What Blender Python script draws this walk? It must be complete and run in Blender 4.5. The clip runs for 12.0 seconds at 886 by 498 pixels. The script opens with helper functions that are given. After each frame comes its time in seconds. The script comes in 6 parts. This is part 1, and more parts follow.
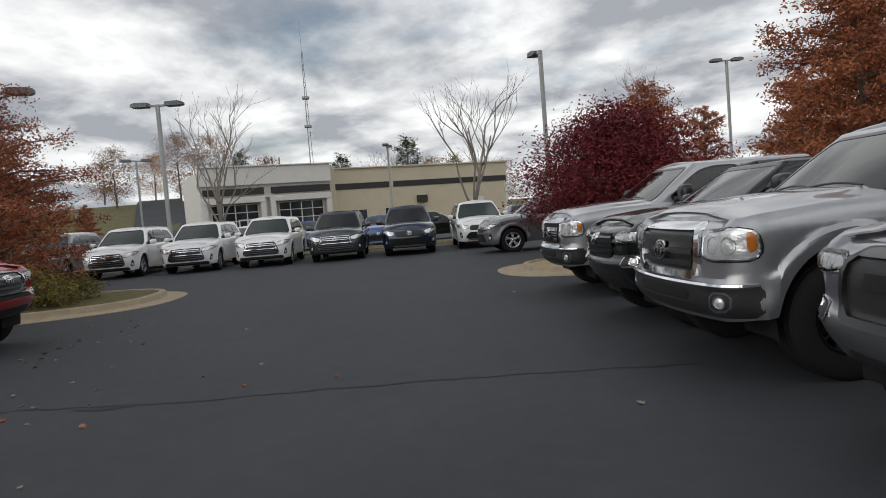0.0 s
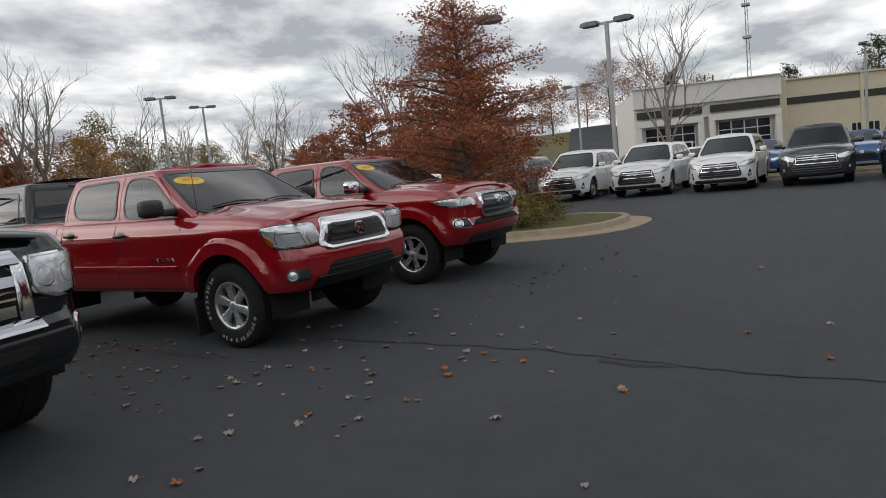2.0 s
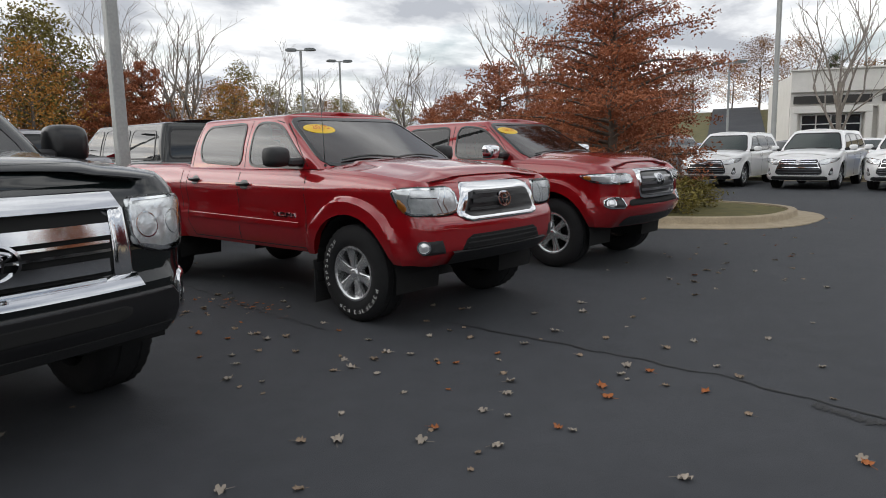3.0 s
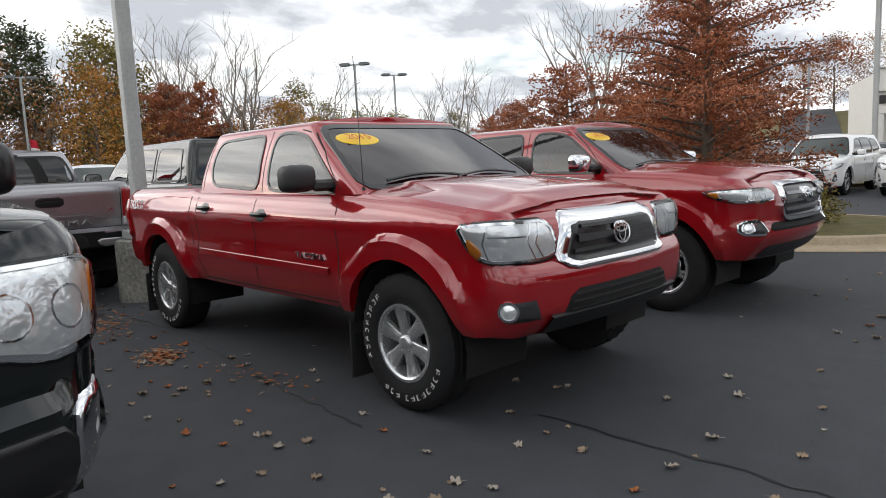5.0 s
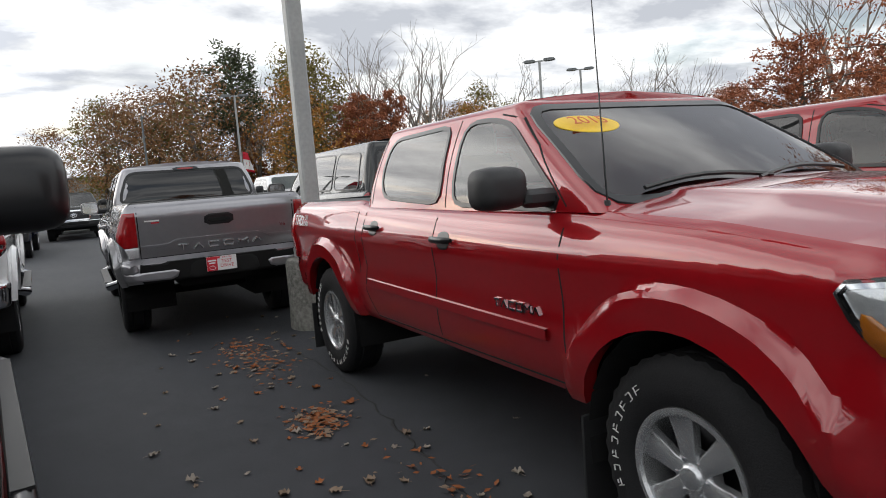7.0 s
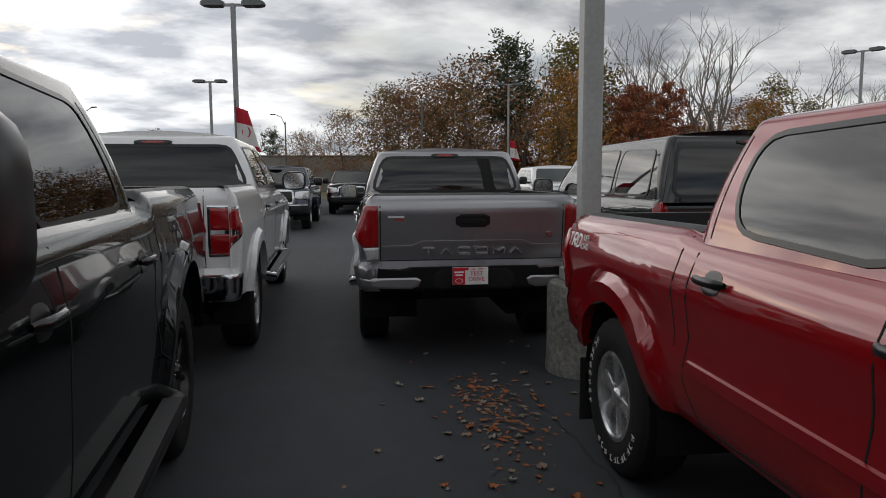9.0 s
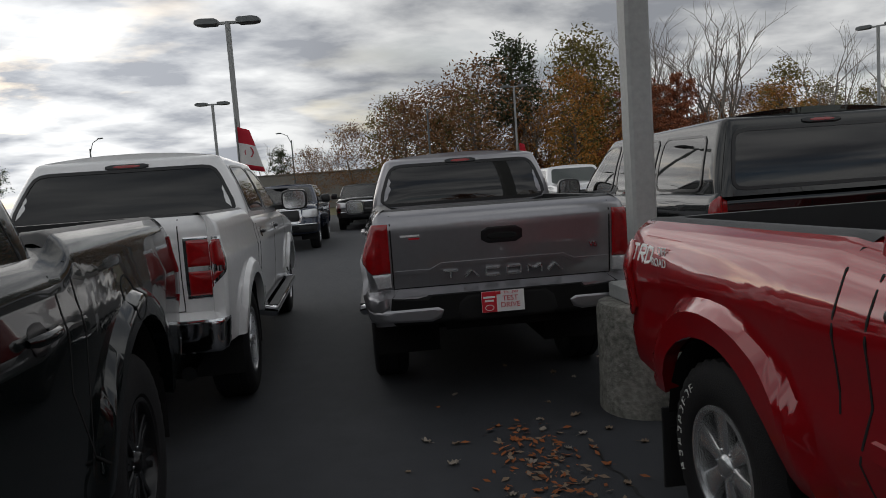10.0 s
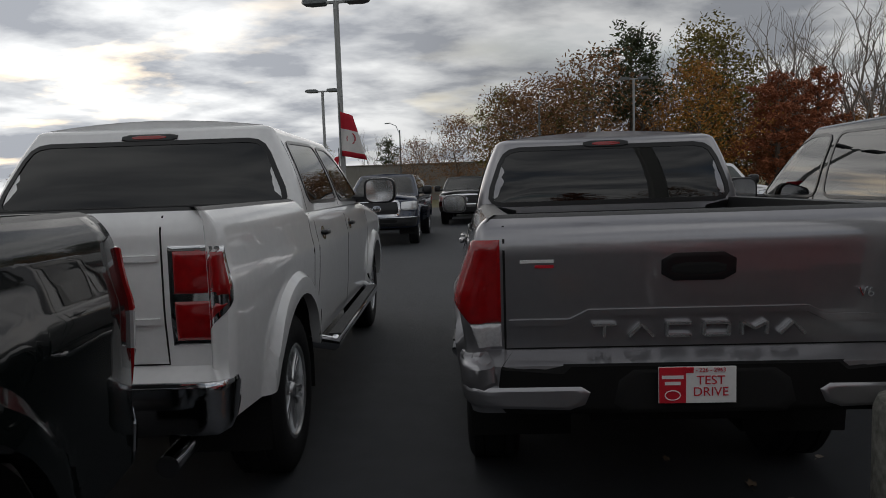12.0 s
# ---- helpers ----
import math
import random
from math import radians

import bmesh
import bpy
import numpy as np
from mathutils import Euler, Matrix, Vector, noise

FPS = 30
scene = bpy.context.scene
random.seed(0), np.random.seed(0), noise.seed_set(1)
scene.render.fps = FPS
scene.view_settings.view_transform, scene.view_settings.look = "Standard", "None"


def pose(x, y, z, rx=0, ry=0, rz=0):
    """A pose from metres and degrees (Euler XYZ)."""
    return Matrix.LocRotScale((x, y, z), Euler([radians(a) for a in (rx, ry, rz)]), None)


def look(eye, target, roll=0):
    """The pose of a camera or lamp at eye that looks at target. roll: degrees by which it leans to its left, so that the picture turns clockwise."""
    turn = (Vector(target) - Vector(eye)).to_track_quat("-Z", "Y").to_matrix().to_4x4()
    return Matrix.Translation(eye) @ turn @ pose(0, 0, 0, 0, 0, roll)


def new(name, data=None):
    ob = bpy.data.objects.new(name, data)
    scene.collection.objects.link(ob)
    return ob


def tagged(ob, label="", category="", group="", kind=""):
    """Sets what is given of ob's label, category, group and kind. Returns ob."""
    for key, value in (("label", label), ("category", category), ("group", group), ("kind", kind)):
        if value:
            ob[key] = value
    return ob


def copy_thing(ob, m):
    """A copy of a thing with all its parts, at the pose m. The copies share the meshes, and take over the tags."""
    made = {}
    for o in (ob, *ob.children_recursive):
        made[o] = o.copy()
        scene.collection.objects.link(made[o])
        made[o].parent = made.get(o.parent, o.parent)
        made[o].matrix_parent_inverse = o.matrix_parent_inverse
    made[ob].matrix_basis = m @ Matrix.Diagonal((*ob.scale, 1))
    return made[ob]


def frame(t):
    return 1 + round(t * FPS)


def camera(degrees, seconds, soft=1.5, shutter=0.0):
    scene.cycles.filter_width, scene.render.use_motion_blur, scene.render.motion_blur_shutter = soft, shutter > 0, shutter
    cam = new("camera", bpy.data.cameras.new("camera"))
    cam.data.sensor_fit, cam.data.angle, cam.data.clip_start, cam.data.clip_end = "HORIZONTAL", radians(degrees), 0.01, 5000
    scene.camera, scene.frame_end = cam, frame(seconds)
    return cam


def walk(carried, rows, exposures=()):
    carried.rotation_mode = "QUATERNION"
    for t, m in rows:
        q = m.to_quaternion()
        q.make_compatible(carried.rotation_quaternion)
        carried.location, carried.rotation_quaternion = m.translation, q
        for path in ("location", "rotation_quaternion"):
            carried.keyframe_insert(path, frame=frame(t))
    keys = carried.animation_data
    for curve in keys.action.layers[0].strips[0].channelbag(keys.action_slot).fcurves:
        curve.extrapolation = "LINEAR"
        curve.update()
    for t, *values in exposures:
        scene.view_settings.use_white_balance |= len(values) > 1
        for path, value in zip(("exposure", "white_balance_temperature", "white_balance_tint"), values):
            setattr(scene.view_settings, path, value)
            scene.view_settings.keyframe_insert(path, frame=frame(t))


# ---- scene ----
cam = camera(66.5, 12.0, soft=0.95)
PATH = [
    (0, (6.065, -5.469, 1.413), (6.179, -3.475, 1.302), -4.6),
    (0.5, (5.774, -5.07, 1.379), (5.556, -3.088, 1.222), -3.6),
    (1, (5.437, -4.717, 1.367), (4.941, -2.792, 1.145), -4.0),
    (1.5, (5.115, -4.306, 1.328), (4.189, -2.545, 1.133), -2.3),
    (2, (4.718, -3.99, 1.339), (3.669, -2.301, 1.123), -5.8),
    (2.5, (4.387, -3.664, 1.349), (3.147, -2.117, 1.084), -4.9),
    (3, (3.996, -3.408, 1.326), (2.678, -1.931, 1.037), -1.2),
    (3.2, (3.881, -3.314, 1.345), (2.565, -1.837, 1.049), -1.3),
    (4.8, (2.878, -2.436, 1.335), (1.443, -1.072, 1.05), -2.5),
    (5, (2.782, -2.299, 1.343), (1.341, -0.934, 1.096), -2.6),
    (5.5, (2.413, -2.085, 1.336), (0.843, -0.879, 1.056), -3.6),
    (6, (2.121, -1.876, 1.329), (0.589, -0.631, 1.01), -3.6),
    (6.5, (1.786, -1.671, 1.356), (0.087, -0.649, 1.097), -3.6),
    (7, (1.421, -1.536, 1.364), (-0.335, -0.602, 1.15), -4.5),
    (7.5, (1.063, -1.404, 1.372), (-0.762, -0.611, 1.167), -3.9),
    (7.7, (0.873, -1.319, 1.388), (-1.028, -0.722, 1.206), -3.1),
    (9.3, (-0.409, -1.194, 1.453), (-2.391, -0.998, 1.27), -1.1),
    (9.5, (-0.622, -1.189, 1.446), (-2.608, -1.006, 1.294), -2.3),
    (10, (-0.989, -1.16, 1.457), (-2.972, -0.97, 1.276), -4.1),
    (10.5, (-1.473, -1.114, 1.465), (-3.466, -1.074, 1.301), -2.9),
    (11, (-1.874, -1.133, 1.463), (-3.871, -1.185, 1.361), -6.8),
    (11.5, (-2.306, -1.13, 1.442), (-4.3, -1.182, 1.294), -5.2),
    (12, (-2.758, -1.163, 1.452), (-4.746, -1.275, 1.27), -1.9),
]
EXPOSURE = [(0, -0.2), (1.5, -0.2), (2, -0.1), (3, 0.25), (5.0, 0.5), (6.5, 0.6), (7.0, 0.4), (7.5, 0.28), (9.3, -0.6), (10.5, -0.78), (12, -0.9)]
walk(cam, [(t, look(eye, target, roll)) for t, eye, target, roll in PATH], EXPOSURE)


# ---- world, sun ----
SUN_AZ, SUN_EL = radians(212), radians(18)
world = bpy.data.worlds.new("world")
scene.world = world
world.use_nodes = True
wn, wl = world.node_tree.nodes, world.node_tree.links
wn.clear()


def wnode(kind, **values):
    n = wn.new(kind)
    for key, value in values.items():
        n.inputs[key].default_value = value
    return n


w_out, w_bg = wn.new("ShaderNodeOutputWorld"), wn.new("ShaderNodeBackground")
sky = wn.new("ShaderNodeTexSky")
sky.sky_type, sky.sun_disc, sky.sun_elevation = "NISHITA", False, SUN_EL
sky.sun_rotation = math.pi / 2 - SUN_AZ
sky.air_density, sky.dust_density, sky.ozone_density = 1.0, 2.0, 1.0
coord = wn.new("ShaderNodeTexCoord")
split = wn.new("ShaderNodeSeparateXYZ")
wl.new(coord.outputs["Generated"], split.inputs[0])
# a flat cloud layer: the direction divided by its height
up = wn.new("ShaderNodeMath"); up.operation = "MAXIMUM"; up.inputs[1].default_value = 0.0
wl.new(split.outputs[2], up.inputs[0])
lift = wn.new("ShaderNodeMath"); lift.operation = "ADD"; lift.inputs[1].default_value = 0.17
wl.new(up.outputs[0], lift.inputs[0])
flat = []
for axis in (0, 1):
    d = wn.new("ShaderNodeMath"); d.operation = "DIVIDE"
    wl.new(split.outputs[axis], d.inputs[0]); wl.new(lift.outputs[0], d.inputs[1])
    flat.append(d)
layer = wn.new("ShaderNodeCombineXYZ")
wl.new(flat[0].outputs[0], layer.inputs[0]); wl.new(flat[1].outputs[0], layer.inputs[1])
stretch = wn.new("ShaderNodeMapping")
stretch.inputs["Scale"].default_value = (1.0, 0.8, 1.0)
stretch.inputs["Rotation"].default_value = (0, 0, 0.5)
wl.new(layer.outputs[0], stretch.inputs[0])
big = wnode("ShaderNodeTexNoise", Scale=1.0, Detail=9.0, Roughness=0.55, Distortion=0.1)
wl.new(stretch.outputs[0], big.inputs["Vector"])
cover = wn.new("ShaderNodeValToRGB")
cover.color_ramp.elements[0].position, cover.color_ramp.elements[1].position = 0.30, 0.46
wl.new(big.outputs["Fac"], cover.inputs[0])
body_n = wnode("ShaderNodeTexNoise", Scale=1.7, Detail=8.0, Roughness=0.55, Distortion=0.12)
body_map = wn.new("ShaderNodeMapping"); body_map.inputs["Location"].default_value = (3.1, 7.7, 0)
wl.new(stretch.outputs[0], body_map.inputs[0]); wl.new(body_map.outputs[0], body_n.inputs["Vector"])
shade = wn.new("ShaderNodeValToRGB")
shade.color_ramp.elements[0].position, shade.color_ramp.elements[1].position = 0.40, 0.60
shade.color_ramp.elements[0].color = (3.9, 4.1, 4.5, 1)
shade.color_ramp.elements[1].color = (10.0, 10.1, 10.1, 1)
wl.new(body_n.outputs["Fac"], shade.inputs[0])
# clouds glow where the low sun stands behind them
sun_way = Vector((math.cos(SUN_AZ) * math.cos(SUN_EL), math.sin(SUN_AZ) * math.cos(SUN_EL), math.sin(SUN_EL)))
dot = wn.new("ShaderNodeVectorMath"); dot.operation = "DOT_PRODUCT"
wl.new(coord.outputs["Generated"], dot.inputs[0]); dot.inputs[1].default_value = sun_way
near = wn.new("ShaderNodeMapRange")
near.interpolation_type = "SMOOTHSTEP"
near.inputs["From Min"].default_value, near.inputs["From Max"].default_value = 0.80, 1.0
near.inputs["To Min"].default_value, near.inputs["To Max"].default_value = 1.0, 1.8
wl.new(dot.outputs["Value"], near.inputs["Value"])
lit = wn.new("ShaderNodeVectorMath"); lit.operation = "SCALE"
wl.new(shade.outputs[0], lit.inputs[0]); wl.new(near.outputs[0], lit.inputs["Scale"])
both = wn.new("ShaderNodeMixRGB")
wl.new(cover.outputs[0], both.inputs[0]); wl.new(sky.outputs[0], both.inputs[1]); wl.new(lit.outputs[0], both.inputs[2])
wl.new(both.outputs[0], w_bg.inputs["Color"])
w_bg.inputs["Strength"].default_value = 0.115
wl.new(w_bg.outputs[0], w_out.inputs["Surface"])

sun = new("sun", bpy.data.lights.new("sun", "SUN"))
sun.data.energy, sun.data.angle, sun.data.color = 0.6, radians(60), (1.0, 0.94, 0.86)
sun.matrix_world = look(sun_way * 50, (0, 0, 0))


# ---- materials ----
def material(name, color, rough=0.5, metal=0.0, vary=0.12, scale=6.0, bump=0.0, bscale=60.0, coat=0.0, dark=None, spec=0.5, per_object=0.0, depth=0.01):
    """A surface with grain at two scales: vary lightens and darkens it, bump roughens it, per_object makes pieces differ."""
    m = bpy.data.materials.new(name)
    m.use_nodes = True
    n, l = m.node_tree.nodes, m.node_tree.links
    p = n["Principled BSDF"]
    p.inputs["Roughness"].default_value, p.inputs["Metallic"].default_value = rough, metal
    p.inputs["Specular IOR Level"].default_value = spec
    p.inputs["Coat Weight"].default_value, p.inputs["Coat Roughness"].default_value = coat, 0.03
    c = n.new("ShaderNodeTexCoord")
    a = n.new("ShaderNodeTexNoise"); a.inputs["Scale"].default_value, a.inputs["Detail"].default_value = scale, 6
    b = n.new("ShaderNodeTexNoise"); b.inputs["Scale"].default_value, b.inputs["Detail"].default_value = scale * 9, 4
    l.new(c.outputs["Object"], a.inputs["Vector"]); l.new(c.outputs["Object"], b.inputs["Vector"])
    s = n.new("ShaderNodeMath"); s.operation = "ADD"
    l.new(a.outputs["Fac"], s.inputs[0]); l.new(b.outputs["Fac"], s.inputs[1])
    if per_object:
        o = n.new("ShaderNodeObjectInfo")
        k = n.new("ShaderNodeMath"); k.operation = "MULTIPLY_ADD"
        l.new(o.outputs["Random"], k.inputs[0]); k.inputs[1].default_value = per_object; l.new(s.outputs[0], k.inputs[2])
        s = k
    r = n.new("ShaderNodeMapRange")
    r.inputs["From Min"].default_value, r.inputs["From Max"].default_value = 0.65, 1.35 + per_object
    l.new(s.outputs[0], r.inputs["Value"])
    mix = n.new("ShaderNodeMixRGB")
    low = dark or [v * (1 - vary) for v in color]
    high = color if dark else [min(1, v * (1 + vary)) for v in color]
    mix.inputs[1].default_value, mix.inputs[2].default_value = (*low, 1), (*high, 1)
    l.new(r.outputs[0], mix.inputs[0]); l.new(mix.outputs[0], p.inputs["Base Color"])
    if bump:
        bn = n.new("ShaderNodeTexNoise"); bn.inputs["Scale"].default_value, bn.inputs["Detail"].default_value = bscale, 5
        l.new(c.outputs["Object"], bn.inputs["Vector"])
        bp = n.new("ShaderNodeBump"); bp.inputs["Strength"].default_value, bp.inputs["Distance"].default_value = bump, depth
        l.new(bn.outputs["Fac"], bp.inputs["Height"]); l.new(bp.outputs[0], p.inputs["Normal"])
    return m


def paint(name, color, metal=0.35, rough=0.34, coat=1.0):
    m = material(name, color, rough, metal, 0.05, 3.0, coat=coat, spec=0.05)
    p = m.node_tree.nodes["Principled BSDF"]
    p.inputs["Coat IOR"].default_value, p.inputs["Coat Roughness"].default_value = 1.8, 0.012
    return m


def tinted(name, tint, gloss=1.0, ior=1.6):
    """Tinted glass: a see-through pane with a mirror-like face."""
    m = bpy.data.materials.new(name)
    m.use_nodes = True
    n, l = m.node_tree.nodes, m.node_tree.links
    n.remove(n["Principled BSDF"])
    t, g, mix, f = (n.new("ShaderNodeBsdfTransparent"), n.new("ShaderNodeBsdfGlossy"), n.new("ShaderNodeMixShader"), n.new("ShaderNodeFresnel"))
    t.inputs[0].default_value = (*tint, 1)
    g.inputs["Roughness"].default_value = 0.015
    g.inputs["Color"].default_value = (gloss, gloss, gloss, 1)
    f.inputs["IOR"].default_value = ior
    l.new(f.outputs[0], mix.inputs[0]); l.new(t.outputs[0], mix.inputs[1]); l.new(g.outputs[0], mix.inputs[2])
    l.new(mix.outputs[0], n["Material Output"].inputs["Surface"])
    return m


RED = paint("red_paint", (0.28, 0.005, 0.009), 0.15, 0.3)
RED2 = paint("deep_red_paint", (0.26, 0.005, 0.008), 0.15, 0.3)
GUNMETAL = paint("brown_grey_paint", (0.31, 0.305, 0.32), 0.8, 0.34)
SILVER = paint("silver_paint", (0.36, 0.365, 0.38), 0.75, 0.36)
GREYP = paint("grey_paint", (0.20, 0.20, 0.215), 0.75, 0.36)
DARKGREY = paint("dark_grey_paint", (0.045, 0.055, 0.06), 0.5)
WHITE = paint("white_paint", (0.82, 0.82, 0.82), 0.0)
BLACK = paint("black_paint", (0.003, 0.005, 0.005), 0.0, 0.25, 0.7)
NAVY = paint("navy_paint", (0.012, 0.022, 0.05), 0.4)
BLUE = paint("blue_paint", (0.03, 0.09, 0.25), 0.4)
COPPER = paint("copper_paint", (0.20, 0.05, 0.03), 0.4)
CHROME = material("chrome", (0.72, 0.73, 0.75), 0.07, 1.0, 0.03)
ALLOY = material("alloy", (0.60, 0.61, 0.62), 0.26, 0.8, 0.06)
BLACK_RIM = material("black_rim", (0.012, 0.012, 0.013), 0.25, 0.3, 0.1)
PLASTIC = material("black_plastic", (0.018, 0.018, 0.019), 0.5, 0, 0.15, 20, 0.15, 400)
SATIN = material("satin_black", (0.011, 0.011, 0.012), 0.28, 0, 0.1)
GAP = material("dark_gap", (0.004, 0.004, 0.004), 0.9, 0, 0.1)
RUBBER = material("tyre_rubber", (0.013, 0.013, 0.014), 0.8, 0, 0.2, 14, 0.3, 160, spec=0.25)
CLOTH = material("seat_cloth", (0.07, 0.07, 0.072), 0.9, 0, 0.15, 30, 0.2, 300)
SEATS_TAN = material("dash_grey", (0.05, 0.05, 0.052), 0.7, 0, 0.15)
GLASS = tinted("windscreen_glass", (0.20, 0.25, 0.23), 1.0, 1.65)
PRIVACY = tinted("privacy_glass", (0.06, 0.065, 0.065), 1.0, 1.65)
LENS = tinted("lamp_lens", (0.96, 0.97, 0.97), 1.0, 1.3)
# black step plastic, coloured darker still to stand for the shade on it
UNLIT = material("unpainted_bumper", (0.006, 0.006, 0.006), 0.65, 0, 0.1, 20, spec=0.2)
BULB = material("reflector", (0.84, 0.85, 0.86), 0.18, 0.6, 0.15, 5, 0.4, 13, depth=0.03)
AMBER = material("amber_lens", (0.62, 0.20, 0.015), 0.15, 0, 0.15, 40, coat=1)
TAIL = material("red_lens", (0.30, 0.006, 0.008), 0.15, 0, 0.25, 30, coat=1)
TAILWHITE = material("clear_lens", (0.55, 0.55, 0.56), 0.15, 0.2, 0.2, 60, coat=1)
YELLOW = material("yellow_sticker", (0.80, 0.52, 0.015), 0.4, 0, 0.06)
ORANGE_INK = material("orange_ink", (0.55, 0.10, 0.01), 0.5)
PLATE_RED = material("plate_red", (0.55, 0.015, 0.03), 0.4, 0, 0.08)
PLATE_WHITE = material("plate_white", (0.78, 0.78, 0.77), 0.4, 0, 0.05)
LETTER = material("raised_white_rubber", (0.62, 0.62, 0.60), 0.7, 0, 0.15)


# ---- mesh tools ----
class Build:
    """Collects vertices and faces, then makes one mesh of them."""

    def __init__(self):
        self.v, self.f, self.m, self.mats = [], [], [], []

    def slot(self, mat):
        if mat not in self.mats:
            self.mats.append(mat)
        return self.mats.index(mat)

    def add(self, verts, faces, mat):
        o, k = len(self.v), self.slot(mat)
        self.v += [tuple(float(c) for c in p) for p in verts]
        for f in faces:
            self.f.append([i + o for i in f]); self.m.append(k)

    def grid(self, rows, mat, keep=None, close=False):
        n = len(rows[0])
        verts = [p for r in rows for p in r]
        faces = []
        for i in range(len(rows) - 1):
            for j in range(n if close else n - 1):
                k = (j + 1) % n
                q = (i * n + j, i * n + k, (i + 1) * n + k, (i + 1) * n + j)
                if keep is None or keep(*[sum(float(verts[a][c]) for a in q) / 4 for c in range(3)]):
                    faces.append(q)
        self.add(verts, faces, mat)

    def box(self, c, s, mat, bevel=0.0, turn=None):
        """A box with chamfered edges."""
        b = min(bevel, min(s) * 0.45)
        hx, hy, hz = s[0] / 2, s[1] / 2, s[2] / 2
        rows = []
        for z, k in ((-hz, b), (-hz + b, 0), (hz - b, 0), (hz, b)) if b else ((-hz, 0), (hz, 0)):
            x, y = hx - k, hy - k
            e = b if b else 0
            ring = [(-x, -y + e), (-x + e, -y), (x - e, -y), (x, -y + e), (x, y - e), (x - e, y), (-x + e, y), (-x, y - e)] if b else [(-x, -y), (x, -y), (x, y), (-x, y)]
            rows.append([(p[0], p[1], z) for p in ring])
        if turn is not None:
            rows = [[tuple(turn @ Vector(p)) for p in r] for r in rows]
        rows = [[(p[0] + c[0], p[1] + c[1], p[2] + c[2]) for p in r] for r in rows]
        self.grid(rows, mat, close=True)
        n = len(rows[0])
        self.add(rows[0], [list(range(n))[::-1]], mat)
        self.add(rows[-1], [list(range(n))], mat)

    def tube(self, path, radii, mat, n=6):
        path = [Vector(p) for p in path]
        rows = []
        for i, p in enumerate(path):
            d = (path[min(i + 1, len(path) - 1)] - path[max(i - 1, 0)]).normalized()
            a = d.cross(Vector((0, 0, 1)) if abs(d.z) < 0.9 else Vector((1, 0, 0))).normalized()
            b = d.cross(a)
            r = radii[i] if hasattr(radii, "__len__") else radii
            rows.append([tuple(p + (a * math.cos(2 * math.pi * k / n) + b * math.sin(2 * math.pi * k / n)) * r) for k in range(n)])
        self.grid(rows, mat, close=True)
        self.add(rows[0], [list(range(n))[::-1]], mat)
        self.add(rows[-1], [list(range(n))], mat)

    def lathe(self, profile, mat, n=32, wobble=None):
        """Turns (r, y) points about the y axis."""
        rows = []
        for k, (r, y) in enumerate(profile):
            row = []
            for j in range(n):
                q = r + (wobble(k, j) if wobble else 0)
                a = 2 * math.pi * j / n
                row.append((q * math.cos(a), y, q * math.sin(a)))
            rows.append(row)
        self.grid(rows, mat, close=True)

    def make(self, name, parent=None, smooth=35):
        me = bpy.data.meshes.new(name)
        me.from_pydata(self.v, [], self.f)
        for m in self.mats:
            me.materials.append(m)
        me.polygons.foreach_set("material_index", self.m)
        bm = bmesh.new(); bm.from_mesh(me)
        bmesh.ops.remove_doubles(bm, verts=bm.verts, dist=0.0004)
        bmesh.ops.recalc_face_normals(bm, faces=bm.faces)
        bm.to_mesh(me); bm.free()
        if smooth:
            me.polygons.foreach_set("use_smooth", [True] * len(me.polygons))
            me.set_sharp_from_angle(angle=radians(smooth))
        ob = new(name, me)
        ob.parent = parent
        return ob


def rounded(points, times=2):
    """Cuts the corners of a closed outline."""
    for _ in range(times):
        out = []
        for i, p in enumerate(points):
            q = points[(i + 1) % len(points)]
            f = min(0.24, 0.045 / (math.hypot(q[0] - p[0], q[1] - p[1]) or 1))
            out += [(p[0] + (q[0] - p[0]) * f, p[1] + (q[1] - p[1]) * f), (q[0] + (p[0] - q[0]) * f, q[1] + (p[1] - q[1]) * f)]
        points = out
    return points


def dense(points, step=0.05, closed=True):
    out = []
    n = len(points)
    for i in range(n if closed else n - 1):
        p, q = points[i], points[(i + 1) % n]
        k = max(1, int(math.hypot(q[0] - p[0], q[1] - p[1]) / step))
        out += [(p[0] + (q[0] - p[0]) * j / k, p[1] + (q[1] - p[1]) * j / k) for j in range(k)]
    return out if closed else out + [points[-1]]


def inset(points, d):
    """Moves a closed outline inwards by d."""
    n = len(points)
    area = sum(points[i][0] * points[(i + 1) % n][1] - points[(i + 1) % n][0] * points[i][1] for i in range(n))
    s = 1 if area > 0 else -1
    out = []
    for i in range(n):
        p, q = points[i - 1], points[(i + 1) % n]
        tx, ty = q[0] - p[0], q[1] - p[1]
        k = math.hypot(tx, ty) or 1
        out.append((points[i][0] - s * ty / k * d, points[i][1] + s * tx / k * d))
    return out


def inside(poly, x, y):
    hit = False
    for i in range(len(poly)):
        (x1, y1), (x2, y2) = poly[i - 1], poly[i]
        if (y1 > y) != (y2 > y) and x < (x2 - x1) * (y - y1) / (y2 - y1) + x1:
            hit = not hit
    return hit


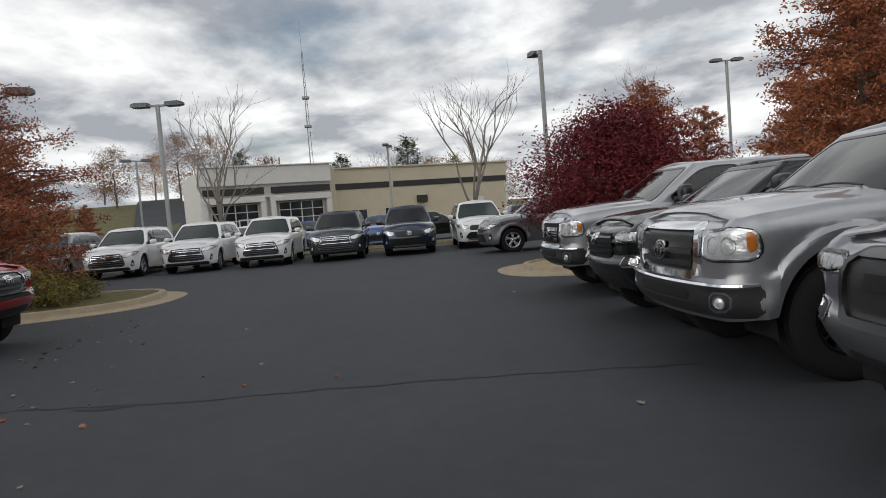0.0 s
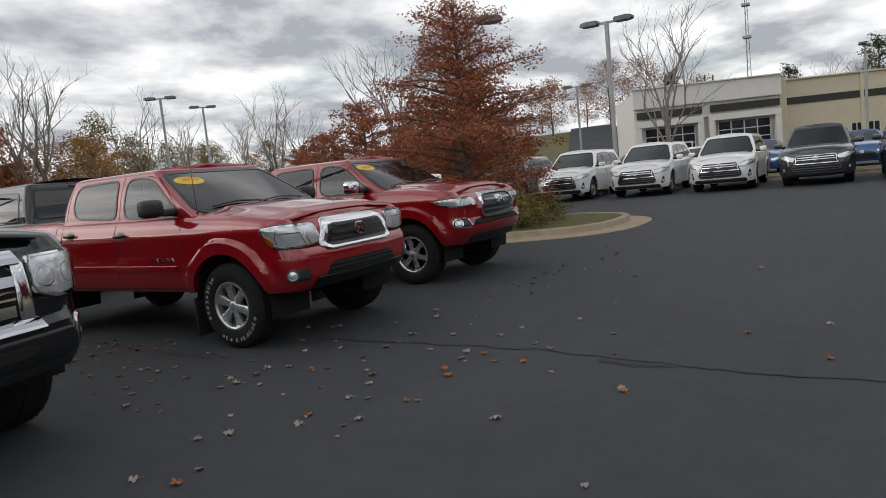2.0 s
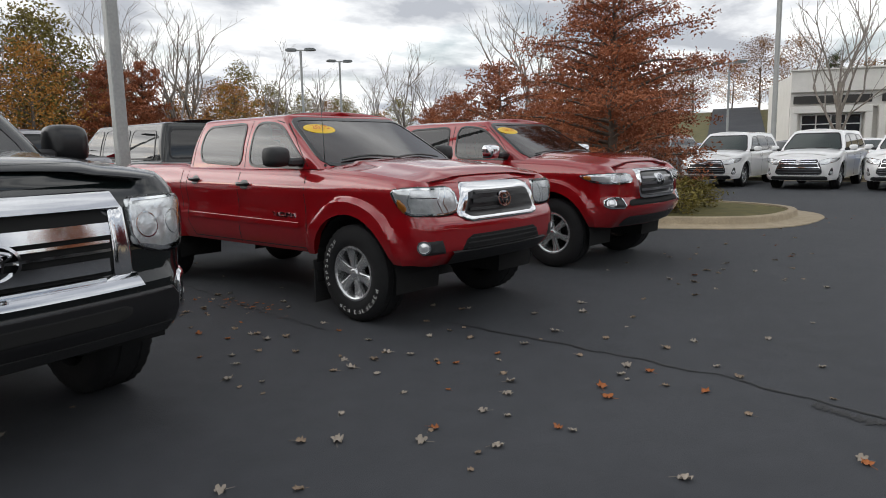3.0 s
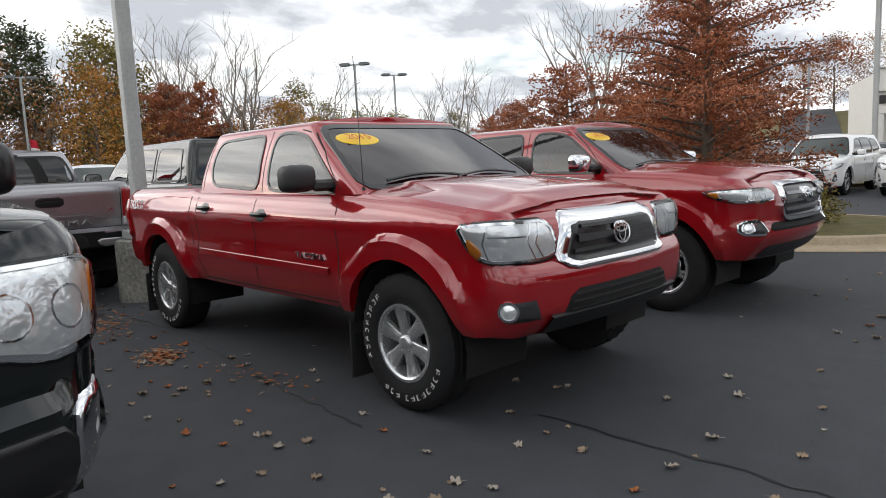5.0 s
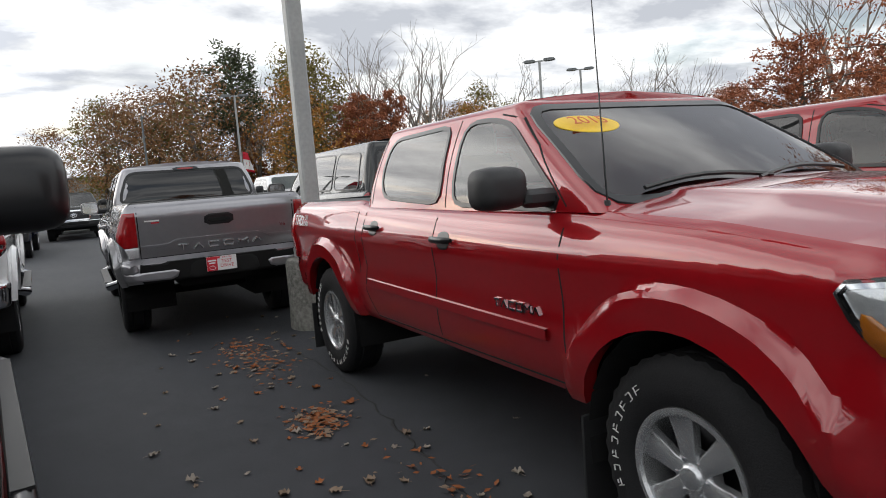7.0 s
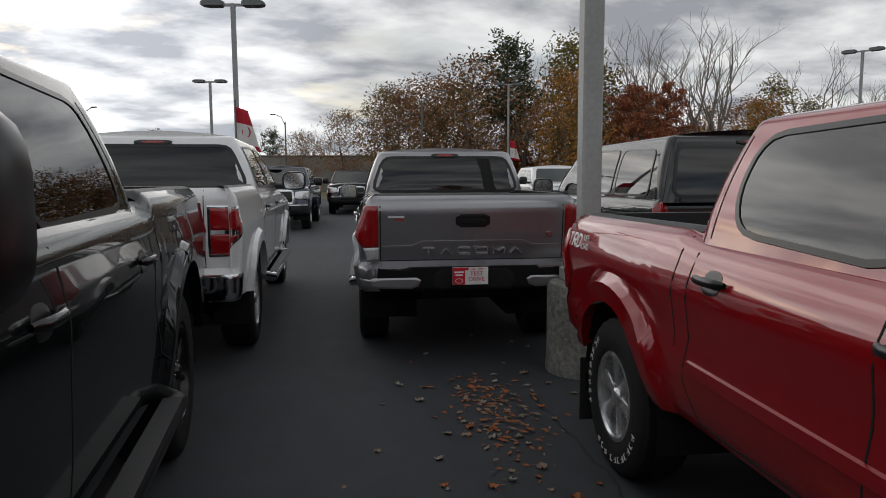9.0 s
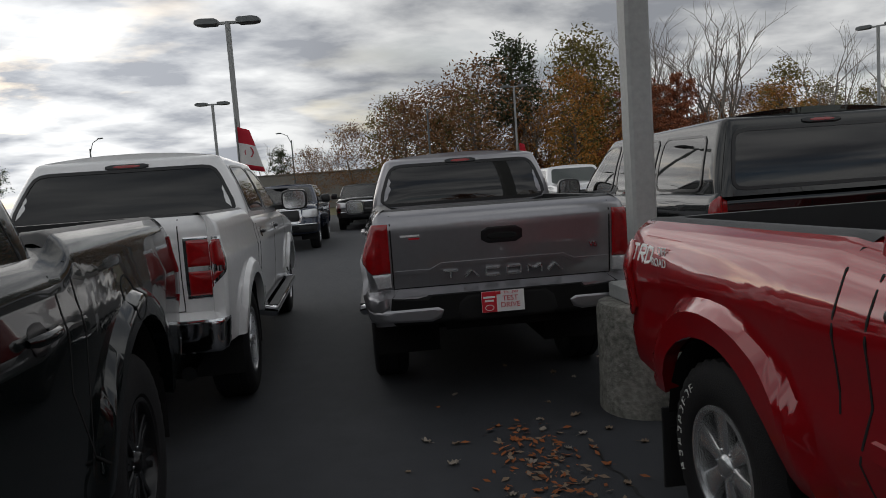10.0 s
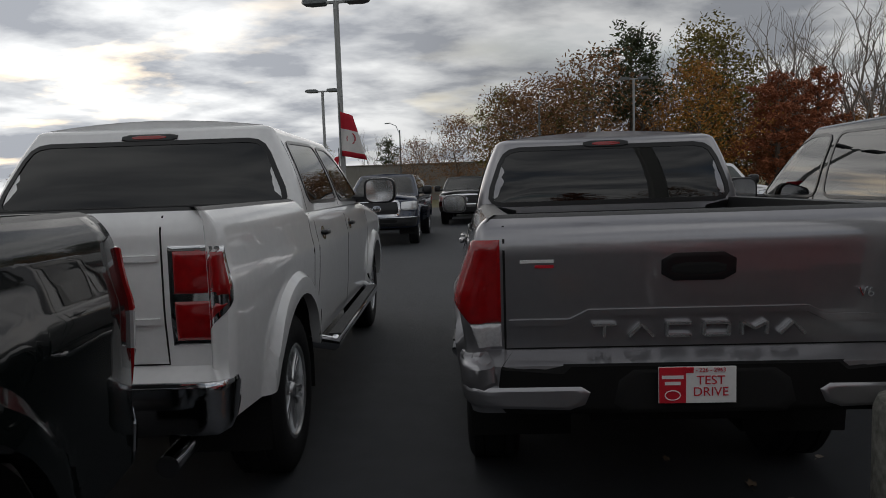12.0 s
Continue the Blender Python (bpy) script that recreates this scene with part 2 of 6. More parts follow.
def patch(build, at, outline, mat, depth=0.008, dome=0.0, bevel=0.006, round_times=2, step=0.05):
    """A panel with bevelled edges that follows a surface; at(a, b, d) gives the point d above it."""
    line = dense(rounded(outline, round_times), step)
    inner = inset(line, bevel)
    cx, cy = sum(p[0] for p in inner) / len(inner), sum(p[1] for p in inner) / len(inner)
    rows = [[at(a, b, -0.012) for a, b in line], [at(a, b, depth * 0.6) for a, b in line], [at(a, b, depth) for a, b in inner]]
    wide = max(p[0] for p in line) - min(p[0] for p in line)
    for k in (0.72, 0.42, 0.15) if wide < 0.12 else (0.9, 0.8, 0.7, 0.6, 0.5, 0.4, 0.3, 0.2, 0.1):
        rows.append([at(cx + (a - cx) * k, cy + (b - cy) * k, depth + dome * (1 - k * k)) for a, b in inner])
    build.grid(rows, mat, close=True)
    build.add(rows[-1], [list(range(len(line)))], mat)


def band(build, at, line, width, mat, depth=0.006, closed=False, step=0.06, sink=0.01):
    """A raised strip along a line on a surface."""
    line = dense(line, step, closed)
    n = len(line)
    rows = [[], [], [], []]
    for i in range(n):
        p = line[i - 1] if closed or i else line[0]
        q = line[(i + 1) % n] if closed else line[min(i + 1, n - 1)]
        tx, ty = q[0] - p[0], q[1] - p[1]
        k = math.hypot(tx, ty) or 1
        nx, ny = -ty / k * width / 2, tx / k * width / 2
        a, b = line[i]
        rows[0].append(at(a - nx, b - ny, -sink)); rows[1].append(at(a - nx * 0.8, b - ny * 0.8, depth))
        rows[2].append(at(a + nx * 0.8, b + ny * 0.8, depth)); rows[3].append(at(a + nx, b + ny, -sink))
    build.grid(rows, mat, close=closed)


def lettering(name, words, size, mat, m, parent, thick=0.001):
    """Words in the built-in font, centred, in the plane of the pose m."""
    c = bpy.data.curves.new(name, "FONT")
    c.body, c.size, c.align_x, c.align_y, c.extrude = words, size, "CENTER", "CENTER", thick
    tmp = new(name, c)
    me = bpy.data.meshes.new_from_object(tmp.evaluated_get(bpy.context.evaluated_depsgraph_get()))
    bpy.data.objects.remove(tmp)
    me.materials.clear(); me.materials.append(mat)
    ob = new(name, me)
    ob.parent, ob.matrix_basis = parent, m
    return ob


# ---- vehicles ----
def smooth01(t):
    t = max(0.0, min(1.0, t))
    return t * t * (3 - 2 * t)


class Shell:
    """The body of a vehicle. x ahead from the front axle, y to its left, z up from the ground."""

    def __init__(self, s):
        self.s = s
        W, fo, wb, ro = s["W"], s["fo"], s["wb"], s["ro"]
        self.Ra = s["tyre"] + s.get("gap", 0.075)
        rcx, rcy, bow = s.get("rcx", 0.34), s.get("rcy", 0.24), s.get("bow", 0.10)
        res = s.get("res", 1.0)
        plan = []
        for k in range(11):
            y = (W - rcy) * k / 10
            plan.append((fo - bow * (y / W) ** 2, y))
        xf = plan[-1][0]
        for k in range(1, 9):
            a = math.pi / 2 * k / 8
            plan.append((xf - rcx * (1 - math.cos(a)), W - rcy + rcy * math.sin(a)))
        rb = s.get("rear_r", 0.10)
        x0, x1 = xf - rcx, -wb - ro + rb
        xs = set()
        x = x0 - 0.1
        while x > x1 + 0.05:
            xs.add(round(x, 3)); x -= 0.11 / res
        for hub in (0.0, -wb):
            m = 18 if res >= 1 else 10
            for k in range(m + 1):
                xs.add(round(hub + self.Ra * math.cos(math.pi * k / m), 3))
            for d in (0.006, 0.03, 0.07, 0.12):
                xs.add(round(hub + self.Ra + d, 3)); xs.add(round(hub - self.Ra - d, 3))
        mid, half = (x0 + x1) / 2, (x0 - x1) / 2
        for x in sorted((x for x in xs if x1 < x < x0), reverse=True):
            plan.append((x, W - 0.025 * abs((x - mid) / half) ** 3 if x < mid else W))
        ye = plan[-1][1]
        for k in range(0, 7):
            a = math.pi / 2 * k / 6
            plan.append((x1 - rb * math.sin(a), ye - rb * (1 - math.cos(a))))
        for k in range(1, 9):
            plan.append((-wb - ro, (ye - rb) * (1 - k / 8)))
        self.plan = np.array(plan)
        d = np.gradient(self.plan, axis=0)
        d /= np.maximum(np.linalg.norm(d, axis=1), 1e-6)[:, None]
        self.norm = np.stack([d[:, 1], -d[:, 0]], 1)
        self.norm[0], self.norm[-1] = (1, 0), (-1, 0)
        self.arc = np.concatenate([[0], np.cumsum(np.linalg.norm(np.diff(self.plan, axis=0), axis=1))])
        side = [i for i in range(19, len(plan) - 15)]
        self.s_x = lambda x: float(np.interp(-x, [-plan[i][0] for i in range(10, len(plan) - 9)], self.arc[10:len(plan) - 9]))
        self.total = float(self.arc[-1])

    def top(self, x):
        return float(np.interp(x, *zip(*self.s["top"])))

    def bottom(self, x, n):
        s = self.s
        z = float(np.interp(x, *zip(*s["low"])))
        if abs(n[1]) > 0.5:
            for hub in (0.0, -s["wb"]):
                d = self.Ra ** 2 - (x - hub) ** 2
                if d > 0:
                    z = max(z, s["tyre"] + s.get("lift", 0.0) + math.sqrt(d))
        return z

    def off(self, x, n, z, ztop):
        s = self.s
        o = 0.0
        for key, w in (("front", max(n[0], 0) ** 2), ("rear", max(-n[0], 0) ** 2), ("side", n[1] ** 2)):
            if w > 1e-4:
                o += w * float(np.interp(z, *zip(*s[key])))
        hz = s["tyre"] + s.get("lift", 0.0)
        for hub in (0.0, -s["wb"]):
            r = math.hypot(x - hub, z - hz)
            o += n[1] ** 2 * s.get("flare", 0.03) * (1 - smooth01((r - self.Ra - s.get("lip", 0.055)) / 0.035)) * (1 if z > hz - 0.1 else 0)
        e = s.get("edge", 0.07)
        t = (z - (ztop - e)) / e
        if t > 0:
            o -= s.get("roll_in", 0.05) * min(t, 1.1) ** 2
        return o

    def at(self, sign=1):
        def point(a, z, d=0.0):
            x, y = np.interp(a, self.arc, self.plan[:, 0]), np.interp(a, self.arc, self.plan[:, 1])
            n = np.array([np.interp(a, self.arc, self.norm[:, 0]), np.interp(a, self.arc, self.norm[:, 1])])
            n /= np.linalg.norm(n) or 1
            o = self.off(x, n, z, self.top(x)) + d
            return (x + n[0] * o, sign * (y + n[1] * o), z)
        if sign == 0:
            left = self.at(1)

            def middle(a, z, d=0.0):
                p = left(abs(a), z, d)
                return (p[0], p[1] if a >= 0 else -p[1], p[2])
            return middle
        if sign == 2:
            left2 = self.at(1)

            def back(a, z, d=0.0):
                p = left2(self.total - abs(a), z, d)
                return (p[0], p[1] if a >= 0 else -p[1], p[2])
            return back
        return point

    def panels(self, parent, mat):
        s = self.s
        b, hood, under = Build(), Build(), Build()
        vs = list(np.linspace(0, 0.86, 15 if s.get("res", 1.0) >= 1 else 8)) + [0.90, 0.935, 0.96, 0.98, 1.0][:: 1 if s.get("res", 1.0) >= 1 else 2]
        cols, tops = [], []
        for p, n in zip(self.plan, self.norm):
            zb, zt = self.bottom(p[0], n), self.top(p[0])
            col = []
            o = self.off(p[0], n, zb, zt)
            col.append((p[0] + n[0] * (o - 0.06), p[1] + n[1] * (o - 0.06), zb + 0.012))
            for v in vs:
                z = zb + (zt - zb) * v
                o = self.off(p[0], n, z, zt)
                col.append((p[0] + n[0] * o, p[1] + n[1] * o, z))
            cols.append(col); tops.append(col[-1])
        for sg in (1, -1):
            b.grid([[(q[0], sg * q[1], q[2]) for q in c] for c in cols], mat)
        crown = s.get("crown", 0.05)
        front = [t for t, p in zip(tops, self.plan) if p[0] >= s["cowl"]]
        ts = [0, 0.02, 0.05, 0.1, 0.2, 0.32, 0.38, 0.42, 0.5, 0.65, 0.8, 0.9, 1.0]
        for sg in (1, -1):
            rows = []
            for x, y, z in front:
                lead = smooth01((s["fo"] - x) / 0.35)
                fold = s.get("fold", 0.012)
                rows.append([(x - 0.04 * t * (1 - lead), sg * y * (1 - t), z + crown * lead * (1 - (1 - t) ** 2.6) + fold * lead * smooth01((t - 0.32) / 0.1)) for t in ts])
            hood.grid(rows, mat)
        cab = [t for t, p in zip(tops, self.plan) if s["cab_rear"] - 0.1 <= p[0] <= s["cowl"] + 0.1 or (not s["bed"] and p[0] < s["cowl"])]
        for sg in (1, -1):
            b.grid([[(x, sg * y, z), (x, sg * max(0, y - 0.05), z + 0.008), (x, sg * max(0, y - 0.22), z - 0.03)] for x, y, z in cab], mat)
        if s["bed"]:
            rails = Build()
            back = [t for t, p in zip(tops, self.plan) if p[0] <= s["cab_rear"] + 0.02]
            fl = s["bed"]
            xr = -s["wb"] - s["ro"]
            for sg in (1, -1):
                rows = []
                for x, y, z in back:
                    k = max(0.0, y - 0.085)
                    xi = max(x, xr + 0.21)
                    rows.append([(x, sg * y, z), (x * 0.7 + xi * 0.3, sg * (y * 0.7 + k * 0.3), z + 0.014), (xi, sg * k, z + 0.012), (xi, sg * k, z - 0.05), (xi, sg * k, fl), (xi, 0, fl)])
                rails.grid(rows, PLASTIC)
            y = tops[-16][1] - 0.085
            rails.box((s["cab_rear"] + 0.03, 0, (fl + self.top(s["cab_rear"])) / 2), (0.06, 2 * y, self.top(s["cab_rear"]) - fl + 0.02), PLASTIC)
            rails.make("bed_liner", parent)
        b.make("body", parent)
        hood.make("hood", parent, 30)
        # wheel wells, floor pan, axles
        hz = s["tyre"] + s.get("lift", 0.0)
        for hub in (0.0, -s["wb"]):
            for sg in (1, -1):
                arc = [(hub + (self.Ra + 0.004) * math.cos(math.pi * k / 12 * 1.16 - 0.25), hz + (self.Ra + 0.004) * math.sin(math.pi * k / 12 * 1.16 - 0.25)) for k in range(13)]
                under.grid([[(x, sg * (s["W"] - 0.03), z) for x, z in arc], [(x, sg * (s["W"] - 0.5), z) for x, z in arc]], GAP)
                under.add([(x, sg * (s["W"] - 0.5), z) for x, z in arc], [list(range(13))], GAP)
            under.tube([(hub, -s["W"] + 0.2, s["tyre"]), (hub, s["W"] - 0.2, s["tyre"])], 0.05, GAP, 8)
        zs = min(z for _, z in s["low"]) + 0.06
        under.box(((s["fo"] - s["wb"] - s["ro"]) / 2, 0, zs + 0.06), (s["fo"] + s["wb"] + s["ro"] - 0.3, 2 * s["W"] - 1.02, 0.12), GAP)
        under.box((-s["wb"] / 2, 0, zs + 0.06), (s["wb"] - 2 * self.Ra - 0.06, 2 * s["W"] - 0.12, 0.1), GAP)
        under.make("chassis", parent, 0)


class Cabin:
    """Pillars, roof and window openings above the belt line."""

    def __init__(self, s):
        c = self.c = s["cabin"]
        self.z0, self.z1 = c["z0"], c["z1"]
        self.B = self.ring(*c["base"], c.get("bow", 0.16), 0.08)
        self.T = self.ring(*c["roof"], c.get("bow_t", 0.07), 0.07)
        d = np.gradient(self.T, axis=0)
        d /= np.maximum(np.linalg.norm(d, axis=1), 1e-6)[:, None]
        self.nT = np.stack([d[:, 1], -d[:, 0]], 1)

    @staticmethod
    def ring(xf, xr, w, bow, rc):
        p = []
        for k in range(13):
            y = (w - rc) * k / 12
            p.append((xf - bow * (y / w) ** 2, y))
        x0 = p[-1][0]
        for k in range(1, 5):
            a = math.pi / 2 * k / 4
            p.append((x0 - rc * (1 - math.cos(a)), w - rc + rc * math.sin(a)))
        for k in range(1, 61):
            p.append((x0 - rc + (xr + rc - x0 + rc) * k / 60, w))
        for k in range(1, 5):
            a = math.pi / 2 * k / 4
            p.append((xr + rc - rc * math.sin(a), w - rc * (1 - math.cos(a))))
        for k in range(1, 13):
            p.append((xr, (w - rc) * (1 - k / 12)))
        return np.array(p)

    def row(self, v):
        g = v ** self.c.get("lean", 0.93)
        r = self.B * (1 - g) + self.T * g
        return r + self.nT * (0.028 * 4 * v * (1 - v))

    def z(self, v):
        return self.z0 + (self.z1 - self.z0) * v

    def side(self, sign):
        def point(x, z, d=0.0):
            v = max(-0.1, min(1.05, (z - self.z0) / (self.z1 - self.z0)))
            r = self.row(max(v, 0.0001))
            y = float(np.interp(-x, -r[12:80, 0], r[12:80, 1]))
            return (x, sign * (y + d * 0.94), z + d * 0.34)
        return point

    def front(self):
        def point(y, z, d=0.0):
            r = self.row(max(0.0001, (z - self.z0) / (self.z1 - self.z0)))
            x = float(np.interp(abs(y), r[:16, 1], r[:16, 0]))
            return (x + d * 0.55, y, z + d * 0.83)
        return point

    def rear(self):
        def point(y, z, d=0.0):
            r = self.row(max(0.0001, (z - self.z0) / (self.z1 - self.z0)))[::-1]
            x = float(np.interp(abs(y), r[:16, 1], r[:16, 0]))
            return (x - d * 0.97, y, z + d * 0.2)
        return point

    def panels(self, parent, mat, roof_mat=None, s_plain=False, fine=True):
        c = self.c
        b = Build()
        vs = np.linspace(0, 1, 11 if s_plain else 25 if fine else 15)
        rows = [[(x, y, self.z(v)) for x, y in self.row(v)] for v in vs]
        for d, h in ((0.012, 0.016), (0.035, 0.028), (0.075, 0.038)):
            rows.append([(x, max(y, 0), self.z1 + h) for x, y in self.T - self.nT * d])
        holes = [(k, rounded(o, 2)) for k, o in c["windows"]]

        def keep(x, y, z):
            if z > self.z1 - 0.005:
                return True
            r = self.row(max(0.0001, (z - self.z0) / (self.z1 - self.z0)))
            for k, o in holes:
                if k == "side" and r[80][0] < x < r[16][0] - 0.0 and y > 0.6 * self.c["roof"][2] and inside(o, x, z):
                    return False
                if k == "front" and x > r[15][0] - 0.02 and inside(o, abs(y), z):
                    return False
                if k == "rear" and x < r[80][0] + 0.02 and inside(o, abs(y), z):
                    return False
            return True
        for sg in (1, -1):
            b.grid([[(p[0], sg * p[1], p[2]) for p in r] for r in rows], mat, keep=lambda x, y, z: keep(x, abs(y), z))
            last = rows[-1]
            ts = [0, 0.1, 0.25, 0.45, 0.7, 1.0]
            b.grid([[(x, sg * y * (1 - t), z + c.get("dome", 0.03) * (1 - (1 - t) ** 2)) for t in ts] for x, y, z in last], roof_mat or mat)
        b.make("cab", parent, 45)
        # panes with rubber seals
        for kind, o in c["windows"]:
            rear_part = kind == "rear" or (kind == "side" and c.get("privacy", 99) > sum(p[0] for p in o) / len(o))
            glass = PRIVACY if rear_part else GLASS
            sides = ((1, self.side(1)), (-1, self.side(-1))) if kind == "side" else ((0, self.front() if kind == "front" else self.rear()),)
            for _, at in sides:
                line = o if kind == "side" else o + [(-p[0], p[1]) for p in o[::-1]]
                big = inset(dense(rounded(line, 2), 0.06), -0.012)
                pane, seal = Build(), Build()
                cx, cy = sum(p[0] for p in big) / len(big), sum(p[1] for p in big) / len(big)
                rr = [[at(cx + (p - cx) * k, cy + (q - cy) * k, 0.003) for p, q in big] for k in (1, 0.85, 0.65, 0.45, 0.25, 0.1)]
                pane.grid(rr, glass, close=True)
                pane.add(rr[-1], [list(range(len(big)))], glass)
                ob = pane.make("windscreen" if kind == "front" else "window", parent)
                if s_plain:
                    continue
                band(seal, at, big, 0.034 if kind != "side" else 0.026, SATIN, 0.007, True)
                seal.make("window_seal", ob)


def wheel(parent, x, y, z, R, width, rim, style, sign, res=1.0, white_letters=False, look_mat=None, cache={}):
    """A wheel: the rim with its spokes, and the tyre under it as a part."""
    key = (R, width, rim, style, res, white_letters)
    h = width / 2
    if key not in cache:
        n = int(72 * res) // 2 * 2
        t, r = Build(), Build()
        prof = [(rim - 0.012, h * 0.70), (rim + 0.004, h * 0.84), (rim + 0.02, h * 0.95), (rim + (R - rim) * 0.45, h * 1.0), (R - 0.05, h * 0.97), (R - 0.022, h * 0.90), (R - 0.008, h * 0.80)]
        tread = [(R, h * 0.74), (R, h * 0.45), (R - 0.009, h * 0.42), (R - 0.009, h * 0.36), (R, h * 0.33), (R, h * 0.03)]
        full = prof + tread
        full = full + [(q, -w) for q, w in full[::-1]]
        m = len(full)

        def lugs(k, j):
            if 4 <= k <= 8 or m - 9 <= k <= m - 5:
                return -0.010 if (j // 1) % 2 else 0.0
            return -0.006 if 11 <= k <= m - 12 and (j + k) % 3 == 0 else 0.0
        t.lathe(full, RUBBER, n, lugs if res >= 1 else None)
        if white_letters:
            for start, count in ((52, 9), (-62, 3), (200, 8)):
                for k in range(count):
                    a = radians(start - 9.2 * k) if count != 8 else radians(start + 9.2 * k)
                    q = rim + (R - rim) * 0.52
                    turn = Matrix.Rotation(-a, 3, "Y")
                    for dx, dz, sx, sz in ((0.014, 0, 0.0022, 0.020), (-0.014, 0, 0.0022, 0.014), (0, 0.010, 0.028, 0.0022)) if k % 2 else ((0, -0.010, 0.028, 0.0022), (-0.002, 0.003, 0.0022, 0.022), (0.013, 0.004, 0.0022, 0.012)):
                        off = turn @ Vector((q + dx, h * 1.003, dz))
                        t.box(off, (sx, 0.006, sz), LETTER, 0, turn)
        mat = BLACK_RIM if style in ("black", "dark") else ALLOY
        r.lathe([(rim + 0.008, h * 0.86), (rim + 0.006, h * 0.92), (rim - 0.010, h * 0.93), (rim - 0.020, h * 0.86), (rim - 0.026, h * 0.3), (rim - 0.03, -h * 0.7)], mat, n)
        r.lathe([(0.0, -h * 0.12), (rim - 0.05, -h * 0.12), (rim - 0.028, -h * 0.2)], GAP, 24)
        r.lathe([(0.0, -h * 0.02), (rim * 0.72, -h * 0.02), (rim * 0.72, -h * 0.1)], BLACK_RIM, 24)
        spokes = {"six": 6, "five": 5, "black": 8, "dark": 6, "twin": 6}[style]
        for k in range(spokes):
            a = 2 * math.pi * k / spokes + 0.3
            for da in ((-0.16, 0.16) if style in ("twin", "black") else (0,)):
                ca, sa = math.cos(a + da * 0.7), math.sin(a + da * 0.7)
                w0, w1 = (0.030, 0.048) if style == "six" else (0.034, 0.046) if style == "five" else (0.016, 0.014)
                rows = []
                for q, w, yy in ((0.03, w0, h * 0.74), (rim * 0.35, w0, h * 0.78), (rim * 0.62, (w0 + w1) / 2, h * 0.76), (rim * 0.88, w1, h * 0.78), (rim - 0.012, w1 * 1.15, h * 0.84)):
                    cs = [(-w, yy - 0.035), (-w, yy - 0.006), (-w * 0.75, yy), (w * 0.75, yy), (w, yy - 0.006), (w, yy - 0.035)]
                    rows.append([(q * ca - u * sa, yv, q * sa + u * ca) for u, yv in cs])
                r.grid(rows, mat)
        r.lathe([(0.0, h * 0.90), (0.030, h * 0.89), (0.040, h * 0.84), (0.046, h * 0.70), (0.075, h * 0.68), (0.08, h * 0.4)], mat, 20)
        for k in range(6):
            a = 2 * math.pi * k / 6
            r.box((0.058 * math.cos(a), h * 0.72, 0.058 * math.sin(a)), (0.016, 0.02, 0.016), CHROME, 0.004)
        t_ob, r_ob = t.make("tyre", None, 40), r.make("wheel", None, 40)
        cache[key] = (t_ob.data, r_ob.data)
        bpy.data.objects.remove(t_ob); bpy.data.objects.remove(r_ob)
    tm, rm = cache[key]
    w = new("wheel", rm)
    w.parent = parent
    w.matrix_basis = pose(x, y, z, 0, 0, 0) if sign > 0 else pose(x, y, z, 0, 0, 180)
    ty = new("tyre", tm)
    ty.parent = w
    return w


def interior(parent, s):
    """Seats, dashboard and steering wheel."""
    c = s["cabin"]
    b = Build()
    x0, x1, w = c["base"][0], c["base"][1], c["base"][2]
    z = c["z0"]
    b.box(((x0 + x1) / 2 - 0.1, 0, z - 0.62), (x0 - x1 - 0.3, 2 * w - 0.3, 0.1), CLOTH)
    b.box((x0 - 0.50, 0, z - 0.10), (0.5, 2 * w - 0.2, 0.2), SEATS_TAN, 0.06)
    rows = [x0 - 1.35, x0 - 2.2] + ([x0 - 3.0] if x0 - x1 > 3.4 else [])
    for x in rows:
        if x < x1 + 0.25:
            continue
        for y in (-w * 0.45, w * 0.45):
            b.box((x, y, z - 0.40), (0.5, 0.5, 0.22), CLOTH, 0.06)
            b.box((x - 0.28, y, z - 0.06), (0.16, 0.48, 0.66), CLOTH, 0.06, Matrix.Rotation(-0.2, 3, "Y"))
            b.box((x - 0.37, y, z + 0.34), (0.1, 0.27, 0.18), CLOTH, 0.045)
    ring = [(x0 - 0.86 + 0.07 * math.sin(2 * math.pi * k / 18), w * 0.45 + 0.18 * math.cos(2 * math.pi * k / 18), z + 0.0 + 0.16 * math.sin(2 * math.pi * k / 18)) for k in range(19)]
    b.tube(ring, 0.014, SATIN, 6)
    b.box((c["roof"][0] - 0.05, 0, c["z1"] - 0.10), (0.04, 0.22, 0.06), SATIN, 0.015)
    b.make("interior", parent)


